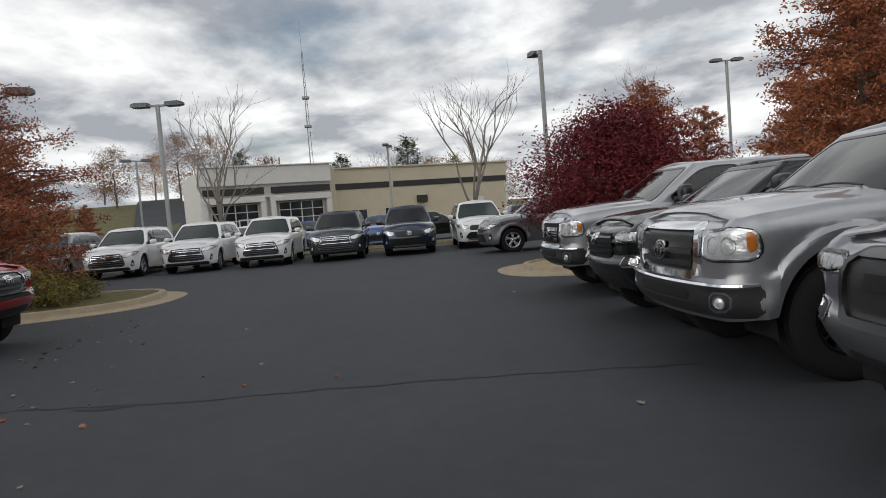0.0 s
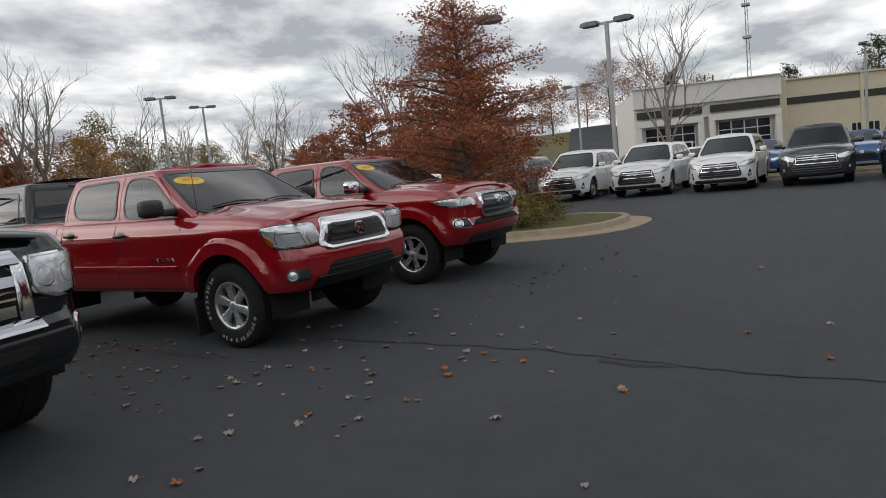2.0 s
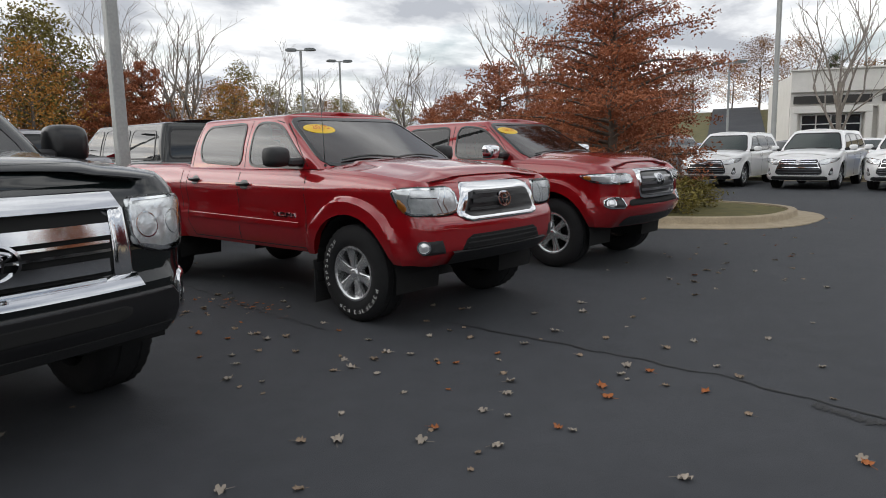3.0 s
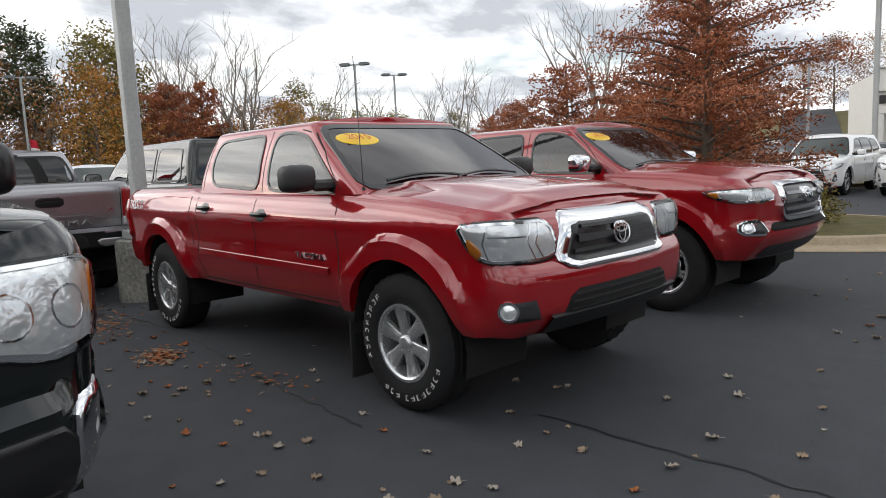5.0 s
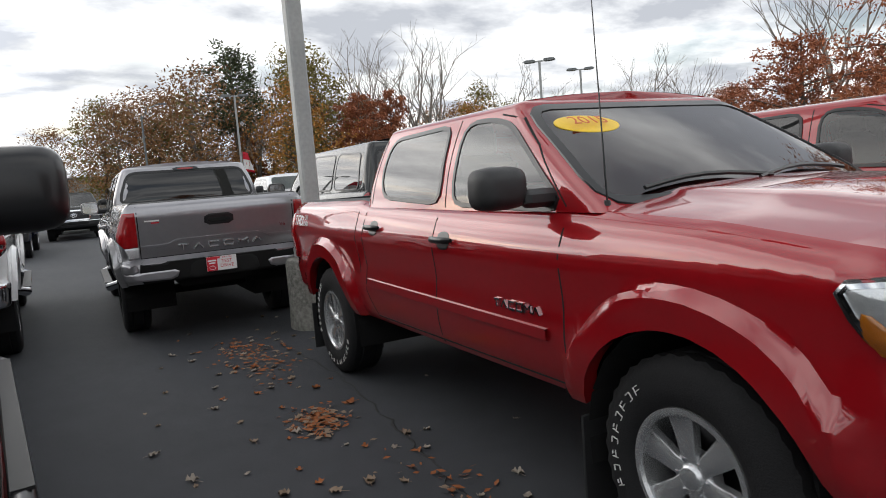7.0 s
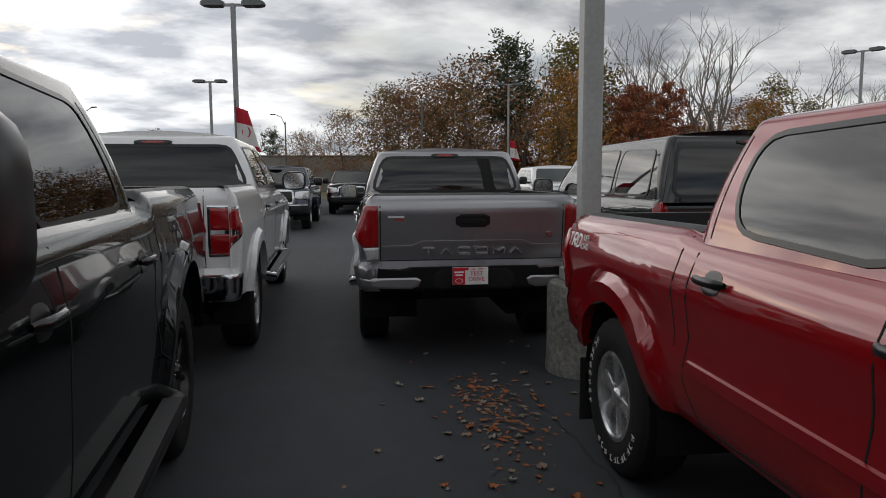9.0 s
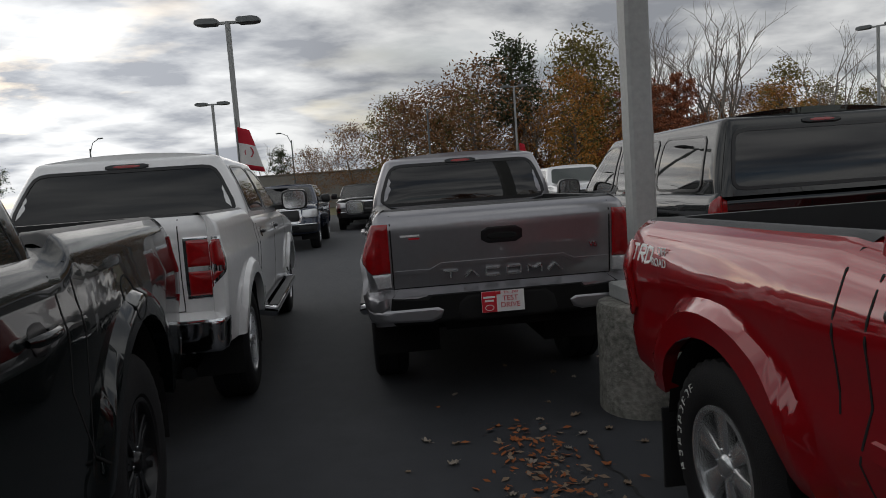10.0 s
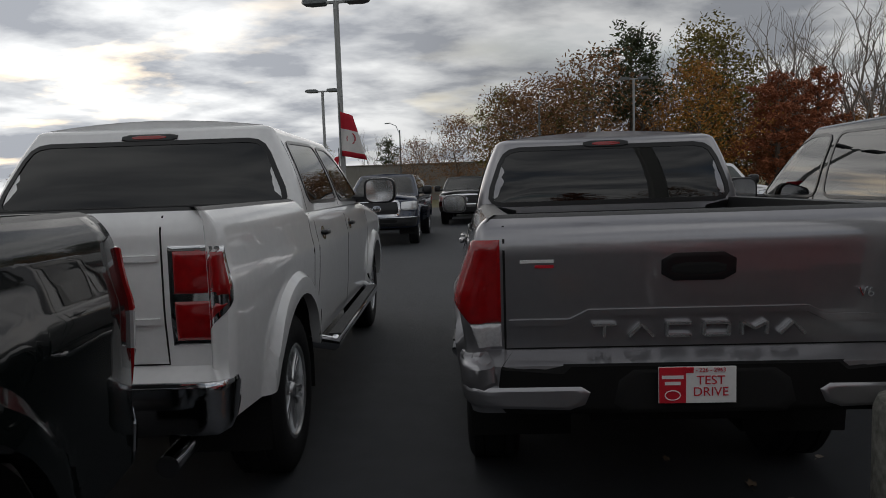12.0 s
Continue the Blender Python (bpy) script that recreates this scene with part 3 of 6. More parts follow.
def mirror(parent, shell, s, x, z, cap, size=(0.12, 0.24, 0.18)):
    for sg in (1, -1):
        b = Build()
        y = s["cabin"]["base"][2]
        b.box((x + 0.03, sg * (y + 0.04), z - size[2] * 0.28), (0.09, 0.16, 0.07), PLASTIC, 0.02)
        cy = sg * (y + 0.08 + size[1] / 2)
        rows = []
        for k, q in ((-0.5, 0.90), (-0.46, 0.97), (-0.1, 1.0), (0.2, 0.93), (0.42, 0.72), (0.5, 0.45)):
            turns = [2 * math.pi * (j + 0.5) / 24 for j in range(24)]
            pts = [(0.5 * math.copysign(abs(math.cos(a)) ** 0.5, math.cos(a)), 0.5 * math.copysign(abs(math.sin(a)) ** 0.55, math.sin(a))) for a in turns]
            rows.append([(x + k * size[0], cy + sg * u * size[1] * q, z + w * size[2] * q) for u, w in pts])
        b.grid(rows, cap, close=True)
        b.add(rows[-1], [list(range(len(rows[0])))], cap)
        face = [(x - 0.5 * size[0] + 0.004, cy + (p[1] - cy) * 0.94, z + (p[2] - z) * 0.94) for p in rows[0]]
        b.add(rows[0], [list(range(len(rows[0])))], PLASTIC)
        b.add([(p[0] - 0.007, p[1], p[2]) for p in face], [list(range(len(face)))], CHROME)
        b.make("wing_mirror", parent, 40)


def emblem(build, at, a, z, w, h, mat, depth=0.02):
    """A plain oval badge: an outer ring and a bar."""
    ring = [(a + w * math.cos(2 * math.pi * k / 24), z + h * math.sin(2 * math.pi * k / 24)) for k in range(24)]
    band(build, at, ring, 0.016, mat, depth, True, 0.02, -0.002)
    ring2 = [(a + w * 0.40 * math.cos(2 * math.pi * k / 20), z + h * 0.80 * math.sin(2 * math.pi * k / 20)) for k in range(20)]
    band(build, at, ring2, 0.012, mat, depth, True, 0.02, -0.002)
    band(build, at, [(a + w * 0.7 * math.cos(t), z + h * 0.35 + h * 0.28 * math.sin(t)) for t in np.linspace(0, 2 * math.pi, 17)[:-1]], 0.011, mat, depth, True, 0.02, -0.002)


def vehicle(name, s, mat, pose_m, label, category, group=""):
    """A whole vehicle from its measures s."""
    root = new(name)
    root.empty_display_size = 0.3
    shell, cabin = Shell(s), Cabin(s)
    lift = s.get("lift", 0.0)
    shell.panels(root, mat)
    far_off = s.get("plain", False)
    cabin.panels(root, mat, s.get("roof_mat"), far_off, s.get("res", 1.0) >= 1)
    interior(root, s)
    W = s["W"]
    for x in (0.0, -s["wb"]):
        for sg in (1, -1):
            wheel(root, x, sg * (s["track"] - s["tw"] / 2), s["tyre"], s["tyre"], s["tw"], s["rim"], s["wheel"], sg, s.get("wres", 1.0), s.get("letters", False))
    mx, mz = s["mirror"]
    mirror(root, shell, s, mx, mz, s.get("mirror_mat", mat), s.get("mirror_size", (0.13, 0.25, 0.19)))
    # door gaps, handles, mouldings
    for sg in (1, -1):
        at, cat = shell.at(sg), cabin.side(sg)
        seams = Build()
        for line in s["seams"]:
            band(seams, at, [(shell.s_x(x), z) for x, z in line], 0.009, GAP, 0.0012, False, 0.05, 0.004)
        for line in s.get("cab_seams", ()):
            band(seams, cat, line, 0.008, GAP, 0.0012, False, 0.05, 0.004)
        seams.make("panel_gap", root, 0)
        for x, z in s["handles"] if not far_off else ():
            h = Build()
            patch(h, at, [(shell.s_x(x + 0.06), z - 0.045), (shell.s_x(x - 0.06), z - 0.045), (shell.s_x(x - 0.06), z + 0.04), (shell.s_x(x + 0.06), z + 0.04)], s.get("cup_mat", SATIN), 0.002, 0.0, 0.006)
            rows = []
            for k in range(9):
                t = k / 8
                p = Vector(at(shell.s_x(x + 0.10 - 0.20 * t), z + 0.004, 0.012 + 0.026 * math.sin(math.pi * t) ** 0.5))
                r = 0.016 if 0 < k < 8 else 0.010
                rows.append([(p.x, p.y + sg * r * 0.7 * math.cos(q), p.z + r * math.sin(q)) for q in np.linspace(0, 2 * math.pi, 9)[:-1]])
            h.grid(rows, s.get("handle_mat", mat), close=True)
            h.make("door_handle", root, 50)
        if s.get("mould"):
            mo = Build()
            x0, x1, z0, z1 = s["mould"]
            band(mo, at, [(shell.s_x(x0), z0), (shell.s_x(x1), z1)], 0.055, mat, 0.014)
            mo.make("side_moulding", root, 30)
        if s.get("board"):
            bd = Build()
            bd.tube([(-shell.Ra - 0.08, sg * (W - 0.12), s["board"] + 0.06), (-shell.Ra - 0.16, sg * (W + 0.06), s["board"]), (-s["wb"] + shell.Ra + 0.16, sg * (W + 0.06), s["board"]), (-s["wb"] + shell.Ra + 0.08, sg * (W - 0.12), s["board"] + 0.06)], 0.045, s.get("board_mat", CHROME), 10)
            bd.box((-s["wb"] / 2, sg * (W + 0.06), s["board"] + 0.042), (s["wb"] - 2 * shell.Ra - 0.5, 0.08, 0.012), PLASTIC)
            bd.make("running_board", root, 40)
        if s.get("flaps"):
            for hub in (0.0, -s["wb"]):
                fl = Build()
                fl.box((hub - shell.Ra - 0.005, sg * (W - 0.13), s["tyre"] + lift - 0.11), (0.012, 0.26, 0.36), PLASTIC, 0.004)
                fl.make("mud_flap", root)
        # lamps
        for kind in ("headlight", "fog", "tail"):
            if kind not in s or (far_off and kind == "fog"):
                continue
            lamp = Build()
            at_k = at if kind != "tail" else (lambda a, z, d=0.0, at=at: at(shell.total - a, z, d))
            if kind == "headlight":
                o = s["headlight"]
                patch(lamp, at_k, o, SATIN, 0.004, 0.0, 0.004, 1)
                patch(lamp, at_k, inset(dense(o, 0.06), 0.012), s.get("lamp_in", BULB), 0.009, 0.003, 0.010, 1)
                ob = lamp.make("headlight", root)
                cx, cz = sum(p[0] for p in o) / len(o), sum(p[1] for p in o) / len(o)
                rb = min(0.06, (max(p[1] for p in o) - min(p[1] for p in o)) * 0.32)
                if far_off:
                    continue
                bulb = Build()
                band(bulb, at_k, inset(dense(rounded(o, 1), 0.05), 0.016), 0.016, CHROME, 0.013, True)
                for q in s.get("bulbs", (cx,)):
                    band(bulb, at_k, [(q + rb * math.cos(t), cz + rb * math.sin(t)) for t in np.linspace(0, 2 * math.pi, 17)[:-1]], 0.008, CHROME, 0.014, True, 0.03)
                    patch(bulb, at_k, [(q + rb * 0.85 * math.cos(t), cz + rb * 0.85 * math.sin(t)) for t in np.linspace(0, 2 * math.pi, 13)[:-1]], BULB, 0.012, 0.002, 0.004, 1)
                for line in s.get("facets", ()):
                    band(bulb, at_k, line, 0.009, CHROME, 0.016, False, 0.03)
                if "amber" in s:
                    patch(bulb, at_k, s["amber"], AMBER, 0.013, 0.004, 0.006, 1)
                if "drl" in s:
                    band(bulb, at_k, s["drl"], 0.022, CHROME, 0.014)
                bulb.make("reflector", ob)
                glass = Build()
                patch(glass, at_k, o, LENS, 0.020, 0.012, 0.014, 1)
                glass.make("lens", ob)
            elif kind == "fog":
                patch(lamp, at_k, s["fog"], PLASTIC, 0.005, 0.0, 0.012, s.get("fog_round", 1))
                if s.get("fog_trim"):
                    band(lamp, at_k, dense(rounded(s["fog"], 1), 0.05), 0.018, s["fog_trim"], 0.012, True)
                a, z = s["fog_lamp"]
                band(lamp, at_k, [(a + 0.046 * math.cos(t), z + 0.046 * math.sin(t)) for t in np.linspace(0, 2 * math.pi, 17)[:-1]], 0.014, CHROME, 0.014, True, 0.03)
                patch(lamp, at_k, [(a + 0.042 * math.cos(t), z + 0.042 * math.sin(t)) for t in np.linspace(0, 2 * math.pi, 13)[:-1]], BULB, 0.010, 0.008, 0.005, 1)
                lamp.make("fog_lamp", root)
            else:
                for o, mm in s["tail"]:
                    patch(lamp, at_k, o, mm, 0.016 if mm in (TAIL, TAILWHITE, AMBER) else 0.007, 0.004 if mm in (TAIL, TAILWHITE, AMBER) else 0.0, 0.010, s.get("tail_round", 1), 0.025)
                lamp.make("tail_light", root)
    # front: grille, bumper, badge
    at0 = shell.at(0)

    def whole(o):
        return o + [(-a, z) for a, z in o[::-1]]
    for spec in s["front_parts"]:
        b = Build()
        what, o, mm, depth = spec[:4]
        if what.startswith("ring"):
            band(b, at0, dense(rounded(whole(o), 1), 0.05), spec[4], mm, depth, True)
        elif what.startswith("bar"):
            for z, w, half in o:
                band(b, at0, [(-half, z), (half, z)], w, mm, depth, False, 0.08)
        elif what.startswith("pair"):
            patch(b, shell.at(1), o, mm, depth, spec[4] if len(spec) > 4 else 0.0, 0.012, 1)
            b.make(what.split(":")[1], root, 40)
            b = Build()
            patch(b, shell.at(-1), o, mm, depth, spec[4] if len(spec) > 4 else 0.0, 0.012, 1)
        else:
            patch(b, at0, whole(o), mm, depth, spec[4] if len(spec) > 4 else 0.0, 0.012, 1)
        b.make(what.split(":")[1], root, 40)
    if "badge" in s:
        b = Build()
        z, w, h, d = s["badge"]
        emblem(b, at0, 0, z, w, h, CHROME, d)
        b.make("badge", root, 40)
    at2 = shell.at(2)
    for spec in s.get("rear_parts", ()):
        b = Build()
        what, o, mm, depth = spec[:4]
        if what.startswith("ring"):
            band(b, at2, dense(rounded(whole(o), 1), 0.05), spec[4], mm, depth, True)
        elif what.startswith("line"):
            band(b, at2, o, spec[4], mm, depth, False, 0.05)
        elif what.startswith("pair"):
            patch(b, at2, o, mm, depth, spec[4] if len(spec) > 4 else 0.0, 0.012, 1)
            b.make(what.split(":")[1], root, 40)
            b = Build()
            patch(b, lambda a, z, d=0.0: at2(-a, z, d), o, mm, depth, spec[4] if len(spec) > 4 else 0.0, 0.012, 1)
        else:
            patch(b, at2, whole(o), mm, depth, spec[4] if len(spec) > 4 else 0.0, 0.012, 1)
        b.make(what.split(":")[1], root, 40)
    # wipers, high brake lamp
    wp = Build()
    cf = cabin.front()
    zb = s["cabin"]["z0"]
    for y0, y1 in ((-0.10, 0.55), (-0.62, -0.02)):
        wp.tube([cf(y0 + (y1 - y0) * k / 6, zb + 0.055 + 0.03 * math.sin(k / 6 * 3), 0.02) for k in range(7)], 0.009, SATIN, 5)
    if not far_off:
        wp.make("wiper", root)
    if s.get("brake_lamp"):
        bl = Build()
        cr = cabin.rear()
        z, half = s["brake_lamp"]
        patch(bl, cr, whole([(half, z - 0.022), (half, z + 0.022)]), SATIN, 0.012, 0.002, 0.006, 1)
        patch(bl, cr, whole([(half * 0.62, z - 0.014), (half * 0.62, z + 0.014)]), TAIL, 0.016, 0.002, 0.004, 1)
        bl.make("brake_lamp", root)
    root.matrix_world = pose_m
    tagged(root, label, category, group)
    return root, shell, cabin


# ---- vehicle measures ----
def changed(old, **values):
    s = dict(old)
    s.update(values)
    return s


COMPACT = dict(
    W=0.895, fo=0.84, wb=3.236, ro=0.90, tyre=0.385, tw=0.265, rim=0.212, track=0.895, wheel="six", letters=True, flaps=True,
    flare=0.050, lip=0.10, gap=0.085, bow=0.09, rcx=0.30, rcy=0.22, cowl=-0.42, cab_rear=-2.58, bed=0.82, crown=0.06,
    top=[(-4.2, 1.235), (-2.60, 1.25), (-2.56, 1.23), (-0.5, 1.205), (0.1, 1.175), (0.55, 1.125), (0.84, 1.085)],
    low=[(-4.2, 0.60), (-3.75, 0.52), (-2.6, 0.50), (-0.6, 0.50), (0.5, 0.50), (0.84, 0.48)],
    side=[(0.45, -0.10), (0.53, -0.045), (0.62, -0.018), (0.72, -0.002), (0.86, -0.004), (0.96, 0.010), (1.02, 0.020), (1.06, 0.015), (1.12, -0.006), (1.20, -0.035), (1.25, -0.05)],
    front=[(0.45, -0.16), (0.52, -0.06), (0.60, 0.0), (0.78, 0.0), (0.825, -0.02), (0.85, -0.055), (1.0, -0.075), (1.12, -0.13)],
    rear=[(0.5, -0.06), (0.57, 0.0), (0.74, 0.0), (0.755, -0.12), (1.25, -0.12)],
    cabin=dict(z0=1.195, z1=1.635, base=(-0.20, -2.57, 0.835), roof=(-1.02, -2.50, 0.665), bow=0.17, bow_t=0.03, dome=0.035, privacy=-1.5,
               windows=[("side", [(-0.60, 1.215), (-1.43, 1.235), (-1.47, 1.595), (-1.24, 1.592), (-1.06, 1.55), (-0.87, 1.42)]),
                        ("side", [(-1.58, 1.24), (-2.27, 1.275), (-2.34, 1.40), (-2.32, 1.585), (-1.64, 1.60)]),
                        ("front", [(0.775, 1.235), (0.635, 1.615)]), ("rear", [(0.72, 1.30), (0.60, 1.60)])]),
    seams=[[(-0.53, 1.19), (-0.56, 0.52)], [(-1.52, 1.21), (-1.54, 0.9), (-1.60, 0.52)], [(-2.46, 1.23), (-2.47, 0.85), (-2.52, 0.69), (-2.44, 0.54)], [(-2.585, 1.23), (-2.585, 0.80)], [(-0.56, 0.535), (-2.44, 0.535)]],
    cab_seams=[[(-1.51, 1.21), (-1.555, 1.63)], [(-2.45, 1.23), (-2.43, 1.60)], [(-0.57, 1.215), (-0.82, 1.46), (-1.0, 1.585), (-1.18, 1.62)]],
    handles=[(-1.42, 1.06), (-2.30, 1.092)], handle_mat=SATIN, mould=(-0.65, -2.46, 0.728, 0.750),
    mirror=(-0.71, 1.30), mirror_mat=PLASTIC, mirror_size=(0.13, 0.22, 0.165),
    headlight=[(0.475, 0.885), (0.60, 0.850), (0.96, 0.860), (1.05, 0.94), (1.10, 1.055), (0.95, 1.075), (0.52, 1.065)],
    amber=[(0.985, 0.87), (1.045, 0.945), (1.03, 1.0), (0.955, 0.93)], bulbs=(), facets=[[(0.60, 0.87), (0.645, 0.95), (0.60, 1.045)], [(0.655, 0.875), (0.70, 0.96), (0.655, 1.045)], [(0.93, 0.88), (0.955, 0.96), (0.93, 1.05)], [(0.70, 0.985), (0.93, 0.995)]], fog_round=0,
    fog=[(0.66, 0.585), (0.86, 0.575), (0.89, 0.675), (0.70, 0.685)], fog_lamp=(0.845, 0.635),
    tail=[([(0.70, 0.80), (0.98, 0.80), (1.0, 1.15), (0.72, 1.17)], TAIL), ([(0.72, 0.90), (0.80, 0.90), (0.80, 1.0), (0.72, 1.0)], TAILWHITE)],
    front_parts=[
        ("panel:grille", [(0.405, 0.828), (0.455, 0.865), (0.41, 0.95), (0.365, 1.03)], SATIN, 0.028),
        ("bar:grille_mesh", [(0.945, 0.045, 0.36), (0.885, 0.022, 0.40), (1.005, 0.022, 0.33)], PLASTIC, 0.040),
        ("panel:grille_frame", [(0.43, 0.80), (0.53, 0.86), (0.485, 0.95), (0.42, 1.09)], CHROME, 0.020, 0.004),
        ("panel:intake", [(0.52, 0.56), (0.44, 0.70)], GAP, 0.006), ("bar:intake_bars", [(0.60, 0.012, 0.46), (0.64, 0.012, 0.45), (0.675, 0.012, 0.43)], PLASTIC, 0.012),
        ("bar:lower_bar", [(0.535, 0.12, 0.60)], PLASTIC, 0.030)],
    badge=(0.945, 0.075, 0.055, 0.055),
    rear_parts=[("pair:bumper", [(0.30, 0.57), (0.85, 0.57), (0.85, 0.72), (0.34, 0.72)], CHROME, 0.008), ("panel:step", [(0.30, 0.60), (0.30, 0.735)], PLASTIC, 0.006)],
    brake_lamp=(1.632, 0.14))

NEWER = changed(
    COMPACT, letters=False, flaps=False, wheel="twin", wres=0.6, rim=0.228, fo=0.86, ro=1.14, bow=0.15, track=0.89, mirror_mat=CHROME, handle_mat=CHROME, mould=None,
    top=[(-4.5, 1.30), (-2.64, 1.30), (-2.58, 1.245), (-0.5, 1.215), (0.1, 1.19), (0.55, 1.14), (0.86, 1.09)],
    front=[(0.40, -0.22), (0.50, -0.10), (0.60, -0.02), (0.66, 0.01), (0.72, 0.01), (0.77, -0.03), (0.95, -0.03), (1.02, -0.06), (1.12, -0.15)],
    rear=[(0.5, -0.06), (0.62, 0.0), (0.78, 0.0), (0.80, -0.10), (0.88, -0.08), (1.18, -0.05), (1.22, -0.045), (1.33, -0.07)],
    low=[(-4.5, 0.62), (-3.75, 0.52), (-2.6, 0.50), (-0.6, 0.50), (0.5, 0.48), (0.86, 0.46)],
    headlight=[(0.50, 0.965), (0.70, 0.93), (1.02, 0.945), (1.18, 1.00), (1.20, 1.035), (0.95, 1.055), (0.55, 1.05)],
    facets=(), fog_round=1, amber=[(1.06, 0.965), (1.16, 1.0), (1.15, 1.03), (1.06, 1.035)], bulbs=(0.82, 0.68), drl=[(0.55, 0.958), (0.70, 0.940), (0.95, 0.950)],
    fog=[(0.66, 0.68), (0.92, 0.69), (0.93, 0.79), (0.70, 0.80)], fog_lamp=(0.85, 0.74), fog_trim=CHROME,
    tail_round=0,
    tail=[([(0.73, 0.935), (0.87, 0.935), (0.93, 1.02), (0.94, 1.21), (0.90, 1.25), (0.73, 1.25)], TAIL), ([(0.73, 0.84), (0.85, 0.84), (0.87, 0.93), (0.73, 0.93)], TAILWHITE)],
    front_parts=[
        ("panel:grille", [(0.38, 0.80), (0.43, 0.86), (0.38, 1.04), (0.30, 1.06)], SATIN, 0.012),
        ("bar:grille_bars", [(0.99, 0.032, 0.36), (0.925, 0.032, 0.39), (0.86, 0.032, 0.39)], GREYP, 0.028),
        ("ring:grille_frame", [(0.40, 0.785), (0.45, 0.86), (0.40, 1.055), (0.30, 1.075)], CHROME, 0.036, 0.035),
        ("panel:intake", [(0.62, 0.70), (0.58, 0.765)], GAP, 0.006),
        ("panel:lower_lip", [(0.66, 0.47), (0.60, 0.58)], PLASTIC, 0.012)],
    badge=(0.965, 0.08, 0.06, 0.046),
    rear_parts=[
        ("pair:bumper", [(0.44, 0.615), (0.95, 0.635), (0.99, 0.705), (0.40, 0.705)], GUNMETAL, 0.020), ("pair:bumper_corner", [(0.75, 0.69), (1.0, 0.69), (1.0, 0.82), (0.75, 0.82)], GUNMETAL, 0.018),
        ("panel:bumper_step", [(0.76, 0.600), (0.73, 0.822)], UNLIT, 0.012), ("panel:plate_recess", [(0.34, 0.60), (0.30, 0.77)], GAP, 0.016),
        ("panel:tailgate_handle", [(0.135, 1.08), (0.135, 1.185)], SATIN, 0.006), ("panel:handle_recess", [(0.10, 1.10), (0.10, 1.15)], GAP, 0.009),
        ("line:tailgate_gap", [(-0.715, 1.30), (-0.715, 0.825), (0.715, 0.825), (0.715, 1.30)], GAP, 0.002, 0.011),
        ("line:tailgate_crease", [(-0.70, 0.93), (-0.47, 0.93), (-0.40, 0.965), (0.40, 0.965), (0.47, 0.93), (0.70, 0.93)], GUNMETAL, 0.010, 0.03)])

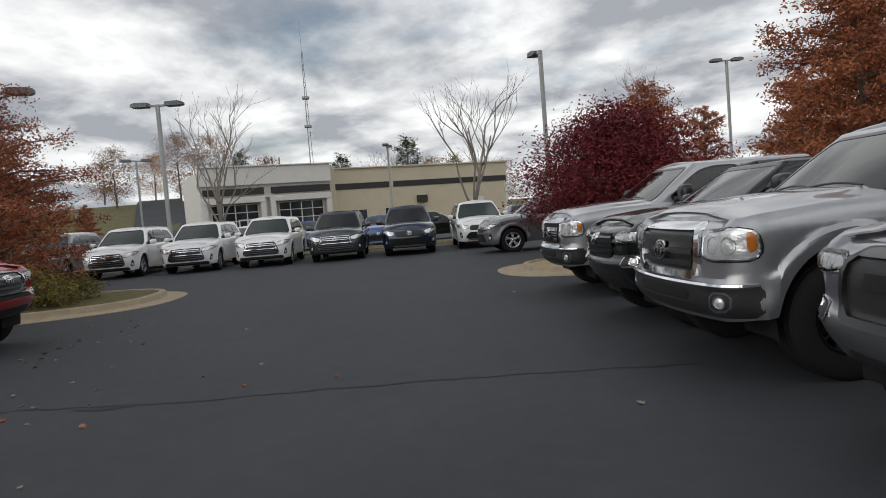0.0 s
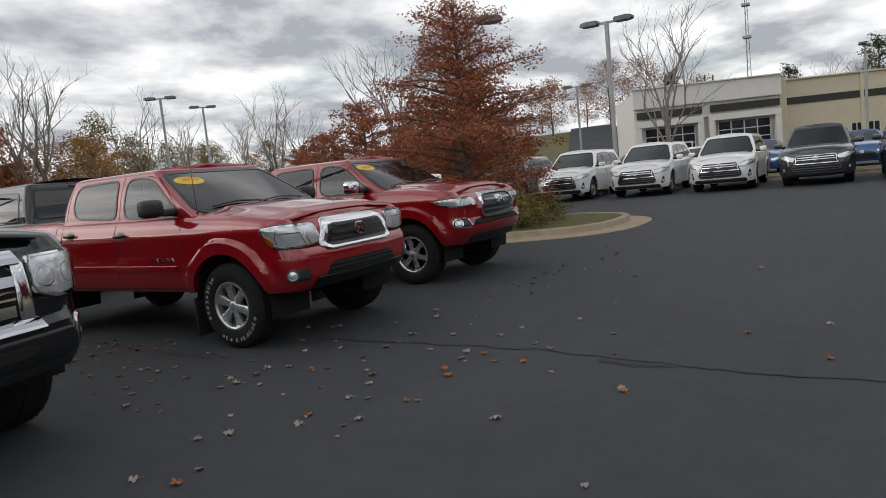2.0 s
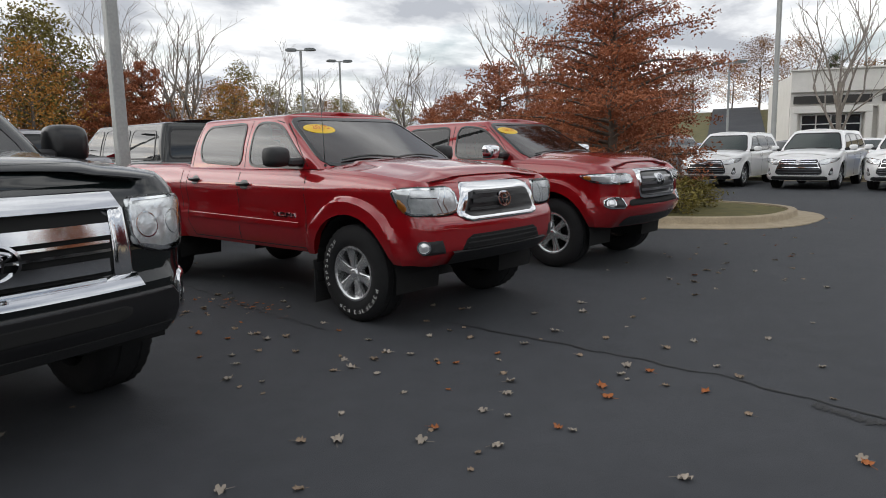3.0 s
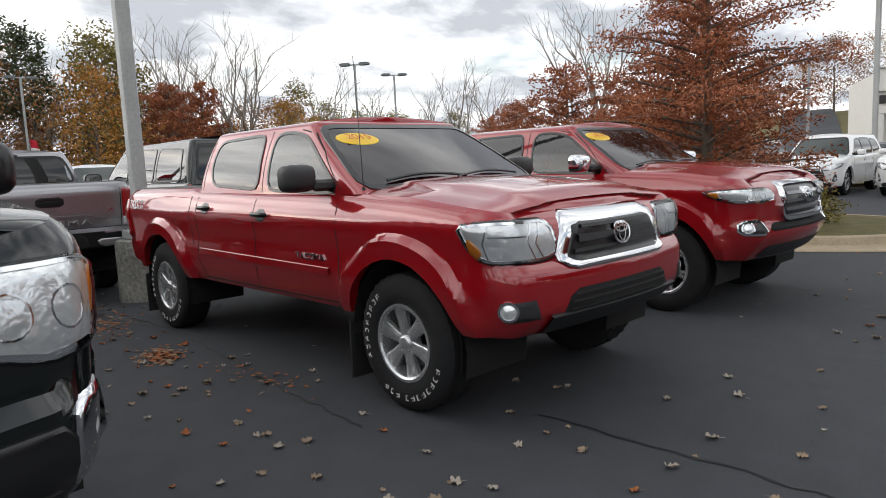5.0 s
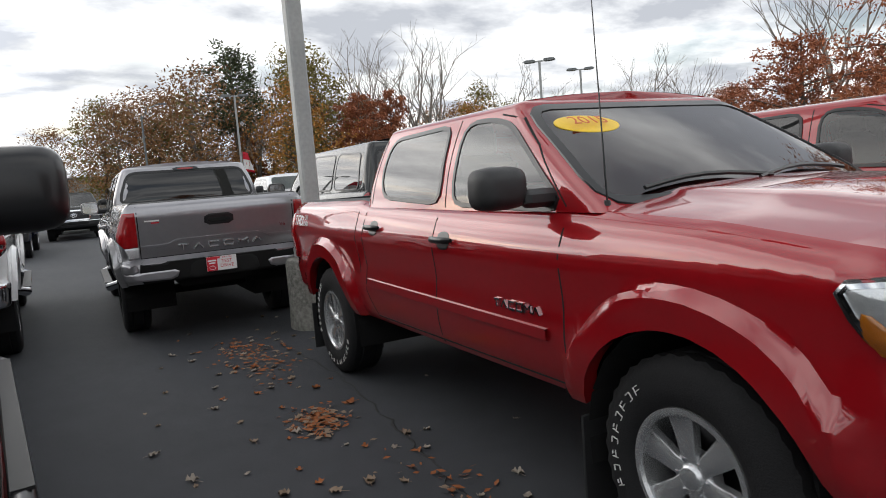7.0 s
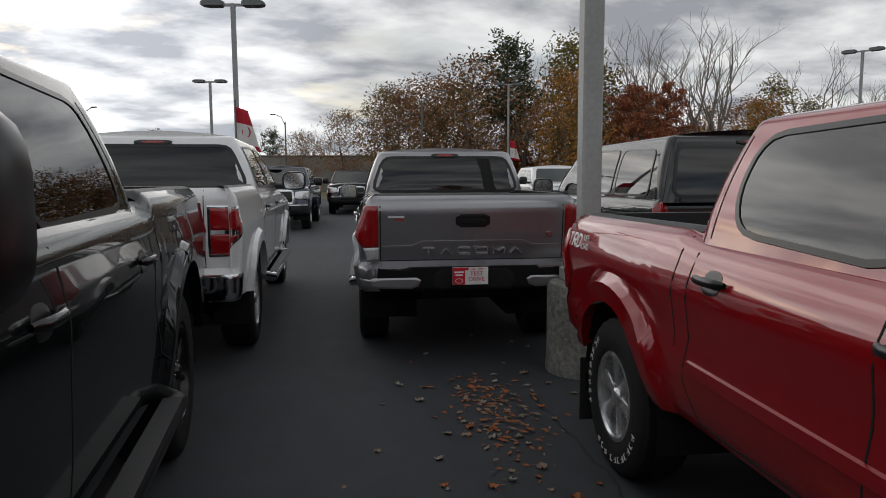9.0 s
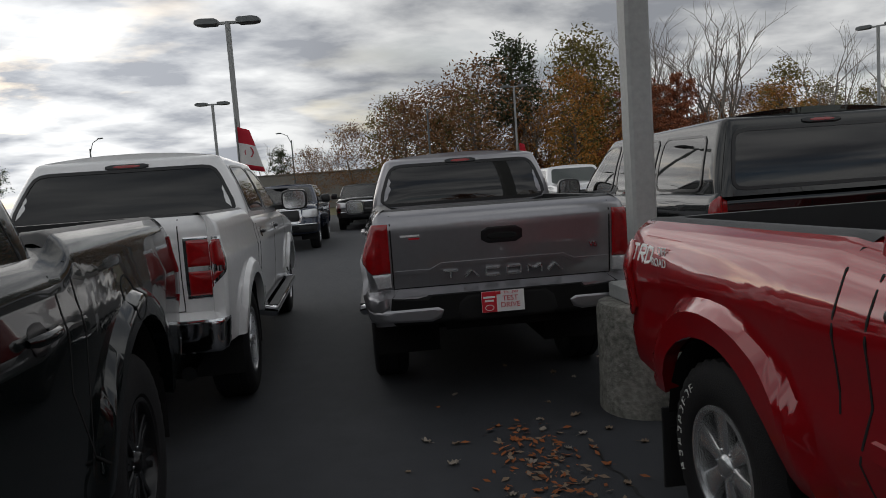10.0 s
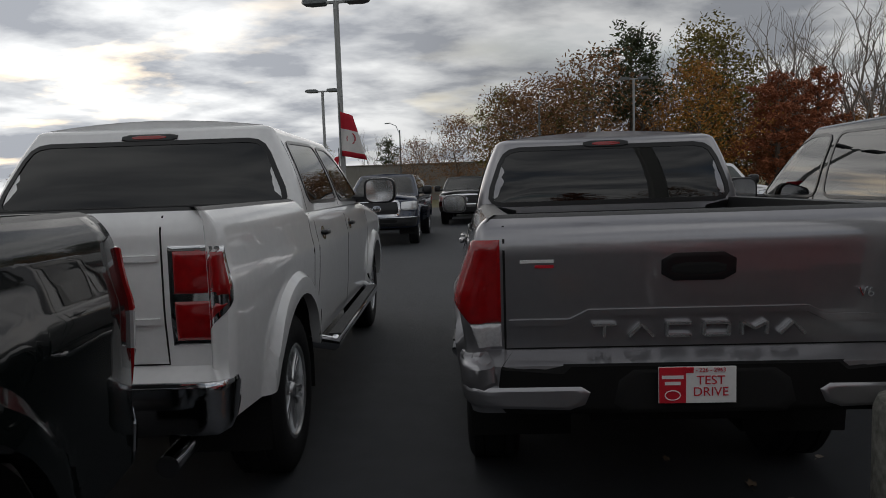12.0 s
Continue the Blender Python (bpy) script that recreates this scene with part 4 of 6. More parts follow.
FULL = dict(
    W=1.0, fo=0.97, wb=3.70, ro=1.12, tyre=0.415, tw=0.285, rim=0.235, track=0.985, wheel="five", flaps=False, wres=0.5,
    flare=0.04, lip=0.08, gap=0.10, bow=0.13, rcx=0.36, rcy=0.26, cowl=-0.50, cab_rear=-3.05, bed=0.9, crown=0.07, edge=0.09,
    top=[(-4.9, 1.33), (-3.1, 1.34), (-3.0, 1.30), (-0.5, 1.29), (0.1, 1.27), (0.6, 1.225), (0.97, 1.17)],
    low=[(-4.9, 0.62), (-4.2, 0.56), (-3.0, 0.54), (-0.6, 0.54), (0.5, 0.50), (0.97, 0.46)],
    side=[(0.45, -0.06), (0.56, -0.02), (0.75, 0.0), (1.05, 0.015), (1.12, 0.018), (1.20, 0.0), (1.35, -0.02)],
    front=[(0.40, -0.14), (0.50, -0.04), (0.58, 0.0), (0.74, 0.0), (0.76, -0.05), (0.95, -0.055), (1.1, -0.08), (1.2, -0.15)],
    rear=[(0.5, -0.06), (0.60, 0.0), (0.78, 0.0), (0.80, -0.12), (1.35, -0.12)],
    cabin=dict(z0=1.285, z1=1.80, base=(-0.28, -3.02, 0.94), roof=(-1.06, -2.90, 0.76), bow=0.16, bow_t=0.04, dome=0.04, privacy=-1.9,
               windows=[("side", [(-0.66, 1.33), (-1.72, 1.34), (-1.76, 1.74), (-1.40, 1.745), (-1.18, 1.70), (-0.98, 1.58)]),
                        ("side", [(-1.86, 1.34), (-2.76, 1.36), (-2.68, 1.72), (-1.86, 1.75)]),
                        ("front", [(0.81, 1.335), (0.66, 1.76)]), ("rear", [(0.78, 1.375), (0.68, 1.74)])]),
    seams=[[(-0.55, 1.28), (-0.57, 0.58)], [(-1.80, 1.29), (-1.82, 0.58)], [(-2.90, 1.29), (-2.90, 0.95), (-3.10, 0.66)], [(-3.05, 1.32), (-3.05, 0.6)]],
    cab_seams=[[(-1.81, 1.30), (-1.82, 1.77)], [(-2.88, 1.30), (-2.76, 1.74)]],
    handles=[(-1.62, 1.14), (-2.70, 1.15)], mirror=(-0.78, 1.40), mirror_mat=SATIN, mirror_size=(0.14, 0.27, 0.25),
    headlight=[(0.60, 0.93), (0.70, 0.89), (1.10, 0.90), (1.16, 0.98), (1.12, 1.12), (0.98, 1.15), (0.62, 1.12)],
    amber=[(1.05, 0.95), (1.12, 0.98), (1.11, 1.10), (1.04, 1.11)], bulbs=(0.74, 0.92),
    fog=[(0.74, 0.54), (0.92, 0.55), (0.93, 0.68), (0.76, 0.68)], fog_lamp=(0.84, 0.61), fog_trim=CHROME,
    tail=[([(0.83, 0.90), (1.02, 0.90), (1.03, 1.24), (0.84, 1.25)], TAIL)],
    front_parts=[
        ("panel:grille", [(0.50, 0.80), (0.54, 0.90), (0.52, 1.13)], SATIN, 0.010),
        ("bar:grille_bars", [(0.87, 0.05, 0.50), (0.96, 0.05, 0.50), (1.05, 0.05, 0.50)], PLASTIC, 0.030),
        ("ring:grille_frame", [(0.53, 0.785), (0.575, 0.90), (0.55, 1.15)], CHROME, 0.036, 0.07),
        ("panel:bumper", [(1.14, 0.50), (1.16, 0.73)], PLASTIC, 0.010),
        ("bar:bumper_trim", [(0.735, 0.022, 1.12)], CHROME, 0.022),
        ("panel:intake", [(0.50, 0.60), (0.50, 0.69)], GAP, 0.016)],
    badge=(0.96, 0.10, 0.075, 0.05),
    rear_parts=[("pair:bumper", [(0.35, 0.60), (1.0, 0.60), (1.0, 0.77), (0.35, 0.77)], CHROME, 0.010)],
    brake_lamp=(1.775, 0.16))

LIFTED = changed(
    FULL, tail_round=0, board=0.50, board_mat=SATIN, tyre=0.44, tw=0.31, rim=0.25, wheel="black", wres=1.0, lift=0.05, gap=0.10, mirror=(-0.74, 1.42), mirror_size=(0.15, 0.27, 0.25),
    top=[(-4.9, 1.40), (-3.1, 1.40), (-3.0, 1.34), (-0.5, 1.33), (0.1, 1.30), (0.6, 1.25), (0.97, 1.20)],
    headlight=[(0.63, 0.92), (0.80, 0.86), (1.10, 0.88), (1.17, 0.99), (1.13, 1.10), (0.98, 1.15), (0.64, 1.14)],
    drl=[(0.68, 0.915), (0.82, 0.885), (1.08, 0.905)],
    fog=[(0.86, 0.56), (1.06, 0.57), (1.10, 0.72), (0.90, 0.74)], fog_lamp=(0.98, 0.64),
    front_parts=[
        ("panel:grille", [(0.52, 0.80), (0.56, 0.90), (0.54, 1.10)], GAP, 0.008),
        ("bar:grille_bars", [(0.85, 0.075, 0.50), (0.915, 0.016, 0.51), (0.955, 0.016, 0.51), (1.01, 0.07, 0.52)], CHROME, 0.032),
        ("bar:hood_trim", [(1.135, 0.085, 0.60)], CHROME, 0.030),
        ("pair:grille_side", [(0.53, 0.76), (0.63, 0.76), (0.62, 1.14), (0.54, 1.14)], CHROME, 0.022),
        ("bar:chin_trim", [(0.762, 0.07, 0.64)], CHROME, 0.026),
        ("panel:bumper", [(0.86, 0.47), (0.86, 0.70)], SATIN, 0.016),
        ("pair:bumper_end", [(0.84, 0.50), (1.16, 0.52), (1.18, 0.75), (0.86, 0.76)], CHROME, 0.014),
        ("panel:intake", [(0.56, 0.58), (0.58, 0.66)], GAP, 0.020),
        ("bar:chin", [(0.50, 0.06, 0.80)], PLASTIC, 0.028)],
    badge=(0.92, 0.11, 0.08, 0.055),
    tail=[([(0.86, 1.10), (1.02, 1.10), (1.02, 1.30), (0.87, 1.32)], TAIL), ([(0.85, 0.98), (1.02, 0.98), (1.02, 1.10), (0.86, 1.10)], TAILWHITE), ([(0.86, 0.86), (1.0, 0.86), (1.02, 0.98), (0.86, 0.98)], TAIL)])

BOXY = changed(
    FULL, rear_r=0.07, tail_round=0, wb=3.68, ro=1.08, wheel="twin", tyre=0.41, rim=0.24, board=0.50, mirror_mat=SATIN, handle_mat=SATIN, cup_mat=CHROME, cab_rear=-3.22, wres=1.0,
    top=[(-4.9, 1.395), (-3.25, 1.40), (-3.15, 1.345), (-0.5, 1.33), (0.1, 1.28), (0.6, 1.22), (0.97, 1.17)],
    rear=[(0.5, -0.08), (0.58, 0.0), (0.78, 0.0), (0.80, -0.13), (1.0, -0.11), (1.40, -0.12)],
    cabin=dict(z0=1.33, z1=1.84, base=(-0.30, -3.20, 0.95), roof=(-1.08, -2.98, 0.74), bow=0.16, bow_t=0.04, dome=0.045, privacy=-1.9,
               windows=[("side", [(-0.68, 1.37), (-1.76, 1.39), (-1.80, 1.78), (-1.40, 1.785), (-1.20, 1.73), (-1.0, 1.60)]),
                        ("side", [(-1.90, 1.39), (-2.92, 1.40), (-2.82, 1.76), (-1.90, 1.79)]),
                        ("front", [(0.81, 1.375), (0.64, 1.80)]), ("rear", [(0.86, 1.395), (0.69, 1.765)])]),
    seams=[[(-0.55, 1.30), (-0.57, 0.58)], [(-1.84, 1.32), (-1.86, 0.58)], [(-3.05, 1.32), (-3.05, 0.95), (-3.15, 0.66)], [(-3.21, 1.36), (-3.21, 0.6)]],
    cab_seams=[[(-1.85, 1.34), (-1.86, 1.80)], [(-3.05, 1.34), (-2.90, 1.78)]],
    handles=[(-1.66, 1.19), (-2.84, 1.19)], mirror=(-0.80, 1.44), mirror_size=(0.14, 0.30, 0.24),
    tail=[([(0.745, 0.885), (0.90, 0.885), (1.02, 1.06), (1.02, 1.265), (0.745, 1.265)], CHROME), ([(0.765, 0.905), (0.895, 0.905), (0.995, 1.055), (0.765, 1.055)], TAIL), ([(0.765, 1.085), (1.0, 1.085), (1.0, 1.245), (0.765, 1.245)], TAIL)],
    rear_parts=[
        ("pair:bumper", [(0.30, 0.57), (0.98, 0.57), (1.10, 0.62), (1.10, 0.77), (0.34, 0.77)], CHROME, 0.012),
        ("panel:bumper_step", [(0.30, 0.58), (0.30, 0.785)], PLASTIC, 0.012),
        ("line:tailgate_gap", [(-0.72, 1.38), (-0.72, 0.81), (0.72, 0.81), (0.72, 1.38)], GAP, 0.002, 0.008),
        ("line:tailgate_rib", [(-0.70, 1.22), (0.70, 1.22)], WHITE, 0.010, 0.03), ("line:tailgate_rib", [(-0.70, 0.98), (0.70, 0.98)], WHITE, 0.010, 0.03)],
    brake_lamp=(1.81, 0.17))

SUV = dict(
    W=0.935, fo=0.94, wb=2.79, ro=1.06, tyre=0.375, tw=0.245, rim=0.235, track=0.91, wheel="five", wres=0.34, res=0.6,
    flare=0.03, lip=0.05, gap=0.06, bow=0.20, rcx=0.46, rcy=0.34, cowl=-0.55, cab_rear=-3.7, bed=None, crown=0.07,
    top=[(-3.9, 1.12), (-2.6, 1.13), (-0.5, 1.09), (0.1, 1.07), (0.55, 1.01), (0.94, 0.93)],
    low=[(-3.9, 0.42), (-3.3, 0.34), (-2.2, 0.30), (-0.6, 0.30), (0.5, 0.28), (0.94, 0.26)],
    side=[(0.25, -0.05), (0.36, -0.01), (0.55, -0.012), (0.75, 0.0), (0.90, 0.016), (1.0, 0.0), (1.15, -0.02)],
    front=[(0.24, -0.10), (0.32, -0.02), (0.45, 0.0), (0.62, 0.01), (0.75, -0.02), (0.9, -0.09), (1.0, -0.18)],
    rear=[(0.3, -0.05), (0.45, 0.02), (0.60, 0.02), (0.66, -0.03), (1.15, -0.06)],
    cabin=dict(z0=1.075, z1=1.645, base=(-0.28, -3.72, 0.875), roof=(-1.06, -3.46, 0.68), bow=0.18, bow_t=0.05, dome=0.06, privacy=-1.6,
               windows=[("side", [(-0.66, 1.13), (-1.52, 1.14), (-1.55, 1.56), (-1.30, 1.56), (-1.08, 1.48)]),
                        ("side", [(-1.62, 1.14), (-2.50, 1.15), (-2.50, 1.57), (-1.62, 1.58)]), ("side", [(-2.60, 1.17), (-3.34, 1.24), (-3.16, 1.52), (-2.60, 1.56)]),
                        ("front", [(0.78, 1.125), (0.60, 1.59)]), ("rear", [(0.66, 1.15), (0.58, 1.52)])]),
    seams=[[(-0.48, 1.08), (-0.50, 0.36)], [(-1.58, 1.1), (-1.60, 0.36)], [(-2.45, 1.1), (-2.30, 0.75)]],
    handles=[(-1.42, 0.95), (-2.30, 0.97)], mirror=(-0.62, 1.17), mirror_size=(0.13, 0.22, 0.16),
    headlight=[(0.52, 0.74), (0.62, 0.70), (1.05, 0.80), (1.20, 0.90), (0.80, 0.89), (0.54, 0.83)],
    fog=[(0.76, 0.40), (0.94, 0.42), (0.90, 0.62), (0.84, 0.62)], fog_lamp=(0.85, 0.48),
    tail=[([(0.60, 0.85), (1.02, 0.87), (1.10, 0.98), (0.62, 1.0)], TAIL)],
    front_parts=[
        ("panel:grille", [(0.58, 0.42), (0.62, 0.52), (0.50, 0.86)], SATIN, 0.012),
        ("bar:grille_bars", [(0.50, 0.030, 0.58), (0.565, 0.030, 0.57), (0.63, 0.030, 0.55), (0.74, 0.030, 0.48), (0.80, 0.034, 0.46)], CHROME, 0.028),
        ("ring:grille_frame", [(0.58, 0.44), (0.62, 0.53), (0.49, 0.68), (0.52, 0.86)], CHROME, 0.024, 0.022),
        ("panel:lower_bumper", [(0.80, 0.27), (0.74, 0.38)], PLASTIC, 0.012)],
    badge=(0.775, 0.085, 0.06, 0.045),
    rear_parts=[("panel:bumper", [(0.85, 0.36), (0.80, 0.56)], PLASTIC, 0.012)])

SMALL_SUV = changed(
    SUV, wb=2.66, ro=0.98, fo=0.90, W=0.915, track=0.895,
    cabin=changed(SUV["cabin"], base=(-0.22, -3.54, 0.86), roof=(-1.0, -3.24, 0.66)),
    front_parts=[
        ("panel:grille", [(0.46, 0.66), (0.52, 0.72), (0.48, 0.84)], SATIN, 0.012),
        ("panel:intake", [(0.62, 0.36), (0.66, 0.45), (0.50, 0.60)], GAP, 0.010),
        ("bar:chin_trim", [(0.33, 0.06, 0.55)], GREYP, 0.022)])
SUV_WAGON = SUV

BLACK_SUV = changed(
    FULL, bed=None, wb=3.02, ro=0.95, cab_rear=-3.9, wheel="dark", res=0.7, wres=0.5,
    top=[(-4.1, 1.27), (-0.5, 1.24), (0.1, 1.22), (0.6, 1.17), (0.97, 1.10)],
    cabin=dict(z0=1.235, z1=1.80, base=(-0.35, -3.90, 0.93), roof=(-1.2, -3.75, 0.78), bow=0.22, bow_t=0.08, dome=0.05, privacy=-1.9,
               windows=[("side", [(-0.72, 1.29), (-1.62, 1.30), (-1.66, 1.74), (-1.36, 1.75), (-1.10, 1.66)]), ("side", [(-1.76, 1.30), (-2.66, 1.30), (-2.66, 1.73), (-1.76, 1.75)]),
                        ("side", [(-2.78, 1.30), (-3.62, 1.30), (-3.56, 1.70), (-2.78, 1.73)]), ("front", [(0.80, 1.28), (0.70, 1.77)]), ("rear", [(0.80, 1.30), (0.72, 1.72)])]),
    seams=[[(-0.55, 1.23), (-0.57, 0.58)], [(-1.70, 1.25), (-1.72, 0.58)]], cab_seams=[], handles=[(-1.52, 1.12), (-2.5, 1.12)], mirror=(-0.72, 1.33), handle_mat=CHROME)

SEDAN = changed(
    SUV, plain=True, wres=0.28, res=0.4, wb=2.78, ro=1.0, W=0.90, track=0.88, tyre=0.33, rim=0.21,
    top=[(-3.9, 0.98), (-3.2, 1.0), (-0.5, 0.96), (0.1, 0.92), (0.55, 0.84), (0.94, 0.74)],
    side=[(0.2, -0.05), (0.36, -0.01), (0.75, 0.0), (0.86, 0.01), (1.0, -0.02)],
    front=[(0.2, -0.08), (0.3, 0.0), (0.55, 0.0), (0.70, -0.06), (0.8, -0.14)], rear=[(0.3, -0.05), (0.45, 0.02), (0.6, 0.02), (0.9, -0.04)],
    cabin=dict(z0=0.94, z1=1.40, base=(-0.25, -3.45, 0.84), roof=(-1.25, -2.55, 0.60), bow=0.22, bow_t=0.10, dome=0.04, privacy=-9,
               windows=[("side", [(-0.80, 0.99), (-1.60, 0.99), (-1.62, 1.34), (-1.40, 1.35), (-1.16, 1.28)]), ("side", [(-1.68, 0.99), (-2.75, 1.02), (-2.45, 1.30), (-1.68, 1.35)]),
                        ("front", [(0.72, 0.98), (0.56, 1.37)]), ("rear", [(0.68, 1.0), (0.54, 1.34)])]),
    headlight=[(0.48, 0.60), (0.60, 0.56), (1.05, 0.66), (1.16, 0.74), (0.80, 0.73), (0.50, 0.68)], fog=[(0.70, 0.30), (0.90, 0.32), (0.86, 0.44), (0.74, 0.42)], fog_lamp=(0.80, 0.37),
    handles=[(-1.5, 0.84), (-2.5, 0.86)], mirror=(-0.72, 1.02), seams=[[(-0.55, 0.94), (-0.57, 0.36)], [(-1.66, 0.96), (-1.68, 0.36)]],
    tail=[([(0.55, 0.76), (1.0, 0.76), (1.05, 0.88), (0.60, 0.88)], TAIL)],
    front_parts=[("panel:grille", [(0.50, 0.34), (0.55, 0.44), (0.36, 0.62)], SATIN, 0.01), ("bar:grille_bars", [(0.42, 0.02, 0.48), (0.50, 0.02, 0.46)], PLASTIC, 0.022)],
    badge=(0.62, 0.07, 0.05, 0.03), rear_parts=[])


# ---- ground, lot, islands ----
ASPHALT = material("asphalt", (0.042, 0.045, 0.052), 0.80, 0, 0.2, 0.55, 0.5, 260, dark=(0.027, 0.0295, 0.035))
GRASS = material("dry_grass", (0.16, 0.13, 0.055), 0.95, 0, 0.3, 0.9, 0.6, 40, dark=(0.07, 0.075, 0.025))
CONCRETE = material("concrete", (0.42, 0.345, 0.235), 0.85, 0, 0.25, 5, 0.4, 120, dark=(0.25, 0.20, 0.135))
OLD_CONCRETE = material("stained_concrete", (0.33, 0.32, 0.29), 0.9, 0, 0.3, 3.2, 0.7, 26, dark=(0.07, 0.072, 0.06), depth=0.02)
SAND = material("sandy_apron", (0.36, 0.28, 0.16), 0.95, 0, 0.2, 3, 0.5, 120)
TAR = material("crack_filler", (0.012, 0.012, 0.013), 0.7, 0, 0.2, 20)
STEEL = material("grey_pole_paint", (0.36, 0.37, 0.36), 0.55, 0, 0.14, 3, 0.1, 60)
DARKSTEEL = material("weathered_lamp_head", (0.14, 0.15, 0.15), 0.5, 0.2, 0.15, 5)
BARK = material("bark", (0.13, 0.105, 0.085), 0.95, 0, 0.3, 9, 0.6, 60)
PALE_BARK = material("pale_bark", (0.26, 0.23, 0.20), 0.95, 0, 0.25, 9, 0.5, 60)


def rise(x, y):
    """The land climbs gently behind the buildings."""
    return -0.06 + 5.5 * smooth01((y - 62) / 70) * smooth01((-x - 8) / 25) + 3.0 * smooth01((y - 85) / 60)


g = Build()
axis = [-900, -500, -300, -200, -150, -120, -100, -85] + list(range(-75, 80, 6)) + [85, 100, 120, 150, 200, 300, 500, 900]
g.grid([[(x, y, rise(x, y)) for x in axis] for y in axis], GRASS)
tagged(g.make("ground", None, 80), "dry autumn grass around the lot", "grass", kind="structure")
g = Build()
g.grid([[(x, y, 0) for x in np.linspace(-52, 40, 24)] for y in np.linspace(-50, 56, 28)], ASPHALT)
tagged(g.make("parking_lot", None, 0), "dark sealed asphalt with fine cracks", "asphalt", kind="structure")
g = Build()
rows = []
for k in range(14):
    t = k / 13
    x, y = -20 - 26 * t, 70 + 75 * t
    rows.append([(x - 4 + 0.0, y, rise(x - 4, y) + 0.10), (x + 4, y, rise(x + 4, y) + 0.10)])
g.grid(rows, ASPHALT)
tagged(g.make("road", None, 0), "asphalt road climbing a grassy hill", "road", kind="structure")


def ragged_strip(name, line, width, mat, z, seed, label):
    r = random.Random(seed)
    b = Build()
    rows = []
    n = 90
    for k in range(n + 1):
        t = k / n * (len(line) - 1)
        i = min(int(t), len(line) - 2)
        x = line[i][0] + (line[i + 1][0] - line[i][0]) * (t - i)
        y = line[i][1] + (line[i + 1][1] - line[i][1]) * (t - i) + 0.022 * math.sin(k * 0.9) * r.random() + r.uniform(-0.012, 0.012)
        w = width * r.uniform(0.25, 1.0)
        rows.append([(x, y - w, z), (x, y, z + 0.002), (x, y + w, z)])
    b.grid(rows, mat)
    tagged(b.make(name, None, 0), label, "crack", kind="structure")


ragged_strip("asphalt_crack", [(0.6, 0.42), (1.8, 0.46), (2.7, 0.45), (3.4, 0.34), (4.1, 0.21), (5.2, 0.2), (6.6, 0.12), (7.8, -0.03), (8.5, -0.16)], 0.016, TAR, 0.004, 3, "dark open crack across the asphalt lane")
ragged_strip("asphalt_crack", [(3.2, 0.30), (3.45, 0.22), (3.7, 0.26)], 0.06, TAR, 0.004, 4, "tar patch on the crack")
ragged_strip("asphalt_crack", [(-4.5, -0.1), (-3.2, -0.02), (-2.0, -0.12), (-0.9, -0.25), (0.0, -0.3)], 0.012, TAR, 0.004, 6, "thin crack beside the parked truck")


def island(name, cx, cy, rx, ry, power, h, top_mat, label, apron=0.42):
    """A kerbed island with a low rounded outline and a flat apron."""
    def ring(k, z):
        out = []
        for j in range(64):
            a = 2 * math.pi * j / 64
            c, s = math.cos(a), math.sin(a)
            out.append((cx + (rx + k) * math.copysign(abs(c) ** power, c), cy + (ry + k) * math.copysign(abs(s) ** power, s), z))
        return out
    kerb, top = Build(), Build()
    kerb.grid([ring(apron, 0.004), ring(apron - 0.01, 0.018), ring(0.02, 0.03), ring(0.0, 0.05), ring(-0.01, h - 0.02), ring(-0.03, h), ring(-0.15, h), ring(-0.16, h - 0.06)], CONCRETE, close=True)
    rows = [ring(-0.155, h - 0.03)]
    for f in (0.9, 0.75, 0.5, 0.25, 0.05):
        rows.append([(cx + (p[0] - cx) * f, cy + (p[1] - cy) * f, h - 0.02 + 0.06 * (1 - f)) for p in rows[0]])
    top.grid(rows, top_mat, close=True)
    k = tagged(kerb.make("kerb", None, 50), label, "kerb", kind="structure")
    t = tagged(top.make(name, None, 60), "mossy dry planting bed inside the kerb", "planting bed", kind="structure")


BED = material("planting_bed", (0.15, 0.13, 0.035), 0.95, 0, 0.4, 4, 0.8, 40, dark=(0.06, 0.055, 0.018))
island("planting_bed", -3.6, 9.3, 4.35, 2.15, 0.72, 0.15, BED, "pale concrete kerb round the tree island")
island("planting_bed", 12.6, 8.9, 4.0, 1.7, 0.75, 0.14, SAND, "sandy concrete kerb of the far island", 0.55)
island("planting_bed", 2.0, 23.8, 16.0, 1.2, 0.4, 0.14, GRASS, "concrete kerb behind the row of parked cars", 0.1)


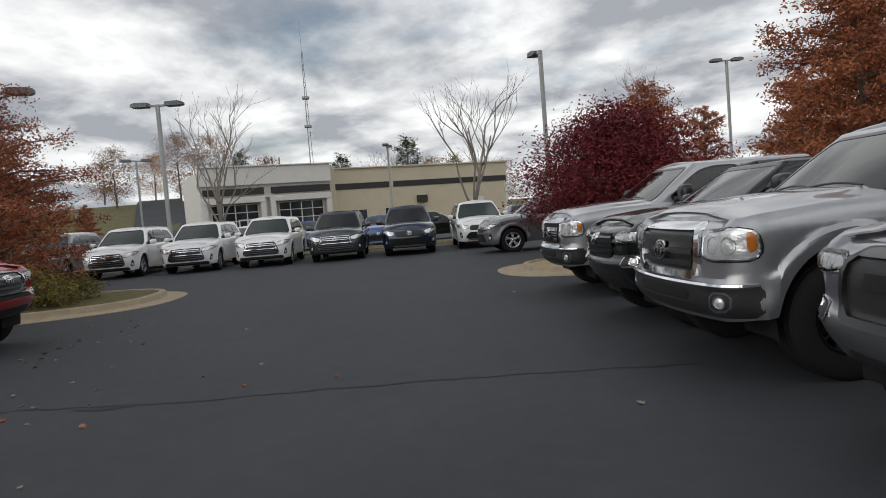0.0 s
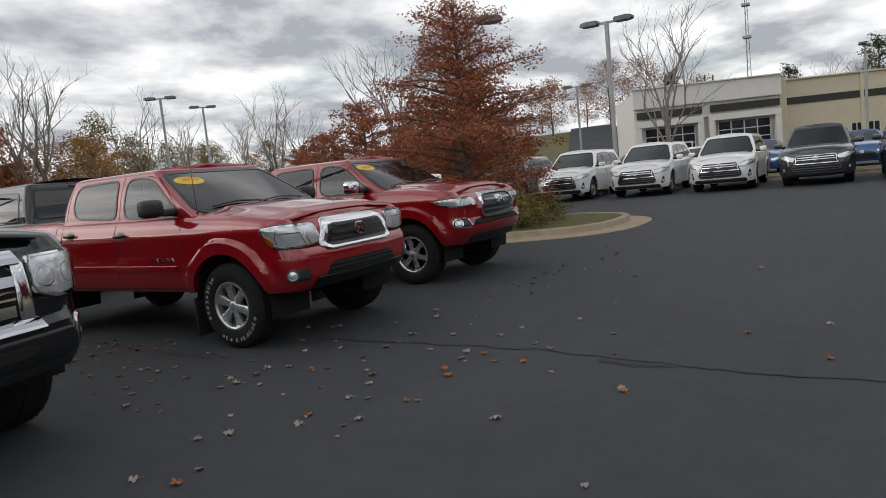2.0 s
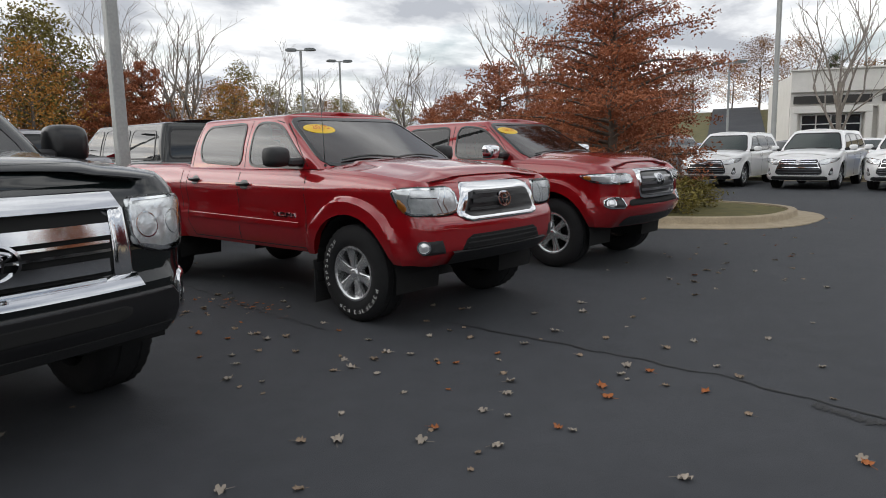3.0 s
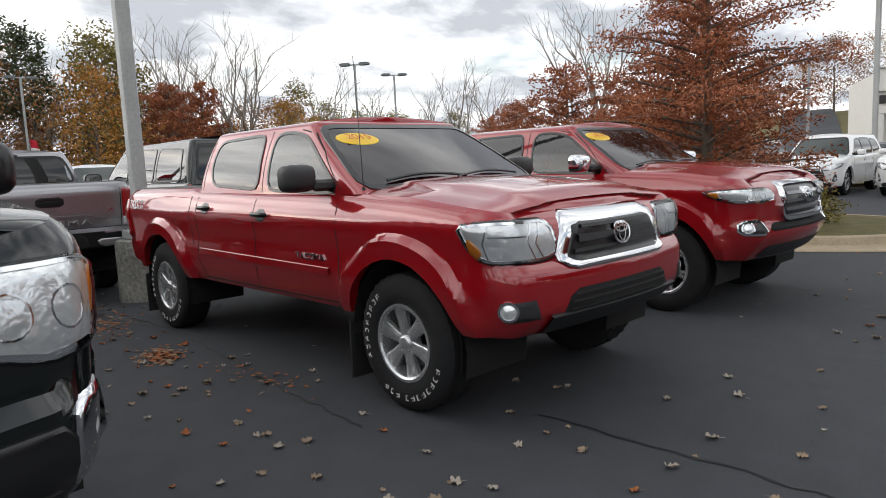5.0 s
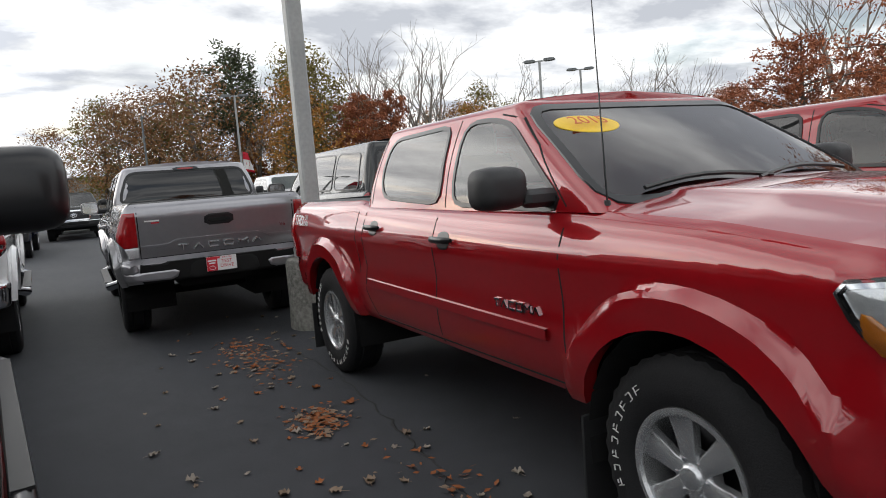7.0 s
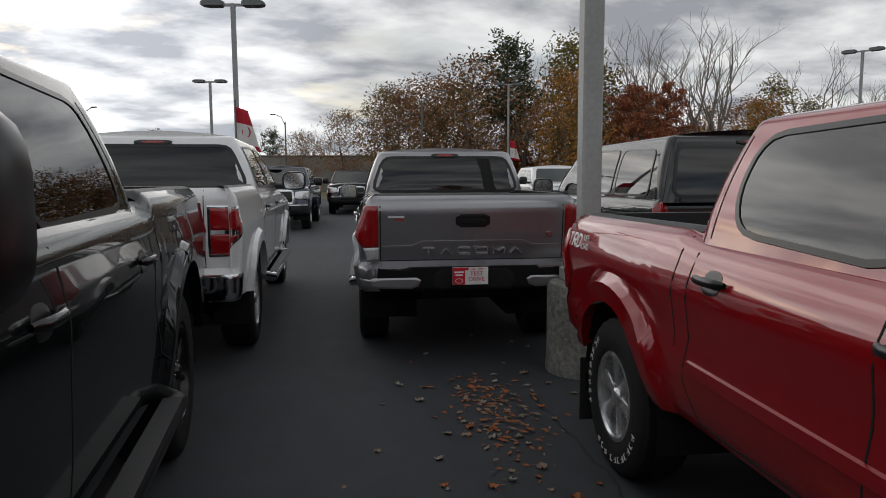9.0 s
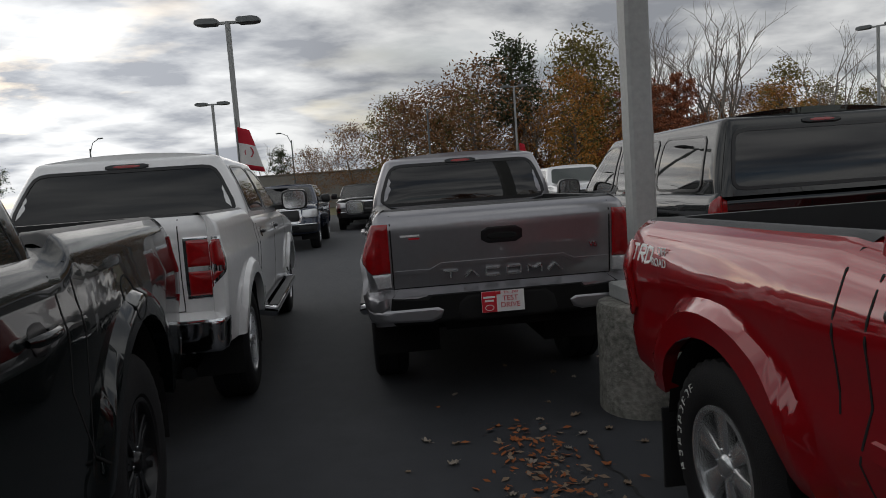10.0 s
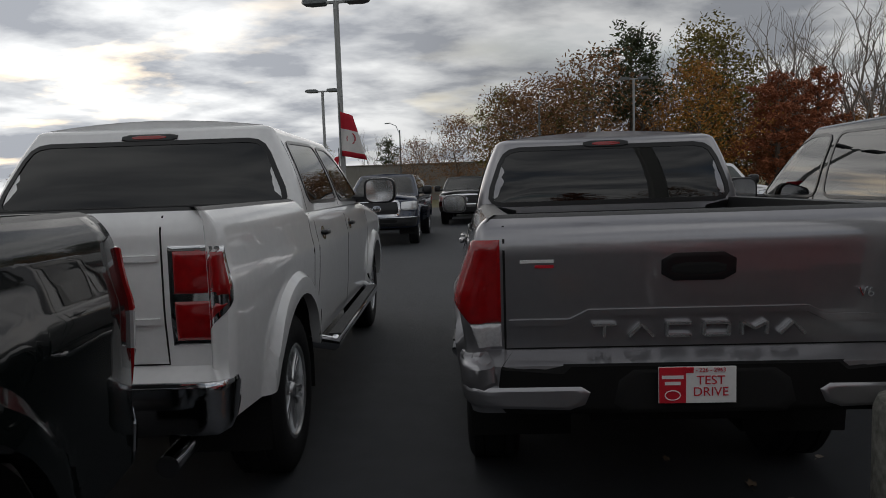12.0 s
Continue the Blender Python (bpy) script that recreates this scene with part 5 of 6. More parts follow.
# ---- lamp posts ----
def lamp_post(x, y, h, turn, base=0.0, size=0.15, heads=2, mat=STEEL, head=DARKSTEEL, label="square steel lamp post with two flat lamp heads", arm=0.55):
    root = new("lamp_post")
    b = Build()
    b.box((0, 0, base + (h - base) / 2), (size, size, h - base), mat, size * 0.12)
    if base:
        b.box((0, 0, base + 0.05), (size * 2.3, size * 2.3, 0.10), mat, 0.01)
    b.make("pole", root, 30)
    if base:
        c = Build()
        prof = [(0.0, 0.0), (0.31, 0.0), (0.305, 0.20), (0.30, base - 0.05), (0.285, base - 0.01), (0.26, base), (0.0, base)]
        rows = [[(r * (1 + 0.012 * math.sin(5 * a + z * 9)) * math.cos(a), r * (1 + 0.012 * math.sin(5 * a + z * 9)) * math.sin(a), z) for a in np.linspace(0, 2 * math.pi, 41)[:-1]] for r, z in prof]
        c.grid(rows, OLD_CONCRETE, close=True)
        c.make("concrete_base", root, 40)
    for k in range(heads):
        sg = 1 if k == 0 else -1
        a = Build()
        a.box((sg * arm * 0.35, 0, h - 0.05), (arm * 0.7, 0.07, 0.09), mat, 0.01)
        rows = []
        for t, w, z0, z1 in ((0.0, 0.12, -0.06, 0.05), (0.08, 0.22, -0.10, 0.08), (0.55, 0.24, -0.10, 0.09), (0.72, 0.18, -0.08, 0.06), (0.78, 0.10, -0.05, 0.02)):
            xx = sg * (arm * 0.55 + t)
            rows.append([(xx, -w, h + z0), (xx, w, h + z0), (xx, w * 0.9, h + z1), (xx, -w * 0.9, h + z1)])
        a.grid(rows, head, close=True)
        a.add(rows[0], [[0, 1, 2, 3]], head); a.add(rows[-1], [[0, 1, 2, 3]], head)
        a.make("lamp_head", root, 30)
    root.matrix_world = pose(x, y, 0, 0, 0, turn)
    return tagged(root, label, "lamp post", "lamp posts in the lot")


lamp_post(-5.02, 0.47, 9.5, 0, 0.68, 0.15, label="grey square lamp post on a stained round concrete base")
lamp_post(-3.6, 23.4, 6.75, 0)
lamp_post(-12.4, 44.1, 6.75, 20)
lamp_post(5.4, 48.5, 6.95, 80)
lamp_post(-36.3, 27.0, 8.6, 40)
lamp_post(-41.0, 34.5, 8.9, 60)
lamp_post(-24.4, -5.5, 7.4, 85)
lamp_post(-44.9, -10.7, 7.65, 85)
lamp_post(-55.0, 10.6, 9.1, 85)
lamp_post(12.2, 22.0, 7.6, 100, heads=1, label="square steel lamp post with one lamp head")
lamp_post(27.0, 36.0, 9.4, 0)
lamp_post(-5.0, 14.2, 5.75, 30, heads=1, label="square steel lamp post beside the red tree")


def street_lamp(x, y, h, turn):
    b = Build()
    b.tube([(0, 0, 0), (0, 0, h * 0.9)], [0.12, 0.07], DARKSTEEL, 8)
    b.tube([(0, 0, h * 0.85), (0.5, 0, h * 0.96), (1.4, 0, h)], 0.04, DARKSTEEL, 6)
    b.box((1.7, 0, h), (0.7, 0.22, 0.12), DARKSTEEL, 0.04)
    ob = b.make("street_lamp", None, 40)
    ob.matrix_world = pose(x, y, -0.06, 0, 0, turn)
    tagged(ob, "slender street lamp with a curved arm", "street lamp", "street lamps")


street_lamp(-58, 3.8, 9.0, 95)
street_lamp(-75, -30, 9.0, 60)
street_lamp(-80, -10, 9.0, 240)

FLAG_RED = material("flag_red", (0.50, 0.012, 0.03), 0.8, 0, 0.15, 5)
FLAG_WHITE = material("flag_white", (0.70, 0.68, 0.66), 0.8, 0, 0.1, 5)


def banner(x, y, z, turn, w, h):
    """A hanging cloth banner: red and white, with a plain ring on it."""
    b = Build()
    rows = []
    for i in range(9):
        rows.append([(w * j / 8 * (0.5 + 0.5 * i / 8), 0.09 * math.sin(j * 0.8 + i * 0.35), -h * i / 8 - 0.15 * j / 8) for j in range(9)])
    for part, mat in ((rows[0:4], FLAG_RED), (rows[3:8], FLAG_WHITE), (rows[7:], FLAG_RED)):
        b.grid(part, mat)
    c = [(0.42 * w + 0.16 * w * math.cos(t), -0.05, -h * 0.62 + 0.12 * h * math.sin(t)) for t in np.linspace(0, 2 * math.pi, 15)]
    b.tube(c, 0.02, FLAG_RED, 4)
    b.tube([(0, 0, 0.25), (0, 0, -h - 0.1)], 0.02, DARKSTEEL, 5)
    ob = b.make("banner", None, 60)
    ob.modifiers.new("cloth", "SOLIDIFY").thickness = 0.004
    ob.matrix_world = pose(x, y, z, 0, 0, turn)
    tagged(ob, "red and white cloth banner on a lamp post", "banner", "banners")


banner(-24.2, -5.5, 3.95, 95, 0.8, 1.4)
banner(-24.3, -5.6, 2.55, 255, 0.7, 1.0)
banner(-54.8, 10.7, 4.6, 95, 0.9, 1.6)


# ---- buildings ----
STUCCO_W = material("white_stucco", (0.72, 0.70, 0.66), 0.85, 0, 0.06, 1.2, 0.15, 50)
STUCCO_C = material("cream_stucco", (0.60, 0.53, 0.40), 0.85, 0, 0.07, 1.0, 0.15, 50)
BANDM = material("dark_band", (0.03, 0.028, 0.026), 0.6, 0, 0.1)
SHOPGLASS = material("shop_glass", (0.02, 0.025, 0.03), 0.05, 0, 0.3, 0.4)
ALU = material("white_aluminium", (0.62, 0.63, 0.63), 0.4, 0.1, 0.06)


def dealership():
    """A low showroom: a white front block with glazing, a longer cream block behind."""
    root = new("showroom")

    def part(name, boxes):
        b = Build()
        for c, s, m in boxes:
            b.box(c, s, m, 0.02)
        return b.make(name, root, 0)
    part("wall", [((6.2, 3.0, 5.55), (12.4, 0.3, 2.9), STUCCO_W), ((6.2, 9, 3.5), (12.4, 11.7, 6.6), STUCCO_W)])
    for x in (0.25, 5.6, 6.55, 12.1):
        part("column", [((x, 2.6, 2.1), (0.5, 0.5, 4.2), STUCCO_W)])
    part("fascia", [((6.2, 2.7, 6.2), (12.5, 0.5, 1.7), STUCCO_W), ((3.0, 2.55, 3.95), (5.6, 0.5, 0.55), STUCCO_W), ((9.5, 2.55, 3.95), (5.6, 0.5, 0.55), STUCCO_W)])
    part("roof_edge", [((6.2, 2.62, 7.1), (12.7, 0.7, 0.12), STUCCO_W)])
    part("band", [((3.0, 2.62, 4.75), (5.6, 0.2, 0.62), BANDM)])
    part("band", [((9.4, 2.62, 4.75), (5.8, 0.2, 0.62), BANDM)])
    for x0, x1 in ((0.9, 5.2), (7.2, 11.6)):
        w = part("window", [(((x0 + x1) / 2, 3.06, 1.85), (x1 - x0, 0.06, 3.5), SHOPGLASS)])
        n = 4
        for k in range(n + 1):
            b = Build(); b.box((x0 + (x1 - x0) * k / n, 3.0, 1.85), (0.09, 0.12, 3.5), ALU, 0.01); b.make("frame", w, 0)
        for z in (0.15, 1.2, 2.0, 2.8, 3.55):
            b = Build(); b.box(((x0 + x1) / 2, 2.99, z), (x1 - x0, 0.12, 0.08), ALU, 0.01); b.make("frame", w, 0)
    part("door", [((4.1, 2.95, 1.1), (1.7, 0.1, 2.1), ALU), ((3.7, 2.93, 1.15), (0.62, 0.1, 1.7), SHOPGLASS), ((4.5, 2.93, 1.15), (0.62, 0.1, 1.7), SHOPGLASS)])
    # cream block
    part("wall", [((23.4, 10.0, 3.3), (21.6, 12, 6.6), STUCCO_C)])
    part("pilaster", [((12.75, 3.5, 3.35), (0.55, 1.0, 6.9), STUCCO_C)])
    part("pilaster", [((19.6, 3.95, 3.3), (0.3, 0.2, 6.5), STUCCO_C)])
    part("roof_edge", [((23.4, 3.95, 6.62), (21.8, 0.35, 0.14), STUCCO_C)])
    part("band", [((16.2, 3.97, 4.75), (6.4, 0.14, 0.6), BANDM)])
    part("band", [((26.9, 3.97, 4.75), (14.2, 0.14, 0.6), BANDM)])
    for x, w in ((15.6, 2.0), (19.1, 0.9), (20.5, 1.0)):
        o = part("window", [((x, 4.02, 1.5), (w, 0.1, 1.5), SHOPGLASS)])
        for dx in (-w / 2, 0, w / 2):
            b = Build(); b.box((x + dx, 3.96, 1.5), (0.07, 0.1, 1.5), ALU, 0.01); b.make("frame", o, 0)
    part("wall_unit", [((23.0, 3.8, 3.0), (1.1, 0.5, 0.75), BANDM)])
    part("sign_board", [((30.0, 3.96, 2.4), (1.6, 0.08, 0.8), STUCCO_W)])
    part("downpipe", [((33.9, 3.95, 2.2), (0.25, 0.25, 4.4), STUCCO_W)])
    root.matrix_world = pose(-11.0, 55.2, 0, 0, 0, 24)
    tagged(root, "low white and cream showroom with dark bands and glazed entrances", "building")


dealership()


def long_wall(x, y, w, h, turn, mat, label):
    b = Build()
    b.box((0, 0, h / 2), (w, 0.4, h), mat, 0.03)
    root = new("warehouse")
    b.make("wall", root, 0)
    for k in range(int(w / 6)):
        c = Build(); c.box((-w / 2 + 3 + 6 * k, -0.24, h / 2), (0.3, 0.12, h - 0.1), mat, 0.02); c.make("pilaster", root, 0)
    c = Build(); c.box((0, 0, h + 0.06), (w + 0.2, 0.7, 0.12), mat, 0.02); c.make("roof_edge", root, 0)
    c = Build(); c.box((0, 5.2, h / 2), (w - 0.2, 10, h - 0.2), mat, 0.02); c.make("hall", root, 0)
    root.matrix_world = pose(x, y, -0.06, 0, 0, turn)
    tagged(root, label, "building")


BLOCK = material("grey_block", (0.25, 0.24, 0.22), 0.9, 0, 0.12, 1.5, 0.3, 20)
long_wall(-86, -8, 34, 4.4, 92, BLOCK, "long grey block warehouse behind the lot")
b = Build()
b.box((0, 0, 1.6), (9, 6, 3.2), material("brick_brown", (0.20, 0.13, 0.10), 0.9, 0, 0.2, 2), 0.03)
b.grid([[(-4.8, -3.4, 3.2), (0, -3.4, 5.0), (4.8, -3.4, 3.2)], [(-4.8, 3.4, 3.2), (0, 3.4, 5.0), (4.8, 3.4, 3.2)]], BANDM)
ob = b.make("house", None, 0)
ob.matrix_world = pose(-24, 118, rise(-24, 118), 0, 0, 20)
tagged(ob, "small brown house on the hill", "house")


def mast(x, y, h):
    b = Build()
    for k in range(3):
        a = 2 * math.pi * k / 3
        b.tube([(0.7 * math.cos(a), 0.7 * math.sin(a), 0), (0.2 * math.cos(a), 0.2 * math.sin(a), h)], 0.08, STEEL, 4)
    for k in range(30):
        z = h * k / 30
        r = 0.7 - 0.5 * z / h
        a = 2.1 * k
        b.tube([(r * math.cos(a), r * math.sin(a), z), (r * math.cos(a + 2.1), r * math.sin(a + 2.1), z + h / 30)], 0.05, STEEL, 4)
    for z in (h * 0.55, h * 0.72):
        b.box((0, 0, z), (1.9, 1.9, 0.7), STEEL, 0.1)
    b.tube([(0, 0, h), (0, 0, h + 8)], 0.06, STEEL, 4)
    ob = b.make("radio_mast", None, 0)
    ob.matrix_world = pose(x, y, 2.5, 0, 0, 0)
    tagged(ob, "tall lattice radio mast behind the buildings", "mast")


mast(-17.6, 185, 46)
b = Build()
for x in (-1.6, 0, 1.6):
    b.tube([(x, 0, 0), (x, 0, 14)], 0.16, BARK, 6)
b.tube([(-3, 0, 12), (3, 0, 12)], 0.14, BARK, 5)
ob = b.make("power_pole", None, 0)
ob.matrix_world = pose(-22, 150, 2.5)
tagged(ob, "wooden power line frame with a cross beam", "power pole")


# ---- trees ----
def leaf_mat(name, color, dark):
    m = material(name, color, 0.75, 0, 0.3, 0.9, dark=dark)
    return m


RUST = leaf_mat("rust_needles", (0.43, 0.145, 0.056), (0.19, 0.056, 0.024))
CRIMSON = leaf_mat("crimson_leaves", (0.20, 0.014, 0.022), (0.075, 0.005, 0.010))
ORANGE = leaf_mat("orange_leaves", (0.52, 0.23, 0.03), (0.24, 0.10, 0.018))
BROWN = leaf_mat("brown_leaves", (0.35, 0.175, 0.068), (0.15, 0.075, 0.03))
OLIVE = leaf_mat("olive_leaves", (0.27, 0.21, 0.04), (0.10, 0.09, 0.022))
PINE = leaf_mat("pine_needles", (0.08, 0.10, 0.035), (0.03, 0.04, 0.018))
SHRUB = leaf_mat("shrub_leaves", (0.085, 0.10, 0.030), (0.03, 0.04, 0.015))


def limbs(r, build, mat, start, way, length, radius, depth, ends, spread=0.55, n=5):
    """A branch that bends, tapers and forks."""
    p, d = Vector(start), Vector(way).normalized()
    path, radii = [p.copy()], [radius]
    for k in range(4):
        d = (d + Vector((r.uniform(-1, 1), r.uniform(-1, 1), r.uniform(-0.5, 0.9))) * 0.13).normalized()
        p = p + d * length / 4
        path.append(p.copy()); radii.append(radius * (1 - 0.42 * (k + 1) / 4))
    build.tube(path, radii, mat, max(3, n))
    ends += path[2:]
    if depth:
        for k in range(r.choice((2, 3, 3))):
            t = path[r.choice((2, 3, 4, 4))]
            side = Vector((r.uniform(-1, 1), r.uniform(-1, 1), r.uniform(-0.15, 0.7))).normalized()
            limbs(r, build, mat, t, d * (1 - spread) + side * spread, length * r.uniform(0.55, 0.8), radius * 0.52, depth - 1, ends, spread, n - 1)


def leaves(r, build, mat, centres, per, spread, size, droop=0.0):
    verts, faces = [], []
    for c in centres:
        for _ in range(per):
            q = Vector((r.gauss(0, 1), r.gauss(0, 1), r.gauss(0, 0.7))) * spread + Vector(c)
            a = Vector((r.uniform(-1, 1), r.uniform(-1, 1), r.uniform(-0.7, 0.7) - droop)).normalized() * size * r.uniform(0.6, 1.3)
            n = a.cross(Vector((r.uniform(-1, 1), r.uniform(-1, 1), r.uniform(-1, 1)))).normalized() * size * r.uniform(0.3, 0.5)
            o = len(verts)
            verts += [q - a, q + n, q + a, q - n]
            faces.append((o, o + 1, o + 2, o + 3))
    build.add(verts, faces, mat)


def tree(kind, seed, h, label, category="tree", group="", w=None, density=1.0, leaf_size=None):
    """kind: bare, cypress, round, tall or pine. Stands at the origin until it is placed."""
    r = random.Random(seed)
    root = new({"bare": "bare_tree", "cypress": "cypress_tree", "pine": "pine_tree"}.get(kind.split(":")[0], "broadleaf_tree"))
    shape, _, tint = kind.partition(":")
    mat = {"rust": RUST, "crimson": CRIMSON, "orange": ORANGE, "brown": BROWN, "olive": OLIVE, "pine": PINE, "": RUST, "dark": BROWN}[tint]
    wood, crown, ends = Build(), Build(), []
    if shape == "bare":
        limbs(r, wood, PALE_BARK if tint == "" else BARK, (0, 0, -0.1), (0, 0, 1), h * 0.42, h * 0.017, 0, ends, n=7)
        top = ends[-1]
        for k in range(7):
            a = 2.4 * k
            limbs(r, wood, PALE_BARK, ends[r.choice((0, 1, 2))], (math.cos(a) * 0.42, math.sin(a) * 0.42, 1), h * r.uniform(0.24, 0.34), h * 0.0075, 3, ends, 0.42, 5)
        wood.make("trunk", root, 60)
    elif shape == "cypress":
        w = w or h * 0.42
        wood.tube([(0, 0, -0.1), (0.03, 0.02, h * 0.4), (0, 0.03, h)], [h * 0.026, h * 0.016, 0.012], BARK, 8)
        centres = []
        n = int(76 * density)
        for k in range(n):
            t = (k + r.random()) / n
            z = h * (0.12 + 0.86 * t)
            reach = w * (1 - t) ** 0.44 * r.uniform(0.62, 1.1) * (0.75 + 0.25 * min(1, t * 6))
            a = 2.39996 * k + r.uniform(-0.4, 0.4)
            p0 = Vector((0, 0, z - 0.04 * h))
            p1 = Vector((math.cos(a) * reach, math.sin(a) * reach, z + reach * r.uniform(-0.02, 0.16)))
            wood.tube([p0, p0.lerp(p1, 0.5) + Vector((0, 0, 0.06 * reach)), p1], [0.010 * h * (1 - 0.6 * t), 0.006 * h * (1 - 0.6 * t), 0.003], BARK, 4)
            m = max(5, int(reach * 9))
            for j in range(m):
                u = 0.16 + 0.84 * (j + r.random()) / m
                side = Vector((-math.sin(a), math.cos(a), 0)) * r.gauss(0, 0.16 * reach * u + 0.05) + Vector((0, 0, r.gauss(0, 0.011 * h)))
                centres.append(p0.lerp(p1, u) + side + Vector((0, 0, 0.06 * reach * math.sin(3 * u) - 0.03)))
        leaves(r, crown, mat, centres, int(38 * density), 0.10 * h / 5, leaf_size or 0.045, 0.3)
        wood.make("trunk", root, 60)
    else:
        w = w or h * 0.35
        base = 0.18 if shape == "round" else 0.28
        limbs(r, wood, BARK, (0, 0, -0.1), (0, 0, 1), h * 0.6, h * 0.018, 0, ends, n=7)
        if shape == "pine":
            wood.tube([(0, 0, 0), (0, 0, h * 0.96)], [h * 0.016, h * 0.005], BARK, 6)
        centres = []
        clumps = int((60 if h < 6 else 40 if shape != "pine" else 30) * density)
        for k in range(clumps):
            t = (k + 0.5) / clumps
            z = h * ((base if shape != "pine" else 0.5) + (1 - (base if shape != "pine" else 0.5)) * t)
            bulge = math.sin(math.pi * min(1, max(0.04, (t * 0.86 + 0.12)))) ** 0.7
            a = 2.39996 * k
            reach = w * bulge * r.uniform(0.35, 1.05)
            c = Vector((math.cos(a) * reach, math.sin(a) * reach, z))
            wood.tube([(0, 0, z - 0.12 * h), c], [h * 0.005, 0.01], BARK, 3)
            for _ in range(5):
                centres.append(c + Vector((r.gauss(0, 1), r.gauss(0, 1), r.gauss(0, 0.7))) * w * 0.17)
        leaves(r, crown, mat, centres, max(3, int((19 if h > 6 else 24) * density)), w * 0.13, leaf_size or h * 0.0155)
        wood.make("trunk", root, 60)
    if crown.v:
        tagged(crown.make("foliage", root, 0), "", kind="stuff")
    tagged(root, label, category, group)
    return root


def put(ob, x, y, turn=0, k=1.0, z=0.0):
    ob.matrix_world = pose(x, y, z, 0, 0, turn) @ Matrix.Diagonal((k, k, k, 1))
    return ob


put(tree("cypress:rust", 11, 5.1, "rust-red bald cypress on the kerbed island", w=2.65, density=1.05, leaf_size=0.036), -2.5, 8.95)
put(tree("cypress:rust", 12, 3.9, "rust-red bald cypress behind the parked trucks", w=2.6, density=0.7), -8.0, 12.6)
low = put(tree("cypress:rust", 15, 4.6, "rust-red cypress in the row behind the trucks", w=2.9, density=0.75, leaf_size=0.05), -5.2, 14.2)
for x, y, k in ((-11.5, 14.8, 0.72), (-15.5, 18.0, 0.7), (-9.0, 17.5, 0.85)):
    copy_thing(low, pose(x, y, 0, 0, 0, 50 * x) @ Matrix.Diagonal((k, k, k, 1)))
put(tree("round:crimson", 13, 3.25, "dense crimson maple with spreading rounded crown", w=1.95, density=2.6, leaf_size=0.05), 11.3, 10.8)
big = put(tree("cypress:rust", 14, 7.6, "tall rust-orange cypress behind the silver trucks", w=3.8, density=0.85, leaf_size=0.065), 19.0, 12.6)
copy_thing(big, pose(23.5, 18.5, 0, 0, 0, 120))
copy_thing(big, pose(16.2, 21.5, 0, 0, 0, 200) @ Matrix.Diagonal((0.8, 0.8, 0.8, 1)))
bare_a = put(tree("bare", 21, 7.3, "leafless young tree with fine pale twigs", group="bare trees"), -1.5, 24.0)
bare_b = put(tree("bare", 22, 7.4, "leafless young tree with spreading twigs", group="bare trees"), 8.9, 24.0)
copy_thing(bare_a, pose(18.6, 27.5, 0, 0, 0, 80) @ Matrix.Diagonal((1.05, 1.05, 1.05, 1)))
copy_thing(bare_b, pose(-11.0, 17.5, 0, 0, 0, 40) @ Matrix.Diagonal((0.95, 0.95, 0.95, 1)))
copy_thing(bare_b, pose(-17.0, 20.0, 0, 0, 0, 190) @ Matrix.Diagonal((0.72, 0.72, 0.72, 1)))
shrub = put(tree("round:olive", 31, 0.55, "low ragged shrub on the planting bed", "shrub", "shrubs on the island", w=0.5, density=0.5, leaf_size=0.035), -0.9, 8.3, z=0.12)
for x, y, k in ((-1.6, 8.6, 1.3), (-2.3, 9.5, 1.1), (-3.2, 8.0, 1.0), (-4.3, 8.8, 1.4), (-1.0, 9.6, 0.9)):
    copy_thing(shrub, pose(x, y, 0.12, 0, 0, 77 * x) @ Matrix.Diagonal((k, k, k, 1)))

kinds = {
    "orange": tree("round:orange", 41, 9.0, "amber broadleaf tree in the wood edge", group="wood edge trees", w=3.4),
    "brown": tree("round:brown", 42, 11.0, "russet broadleaf tree in the wood edge", group="wood edge trees", w=4.4),
    "rust": tree("cypress:rust", 43, 9.5, "rust-red cypress in the wood edge", group="wood edge trees", w=4.0, density=0.45, leaf_size=0.13),
    "olive": tree("round:olive", 44, 12.0, "yellow-green broadleaf tree in the wood edge", group="wood edge trees", w=3.2),
    "pine": tree("pine:pine", 45, 15.0, "tall dark pine in the wood edge", group="wood edge trees", w=3.0),
    "bare": tree("bare:dark", 46, 14.0, "tall leafless tree in the wood edge", group="wood edge trees"),
    "bare2": tree("bare:dark", 47, 13.0, "tall leafless tree with steep limbs", group="wood edge trees"),
}
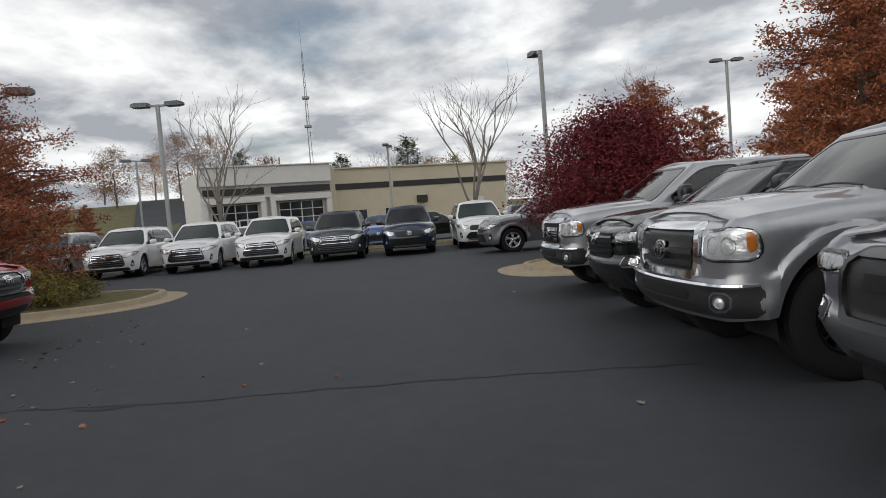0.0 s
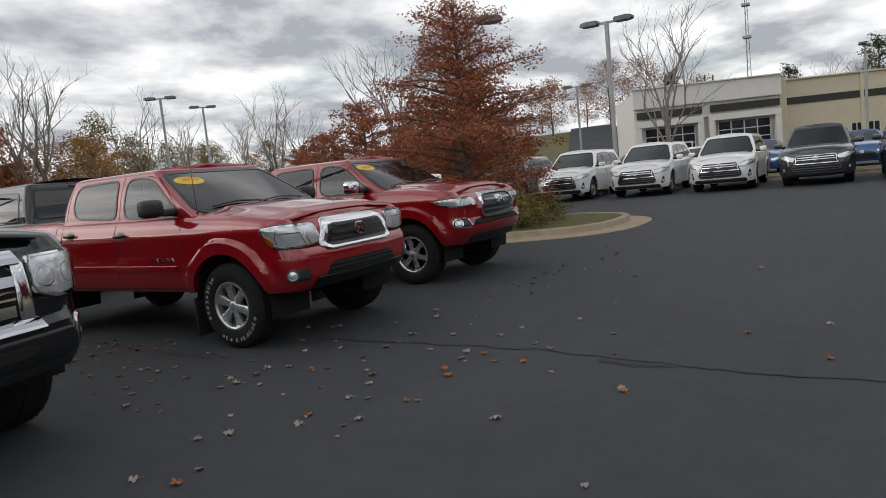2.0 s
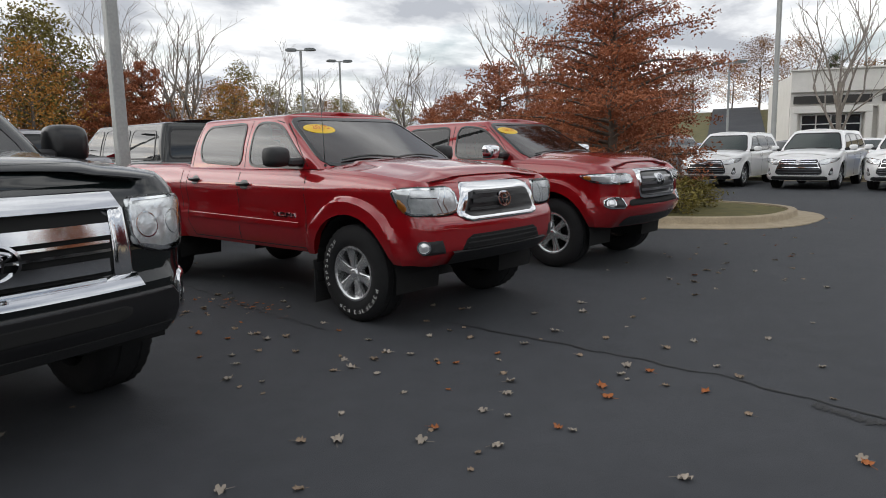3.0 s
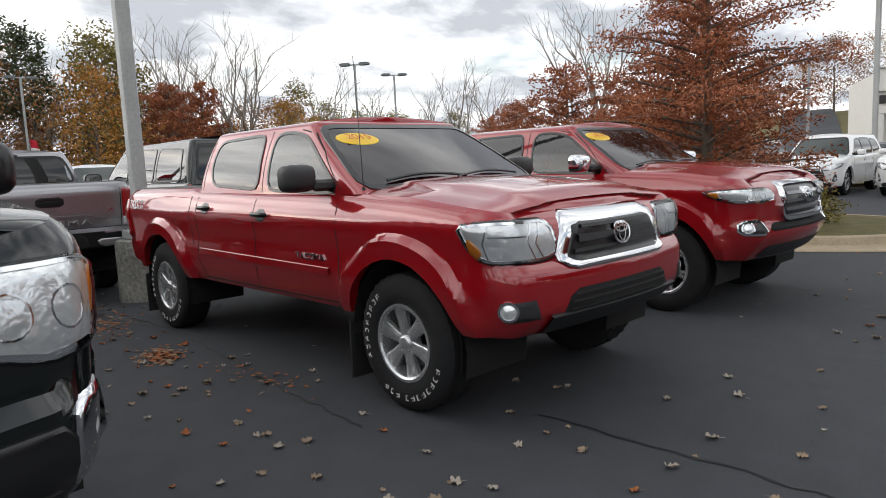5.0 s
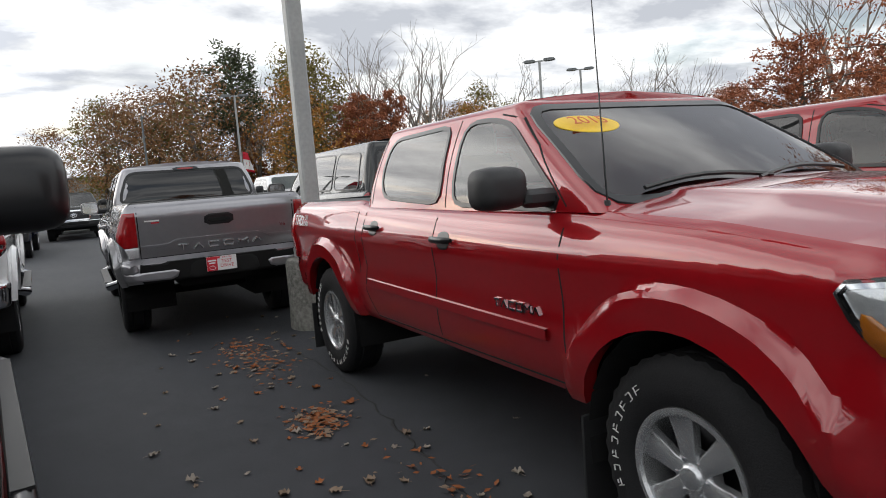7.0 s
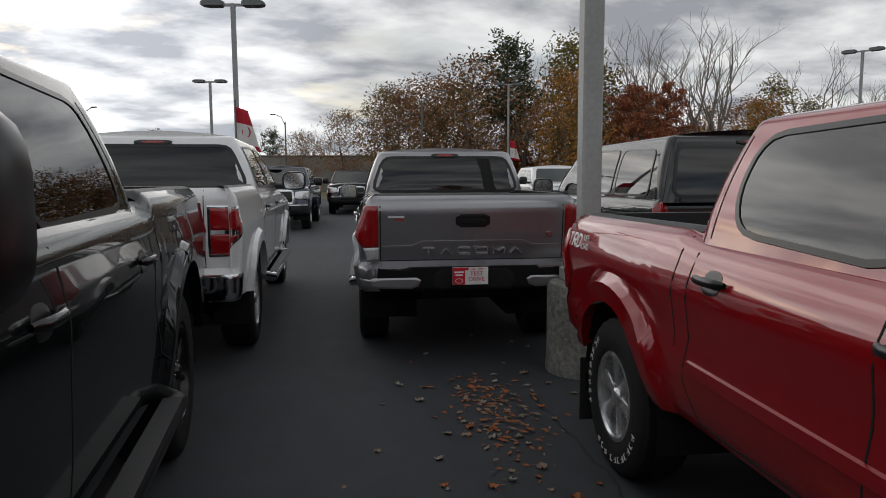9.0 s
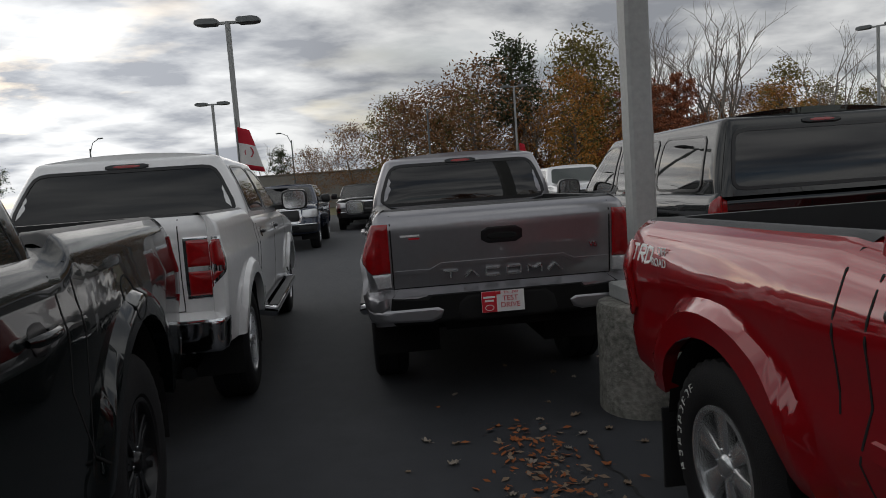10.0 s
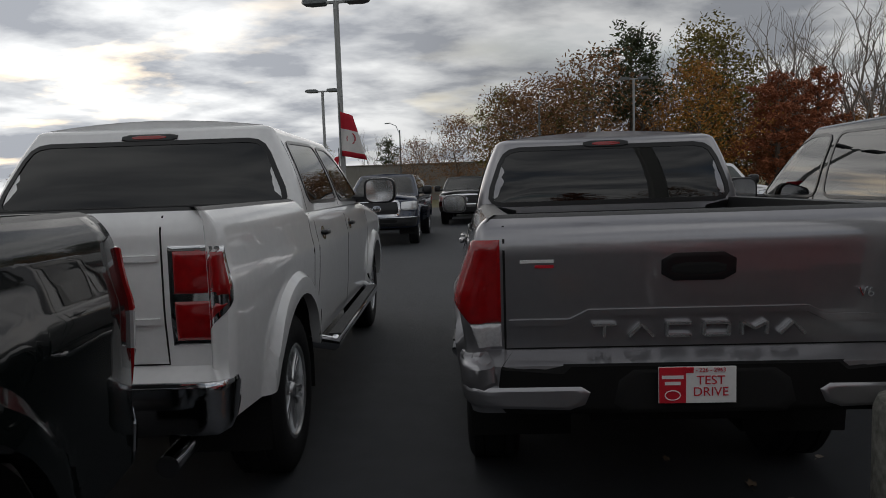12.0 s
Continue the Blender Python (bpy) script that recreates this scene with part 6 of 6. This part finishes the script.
wood_edge = (
    # x, y, kind, size
    (-62, 2, "brown", 0.80), (-66, 5, "brown", 1.0), (-60, 8.5, "brown", 1.1), (-62, 12, "pine", 0.98), (-64, 14, "bare2", 1.0), (-55, 15.5, "orange", 1.0), (-63, 18, "olive", 1.1), (-66, 21, "olive", 1.15),
    (-57, 22, "rust", 1.1), (-66, 25, "bare", 1.05), (-60, 26.5, "rust", 1.0), (-68, 29, "bare2", 1.15), (-62, 31, "bare", 1.1), (-64, 34, "bare2", 1.1), (-55, 33, "orange", 0.95), (-62, 38, "olive", 0.85),
    (-60, 42, "bare", 0.85), (-60, 47, "bare2", 0.8), (-50, 52, "bare", 0.8), (-58, 54, "bare2", 0.75), (-46, 60, "brown", 0.45), (-40, 64, "bare", 0.85), (-52, 44, "rust", 0.5), (-50, 47, "brown", 0.4),
    (-42, 52, "rust", 0.45), (-36, 58, "rust", 0.4), (-46, 40, "brown", 0.35), (-34, 66, "pine", 0.42), (-28, 70, "rust", 0.5), (-72, -3, "brown", 0.7), (-78, -8, "brown", 0.6), (-72, 8, "brown", 1.05),
    (-70, 15, "brown", 1.1), (-72, 22, "brown", 1.0), (-70, 28, "rust", 1.1), (-70, 36, "brown", 0.9), (-66, 44, "brown", 0.7), (-64, 52, "rust", 0.6),
    (-100, -14, "pine", 0.55), (-104, -18, "bare", 0.6), (-102, -24, "olive", 0.6), (-106, -10, "bare2", 0.65), (-108, -30, "pine", 0.5), (-100, -6, "bare", 0.6), (-98, -36, "brown", 0.6), (-90, -48, "pine", 0.6),
    (-84, -56, "brown", 0.6), (-100, -30, "pine", 0.55), (-78, -50, "pine", 0.5),
    (-44, 118, "brown", 0.9), (-40, 126, "orange", 0.9), (-34, 122, "brown", 1.0), (-30, 130, "brown", 1.0), (-24, 128, "pine", 0.6), (-20, 132, "brown", 0.9), (-62, 120, "orange", 0.7), (-70, 128, "brown", 0.7), (-52, 132, "brown", 0.8),
    (-12, 120, "brown", 0.75), (-4, 118, "pine", 0.7), (2, 122, "bare", 0.9), (8, 118, "pine", 0.85), (12, 114, "brown", 0.9), (16, 112, "olive", 0.85), (20, 116, "bare2", 0.9), (24, 112, "brown", 0.8), (5, 112, "bare2", 1.0), (30, 100, "brown", 0.6),
    (36, 90, "bare", 0.6), (40, 80, "rust", 0.7), (30, 46, "rust", 0.8), (34, 40, "orange", 0.7), (28, 30, "rust", 0.75), (36, 30, "bare", 0.8), (38, 22, "rust", 0.9), (32, 20, "bare2", 0.75), (34, 12, "brown", 0.8), (40, 6, "rust", 0.9), (22, 52, "brown", 0.4), (26, 54, "rust", 0.4),
    # unseen trees behind the camera, added to close the surroundings for reflections
    (36, -10, "brown", 0.9), (38, -24, "rust", 0.9), (30, -38, "brown", 0.9), (14, -46, "olive", 0.8), (0, -50, "brown", 0.9), (-16, -50, "rust", 0.9), (-32, -52, "olive", 0.8))
r = random.Random(9)
used = set()
belt = [(-67 + r.uniform(-4, 3), 1 + 2.6 * k, r.choice(("brown", "orange", "olive", "rust", "olive")), r.uniform(0.75, 1.05) * (1 - 0.011 * k)) for k in range(26)]
belt += [(-58 + 1.6 * k + r.uniform(-2, 2), 62 + 1.6 * k, r.choice(("brown", "rust", "bare")), r.uniform(0.4, 0.6)) for k in range(14)]
for x, y, kind, k in wood_edge + tuple(belt):
    if kind.startswith("bare") and x < -38:
        k *= 1.18
    m = pose(x, y, rise(x, y), 0, 0, r.uniform(0, 360)) @ Matrix.Diagonal((k, k, k * r.uniform(0.92, 1.1), 1))
    if kind in used:
        c = copy_thing(kinds[kind], Matrix.Identity(4))
        c.matrix_world = m
    else:
        used.add(kind)
        kinds[kind].matrix_world = m


# ---- parked vehicles ----
def parked(x, y, turn):
    return pose(x, y, 0, 0, 0, turn)


def plate(root, m, dealer=True):
    """A dealer's plate: white board, red end, words."""
    b = Build()
    b.box((0, 0, 0), (0.305, 0.152, 0.004), PLATE_WHITE, 0.001)
    ob = b.make("licence_plate", root, 0)
    ob.matrix_basis = m
    r = Build()
    r.box((-0.098, 0, 0.003), (0.106, 0.150, 0.003), PLATE_RED, 0.001)
    r.box((-0.045, 0.062, 0.0035), (0.06, 0.024, 0.003), PLATE_RED, 0.001)
    for yy, w in ((0.034, 0.085), (0.008, 0.062)):
        r.box((-0.098, yy, 0.0052), (w, 0.014, 0.001), PLATE_WHITE)
    for k in range(16):
        a, c = 2 * math.pi * k / 16, 2 * math.pi * (k + 1) / 16
        p, q = Vector((-0.098 + 0.03 * math.cos(a), -0.042 + 0.02 * math.sin(a), 0.0052)), Vector((-0.098 + 0.03 * math.cos(c), -0.042 + 0.02 * math.sin(c), 0.0052))
        r.tube([p, q], 0.0022, PLATE_WHITE, 4)
    r.make("plate_print", ob, 0)
    lettering("plate_words", "TEST", 0.052, PLATE_RED, pose(0.052, 0.018, 0.0035), ob)
    lettering("plate_words", "DRIVE", 0.052, PLATE_RED, pose(0.052, -0.030, 0.0035), ob)
    lettering("plate_words", "800 - 226 - 2963", 0.024, PLATE_RED, pose(0.03, 0.062, 0.0055), ob)


def year_sticker(root, cabin, y, z, words):
    """A yellow oval with the model year on the windscreen."""
    at = cabin.front()
    b = Build()
    o = [(y + 0.155 * math.cos(t), z + 0.042 * math.sin(t)) for t in np.linspace(0, 2 * math.pi, 25)[:-1]]
    patch(b, at, o, YELLOW, 0.006, 0.0, 0.002, 1, 0.03)
    ob = b.make("year_sticker", root)
    p, q = Vector(at(y, z - 0.02, 0.009)), Vector(at(y, z + 0.02, 0.009))
    upv = (q - p).normalized()
    side = Vector((0, 1, 0))
    nor = side.cross(upv)
    m = Matrix((side, upv, nor)).transposed().to_4x4()
    m.translation = Vector(at(y, z, 0.021))
    lettering("year", words, 0.10, ORANGE_INK, m, ob, 0.0005)


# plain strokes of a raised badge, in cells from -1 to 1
MARKS = (
    ((-1, 1, 1, 1), (0, 1, 0, -1)), ((-1, -1, 0, 1), (0, 1, 1, -1)), ((1, 1, -1, 1), (-1, 1, -1, -1), (-1, -1, 1, -1)),
    ((-1, 1, 1, 1), (1, 1, 1, -1), (1, -1, -1, -1), (-1, -1, -1, 1)), ((-1, -1, -1, 1), (-1, 1, 0, 0), (0, 0, 1, 1), (1, 1, 1, -1)), ((-1, -1, 0, 1), (0, 1, 1, -1)))
red, sh, cb = vehicle("pickup_truck", COMPACT, RED, parked(0.0, 0.885, 0), "glossy red crew-cab pickup truck with chrome grille frame and white-lettered tyres", "truck", "pickup trucks")
year_sticker(red, cb, -0.47, 1.535, "2015")
ant = Build()
p = Vector(sh.at(-1)(sh.s_x(-0.40), 1.185, 0.0))
ant.tube([(p.x, p.y + 0.05, p.z - 0.02), (p.x, p.y + 0.05, p.z + 0.05)], [0.022, 0.010], PLASTIC, 10)
ant.tube([(p.x, p.y + 0.05, p.z + 0.04), (p.x - 0.03, p.y + 0.05, p.z + 0.80)], [0.0035, 0.002], SATIN, 5)
ant.make("antenna", red)
side_r = sh.at(-1)
STICKER = (
    ((-1, 1, 1, 1), (0, 1, 0, -1)), ((-1, -1, -1, 1), (-1, 1, 1, 1), (1, 1, 1, 0), (1, 0, -1, 0), (-0.2, 0, 1, -1)),
    ((-1, -1, -1, 1), (-1, 1, 0.8, 0.8), (0.8, 0.8, 0.8, -0.8), (0.8, -0.8, -1, -1)))
for k, parts in enumerate(STICKER):
    deco = Build()
    for ax, az, bx, bz in parts:
        cx = -3.97 + 0.082 * k
        band(deco, side_r, [(sh.s_x(cx + ax * 0.030), 1.102 + az * 0.034), (sh.s_x(cx + bx * 0.030), 1.102 + bz * 0.034)], 0.014, PLATE_WHITE, 0.0025, False, 0.02, 0.002)
    deco.make("side_sticker", red, 0)
for words, z in (("OFF", 1.125), ("ROAD", 1.08)):
    q = side_r(sh.s_x(-3.68), z, 0.006)
    lettering("sticker_words", words, 0.05, PLATE_WHITE, pose(q[0], q[1], z, 90, 0, 0), red)
for sg in (1, -1):
    for k, parts in enumerate(MARKS):
        badge = Build()
        for ax, az, bx, bz in parts:
            cx = -0.99 + 0.056 * k if sg < 0 else -0.71 - 0.056 * k
            d = -sg * 0.020
            band(badge, sh.at(sg), [(sh.s_x(cx + ax * d), 0.812 + az * 0.016), (sh.s_x(cx + bx * d), 0.812 + bz * 0.016)], 0.009, CHROME, 0.010, False, 0.02)
        badge.make("side_badge", red, 0)

red2, sh, cb = vehicle("pickup_truck", NEWER, RED2, parked(-0.09, 3.88, 0), "deep red pickup truck with chrome mirrors and dark barred grille", "truck", "pickup trucks")
year_sticker(red2, cb, -0.50, 1.545, "2016")

tundra, sh, cb = vehicle("pickup_truck", LIFTED, BLACK, parked(0.02, -2.755, 6.0), "lifted black full-size pickup truck with chrome grille bars, black wheels", "truck", "pickup trucks")
for sg in (1, -1):
    fill = Build()
    band(fill, sh.at(sg), [(sh.s_x(-3.62) + 0.09 * math.cos(t), 1.12 + 0.09 * math.sin(t)) for t in np.linspace(0, 2 * math.pi, 21)[:-1]], 0.008, GAP, 0.002, True, 0.03)
    fill.make("fuel_door", tundra, 0)

silver, sh, cb = vehicle("pickup_truck", changed(NEWER, brake_lamp=(1.69, 0.14), mirror_mat=GUNMETAL, handle_mat=GUNMETAL, board=0.42, cabin=changed(COMPACT["cabin"], z1=1.70, roof=(-1.02, -2.50, 0.69), windows=[
                             ("side", [(-0.62, 1.24), (-1.43, 1.26), (-1.47, 1.65), (-1.24, 1.65), (-1.06, 1.60), (-0.87, 1.46)]), ("side", [(-1.58, 1.26), (-2.27, 1.30), (-2.34, 1.44), (-2.32, 1.64), (-1.64, 1.655)]),
                             ("front", [(0.775, 1.235), (0.65, 1.67)]), ("rear", [(0.74, 1.34), (0.625, 1.66)])]), wheel="dark", bed=0.9,
                         top=[(-4.5, 1.325), (-2.64, 1.325), (-2.58, 1.265), (-0.5, 1.225), (0.1, 1.19), (0.55, 1.14), (0.86, 1.09)]),
                         GUNMETAL, parked(-5.22 - 1.14 - 3.236, -0.365, 180), "metallic grey pickup truck with black step bumper and red tail lights", "truck", "pickup trucks")
back = sh.at(2)
q = back(-0.035, 0.715, 0.03)
plate(silver, pose(q[0] - 0.012, -q[1] - 0.0, 0.715, 90, 0, -90) @ Matrix.Diagonal((0.9, 0.88, 1, 1)))
for k, parts in enumerate(MARKS):
    raised = Build()
    for ax, az, bx, bz in parts:
        cx = 0.345 - 0.138 * k
        band(raised, back, [(cx - ax * 0.045, 0.895 + az * 0.024), (cx - bx * 0.045, 0.895 + bz * 0.024)], 0.013, ALLOY, 0.022, False, 0.05)
    raised.make("raised_mark", silver, 30)
mark = Build()
for z, w in ((1.165, 0.125), (1.145, 0.07)):
    band(mark, back, [(0.53, z), (0.53 + w, z)], 0.014, PLATE_WHITE if z > 1.15 else PLATE_RED, 0.003, False, 0.05)
mark.make("dealer_sticker", silver, 0)
q = back(-0.60, 1.02, 0.006)
lettering("engine_badge", "V6", 0.05, CHROME, pose(q[0] - 0.004, q[1], 1.02, 90, 0, -90), silver, 0.004)
fin = Build()
fin.grid([[(-2.16, 0.012, 1.755), (-2.28, 0.02, 1.755), (-2.28, -0.02, 1.755)], [(-2.25, 0.004, 1.82), (-2.29, 0.004, 1.825), (-2.29, -0.004, 1.825)]], SILVER, close=True)
fin.make("roof_fin", silver)

ford, sh, cb = vehicle("pickup_truck", BOXY, WHITE, parked(-9.83, -3.31, 182.8), "white full-size pickup truck with chrome rear bumper and running boards", "truck", "pickup trucks")
pipe = Build()
pipe.tube([(-4.2, -0.72, 0.46), (-4.72, -0.72, 0.44)], 0.045, CHROME, 14)
pipe.make("exhaust_pipe", ford)

vehicle("sport_utility_vehicle", BLACK_SUV, BLACK, parked(-5.75 - 3.97, 2.32, 180), "glossy black sport utility vehicle with dark rear glass", "car")

# the row across the lane
vehicle("pickup_truck", changed(FULL, tyre=0.44, wheel="black", tw=0.31, rim=0.25, lift=0.03), SILVER, parked(9.12, -0.02, 180), "silver full-size pickup truck with black grille and black off-road wheels", "truck", "pickup trucks")
b = Build()
b.box((0, 0, 0), (0.012, 0.20, 0.20), PLATE_RED, 0.003)
card = tagged(b.make("front_plate", bpy.data.objects["pickup_truck.004"]), "", "")
card.matrix_basis = pose(0.99, 0.02, 0.53)
vehicle("pickup_truck", changed(NEWER, fog_trim=CHROME, mirror_mat=BLACK, wheel="dark", front_parts=[
    ("panel:grille", [(0.42, 0.76), (0.46, 0.86), (0.44, 1.03)], GAP, 0.012), ("bar:grille_bars", [(0.90, 0.06, 0.46), (0.99, 0.03, 0.44), (0.82, 0.03, 0.44)], BLACK, 0.026),
    ("panel:lower_lip", [(0.66, 0.40), (0.60, 0.55)], PLASTIC, 0.012)]), BLACK, parked(9.10, 2.15, 180), "black mid-size pickup truck with dark grille", "truck", "pickup trucks")
vehicle("pickup_truck", changed(FULL, front_parts=LIFTED["front_parts"][:5] + FULL["front_parts"][3:]), SILVER, parked(9.25, 4.95, 180), "silver full-size pickup truck with chrome grille bars", "truck", "pickup trucks")
vehicle("pickup_truck", changed(NEWER, lift=0.03, wheel="black", front_parts=[
    ("panel:grille", [(0.44, 0.74), (0.50, 0.82), (0.46, 1.05)], PLASTIC, 0.012), ("ring:grille_frame", [(0.46, 0.73), (0.52, 0.82), (0.47, 1.06)], SATIN, 0.03, 0.05),
    ("bar:grille_bars", [(0.93, 0.10, 0.30)], SATIN, 0.026), ("panel:lower_lip", [(0.66, 0.46), (0.60, 0.55)], PLASTIC, 0.014)]), GREYP, parked(9.02, -2.75, 180), "grey pickup truck with broad black grille", "truck", "pickup trucks")

# sport utility vehicles in a row, facing the lane
group = "row of parked sport utility vehicles"
w1, _, _ = vehicle("sport_utility_vehicle", SUV, WHITE, parked(-4.0, 18.85, -90), "white sport utility vehicle with chrome-barred grille", "car", group)
for x in (-1.32, 1.20):
    copy_thing(w1, parked(x, 18.75 if x < 0 else 18.7, -90))
vehicle("sport_utility_vehicle", SUV, DARKGREY, parked(3.75, 18.55, -90), "dark grey sport utility vehicle with chrome-barred grille", "car", group)
vehicle("sport_utility_vehicle", SMALL_SUV, NAVY, parked(6.28, 18.6, -90), "dark blue compact sport utility vehicle with black grille", "car", group)
s6, _, _ = vehicle("sport_utility_vehicle", SMALL_SUV, WHITE, parked(8.95, 19.4, -90), "white compact sport utility vehicle with black grille", "car", group)
rogue, _, _ = vehicle("sport_utility_vehicle", SMALL_SUV, GREYP, parked(9.35, 15.85, 183), "grey compact sport utility vehicle beside the grass island", "car", group)
copy_thing(rogue, parked(-7.0, 19.6, -90))

# the lot behind, seen over the beds
far = changed(FULL, res=0.5, wres=0.3, plain=True)
t1, _, _ = vehicle("pickup_truck", changed(far, front_parts=FULL["front_parts"][:1] + FULL["front_parts"][2:]), NAVY, parked(-20.6, -3.75, 0), "dark blue full-size pickup truck with black mesh grille", "truck", "pickup trucks")
t2, _, _ = vehicle("pickup_truck", far, WHITE, parked(-20.5, 5.0, 0), "white full-size pickup truck facing the lane", "truck", "pickup trucks")
t3, _, _ = vehicle("pickup_truck", far, RED2, parked(-27.0, -4.6, 0), "red full-size pickup truck in the far row", "truck", "pickup trucks")
t4, _, _ = vehicle("pickup_truck", far, BLACK, parked(-29.5, -1.7, 0), "black full-size pickup truck in the far row", "truck", "pickup trucks")
copy_thing(t4, parked(-33.5, -4.7, 0))
copy_thing(t2, parked(-36, -1.6, 0))
copper, _, _ = vehicle("sport_utility_vehicle", SUV, COPPER, parked(-9.2, -6.2, 180), "copper-brown sport utility vehicle", "car", "")
sd, _, _ = vehicle("saloon_car", SEDAN, BLUE, parked(4.9, 27.5, -90), "blue saloon car in the second row", "car", "saloon cars in the second rows")
sg_, _, _ = vehicle("saloon_car", SEDAN, GREYP, parked(-9.5, 26, -90), "grey saloon car in the second row", "car", "saloon cars in the second rows")
sw, _, _ = vehicle("saloon_car", SEDAN, WHITE, parked(-12.2, 26, -90), "white saloon car in the second row", "car", "saloon cars in the second rows")
sb, _, _ = vehicle("saloon_car", SEDAN, BLACK, parked(9.2, 30, 0), "black saloon car in the second row", "car", "saloon cars in the second rows")
choices = (sd, sg_, sw, sb)
rng = random.Random(5)
for row_y, x0, x1 in ((27.3, -1.5, 14), (26, -22, -14), (34, -20, -6), (41, -26, -20)):
    x = x0
    while x < x1:
        if not (row_y == 27.3 and (3 < x < 7 or 7.5 < x < 11)):
            copy_thing(rng.choice(choices), parked(x, row_y + rng.uniform(-0.3, 0.3), -90 + rng.uniform(-2, 2)))
        x += 2.75


# ---- fallen leaves ----
FALLEN = (material("dry_leaf", (0.24, 0.175, 0.12), 0.9, 0, 0.3, 30, per_object=0.5), material("orange_leaf", (0.30, 0.10, 0.03), 0.9, 0, 0.3, 30, per_object=0.5), material("grey_leaf", (0.30, 0.26, 0.215), 0.9, 0, 0.25, 30, per_object=0.5))
r = random.Random(77)


def leaf_mesh(seed, mat):
    """A curled dry maple leaf with lobes and a stalk."""
    q = random.Random(seed)
    b = Build()
    n = 20
    rim, mid = [], []
    for k in range(n):
        a = 2 * math.pi * k / n
        lobe = 0.66 + 0.24 * abs(math.cos(2.5 * a)) ** 1.5 + q.uniform(-0.2, 0.14)
        rim.append((0.05 * lobe * math.cos(a), 0.045 * lobe * math.sin(a), 0.004 + 0.034 * q.random() * lobe))
        mid.append((0.022 * math.cos(a), 0.02 * math.sin(a), 0.006 + 0.006 * q.random()))
    b.grid([rim, mid], mat, close=True)
    b.add(mid, [list(range(n))], mat)
    b.tube([(-0.02, 0, 0.006), (-0.06, 0.005, 0.008), (-0.085, 0.0, 0.004)], 0.0016, mat, 3)
    ob = b.make("fallen_leaf", None, 60)
    me = ob.data
    bpy.data.objects.remove(ob)
    return me


leaf_meshes = [leaf_mesh(k, FALLEN[(0, 2, 1, 2, 0)[k]]) for k in range(5)]
spots = []
for cx, cy, sx, sy, n in ((0.3, -0.6, 1.3, 0.8, 50), (-1.6, -0.55, 1.1, 0.5, 42), (-3.9, -0.35, 0.7, 0.45, 46), (2.0, 1.0, 1.2, 1.2, 26), (1.3, 4.2, 0.8, 1.6, 32), (4.4, 1.2, 2.2, 2.6, 15), (1.4, -0.9, 0.8, 0.7, 26), (-6.0, 0.2, 0.5, 0.3, 8)):
    spots += [(r.gauss(cx, sx), r.gauss(cy, sy)) for _ in range(n)]
for x, y in spots:
    if x < -5.3 and abs(y) > 0.9:
        continue
    ob = new("fallen_leaf", r.choice(leaf_meshes))
    k = r.uniform(0.35, 0.8)
    ob.matrix_world = pose(x, y, 0.001, r.uniform(-8, 8), r.uniform(-8, 8), r.uniform(0, 360)) @ Matrix.Diagonal((k, k, k, 1))
    tagged(ob, "curled dry leaf lying on the asphalt", "leaf", "fallen leaves on the asphalt")


def litter(x, y, rx, ry, n, seed):
    """A drift of brown needles and broken leaves."""
    q = random.Random(seed)
    b = Build()
    for _ in range(n):
        px, py = x + q.gauss(0, rx), y + q.gauss(0, ry)
        a = q.uniform(0, 6.28)
        s = q.uniform(0.012, 0.035)
        c, d = math.cos(a) * s, math.sin(a) * s
        z = 0.003 + abs(q.gauss(0, 0.008))
        b.add([(px - c, py - d, z), (px + d * 0.4, py - c * 0.4, z + 0.006), (px + c, py + d, z + q.uniform(0, 0.01)), (px - d * 0.4, py + c * 0.4, z)], [(0, 1, 2, 3)], q.choice((FALLEN[1], FALLEN[1], FALLEN[0])))
    tagged(b.make("leaf_litter", None, 0), "drift of rust-brown needles and leaf scraps", "leaf litter", kind="stuff")


litter(-2.35, -0.45, 0.13, 0.08, 280, 1)
litter(-3.95, -0.35, 0.30, 0.14, 150, 2)
litter(-4.5, -0.45, 0.22, 0.14, 100, 3)
litter(-1.2, -0.25, 0.30, 0.10, 50, 4)
litter(-0.7, 9.2, 0.9, 0.8, 500, 5)
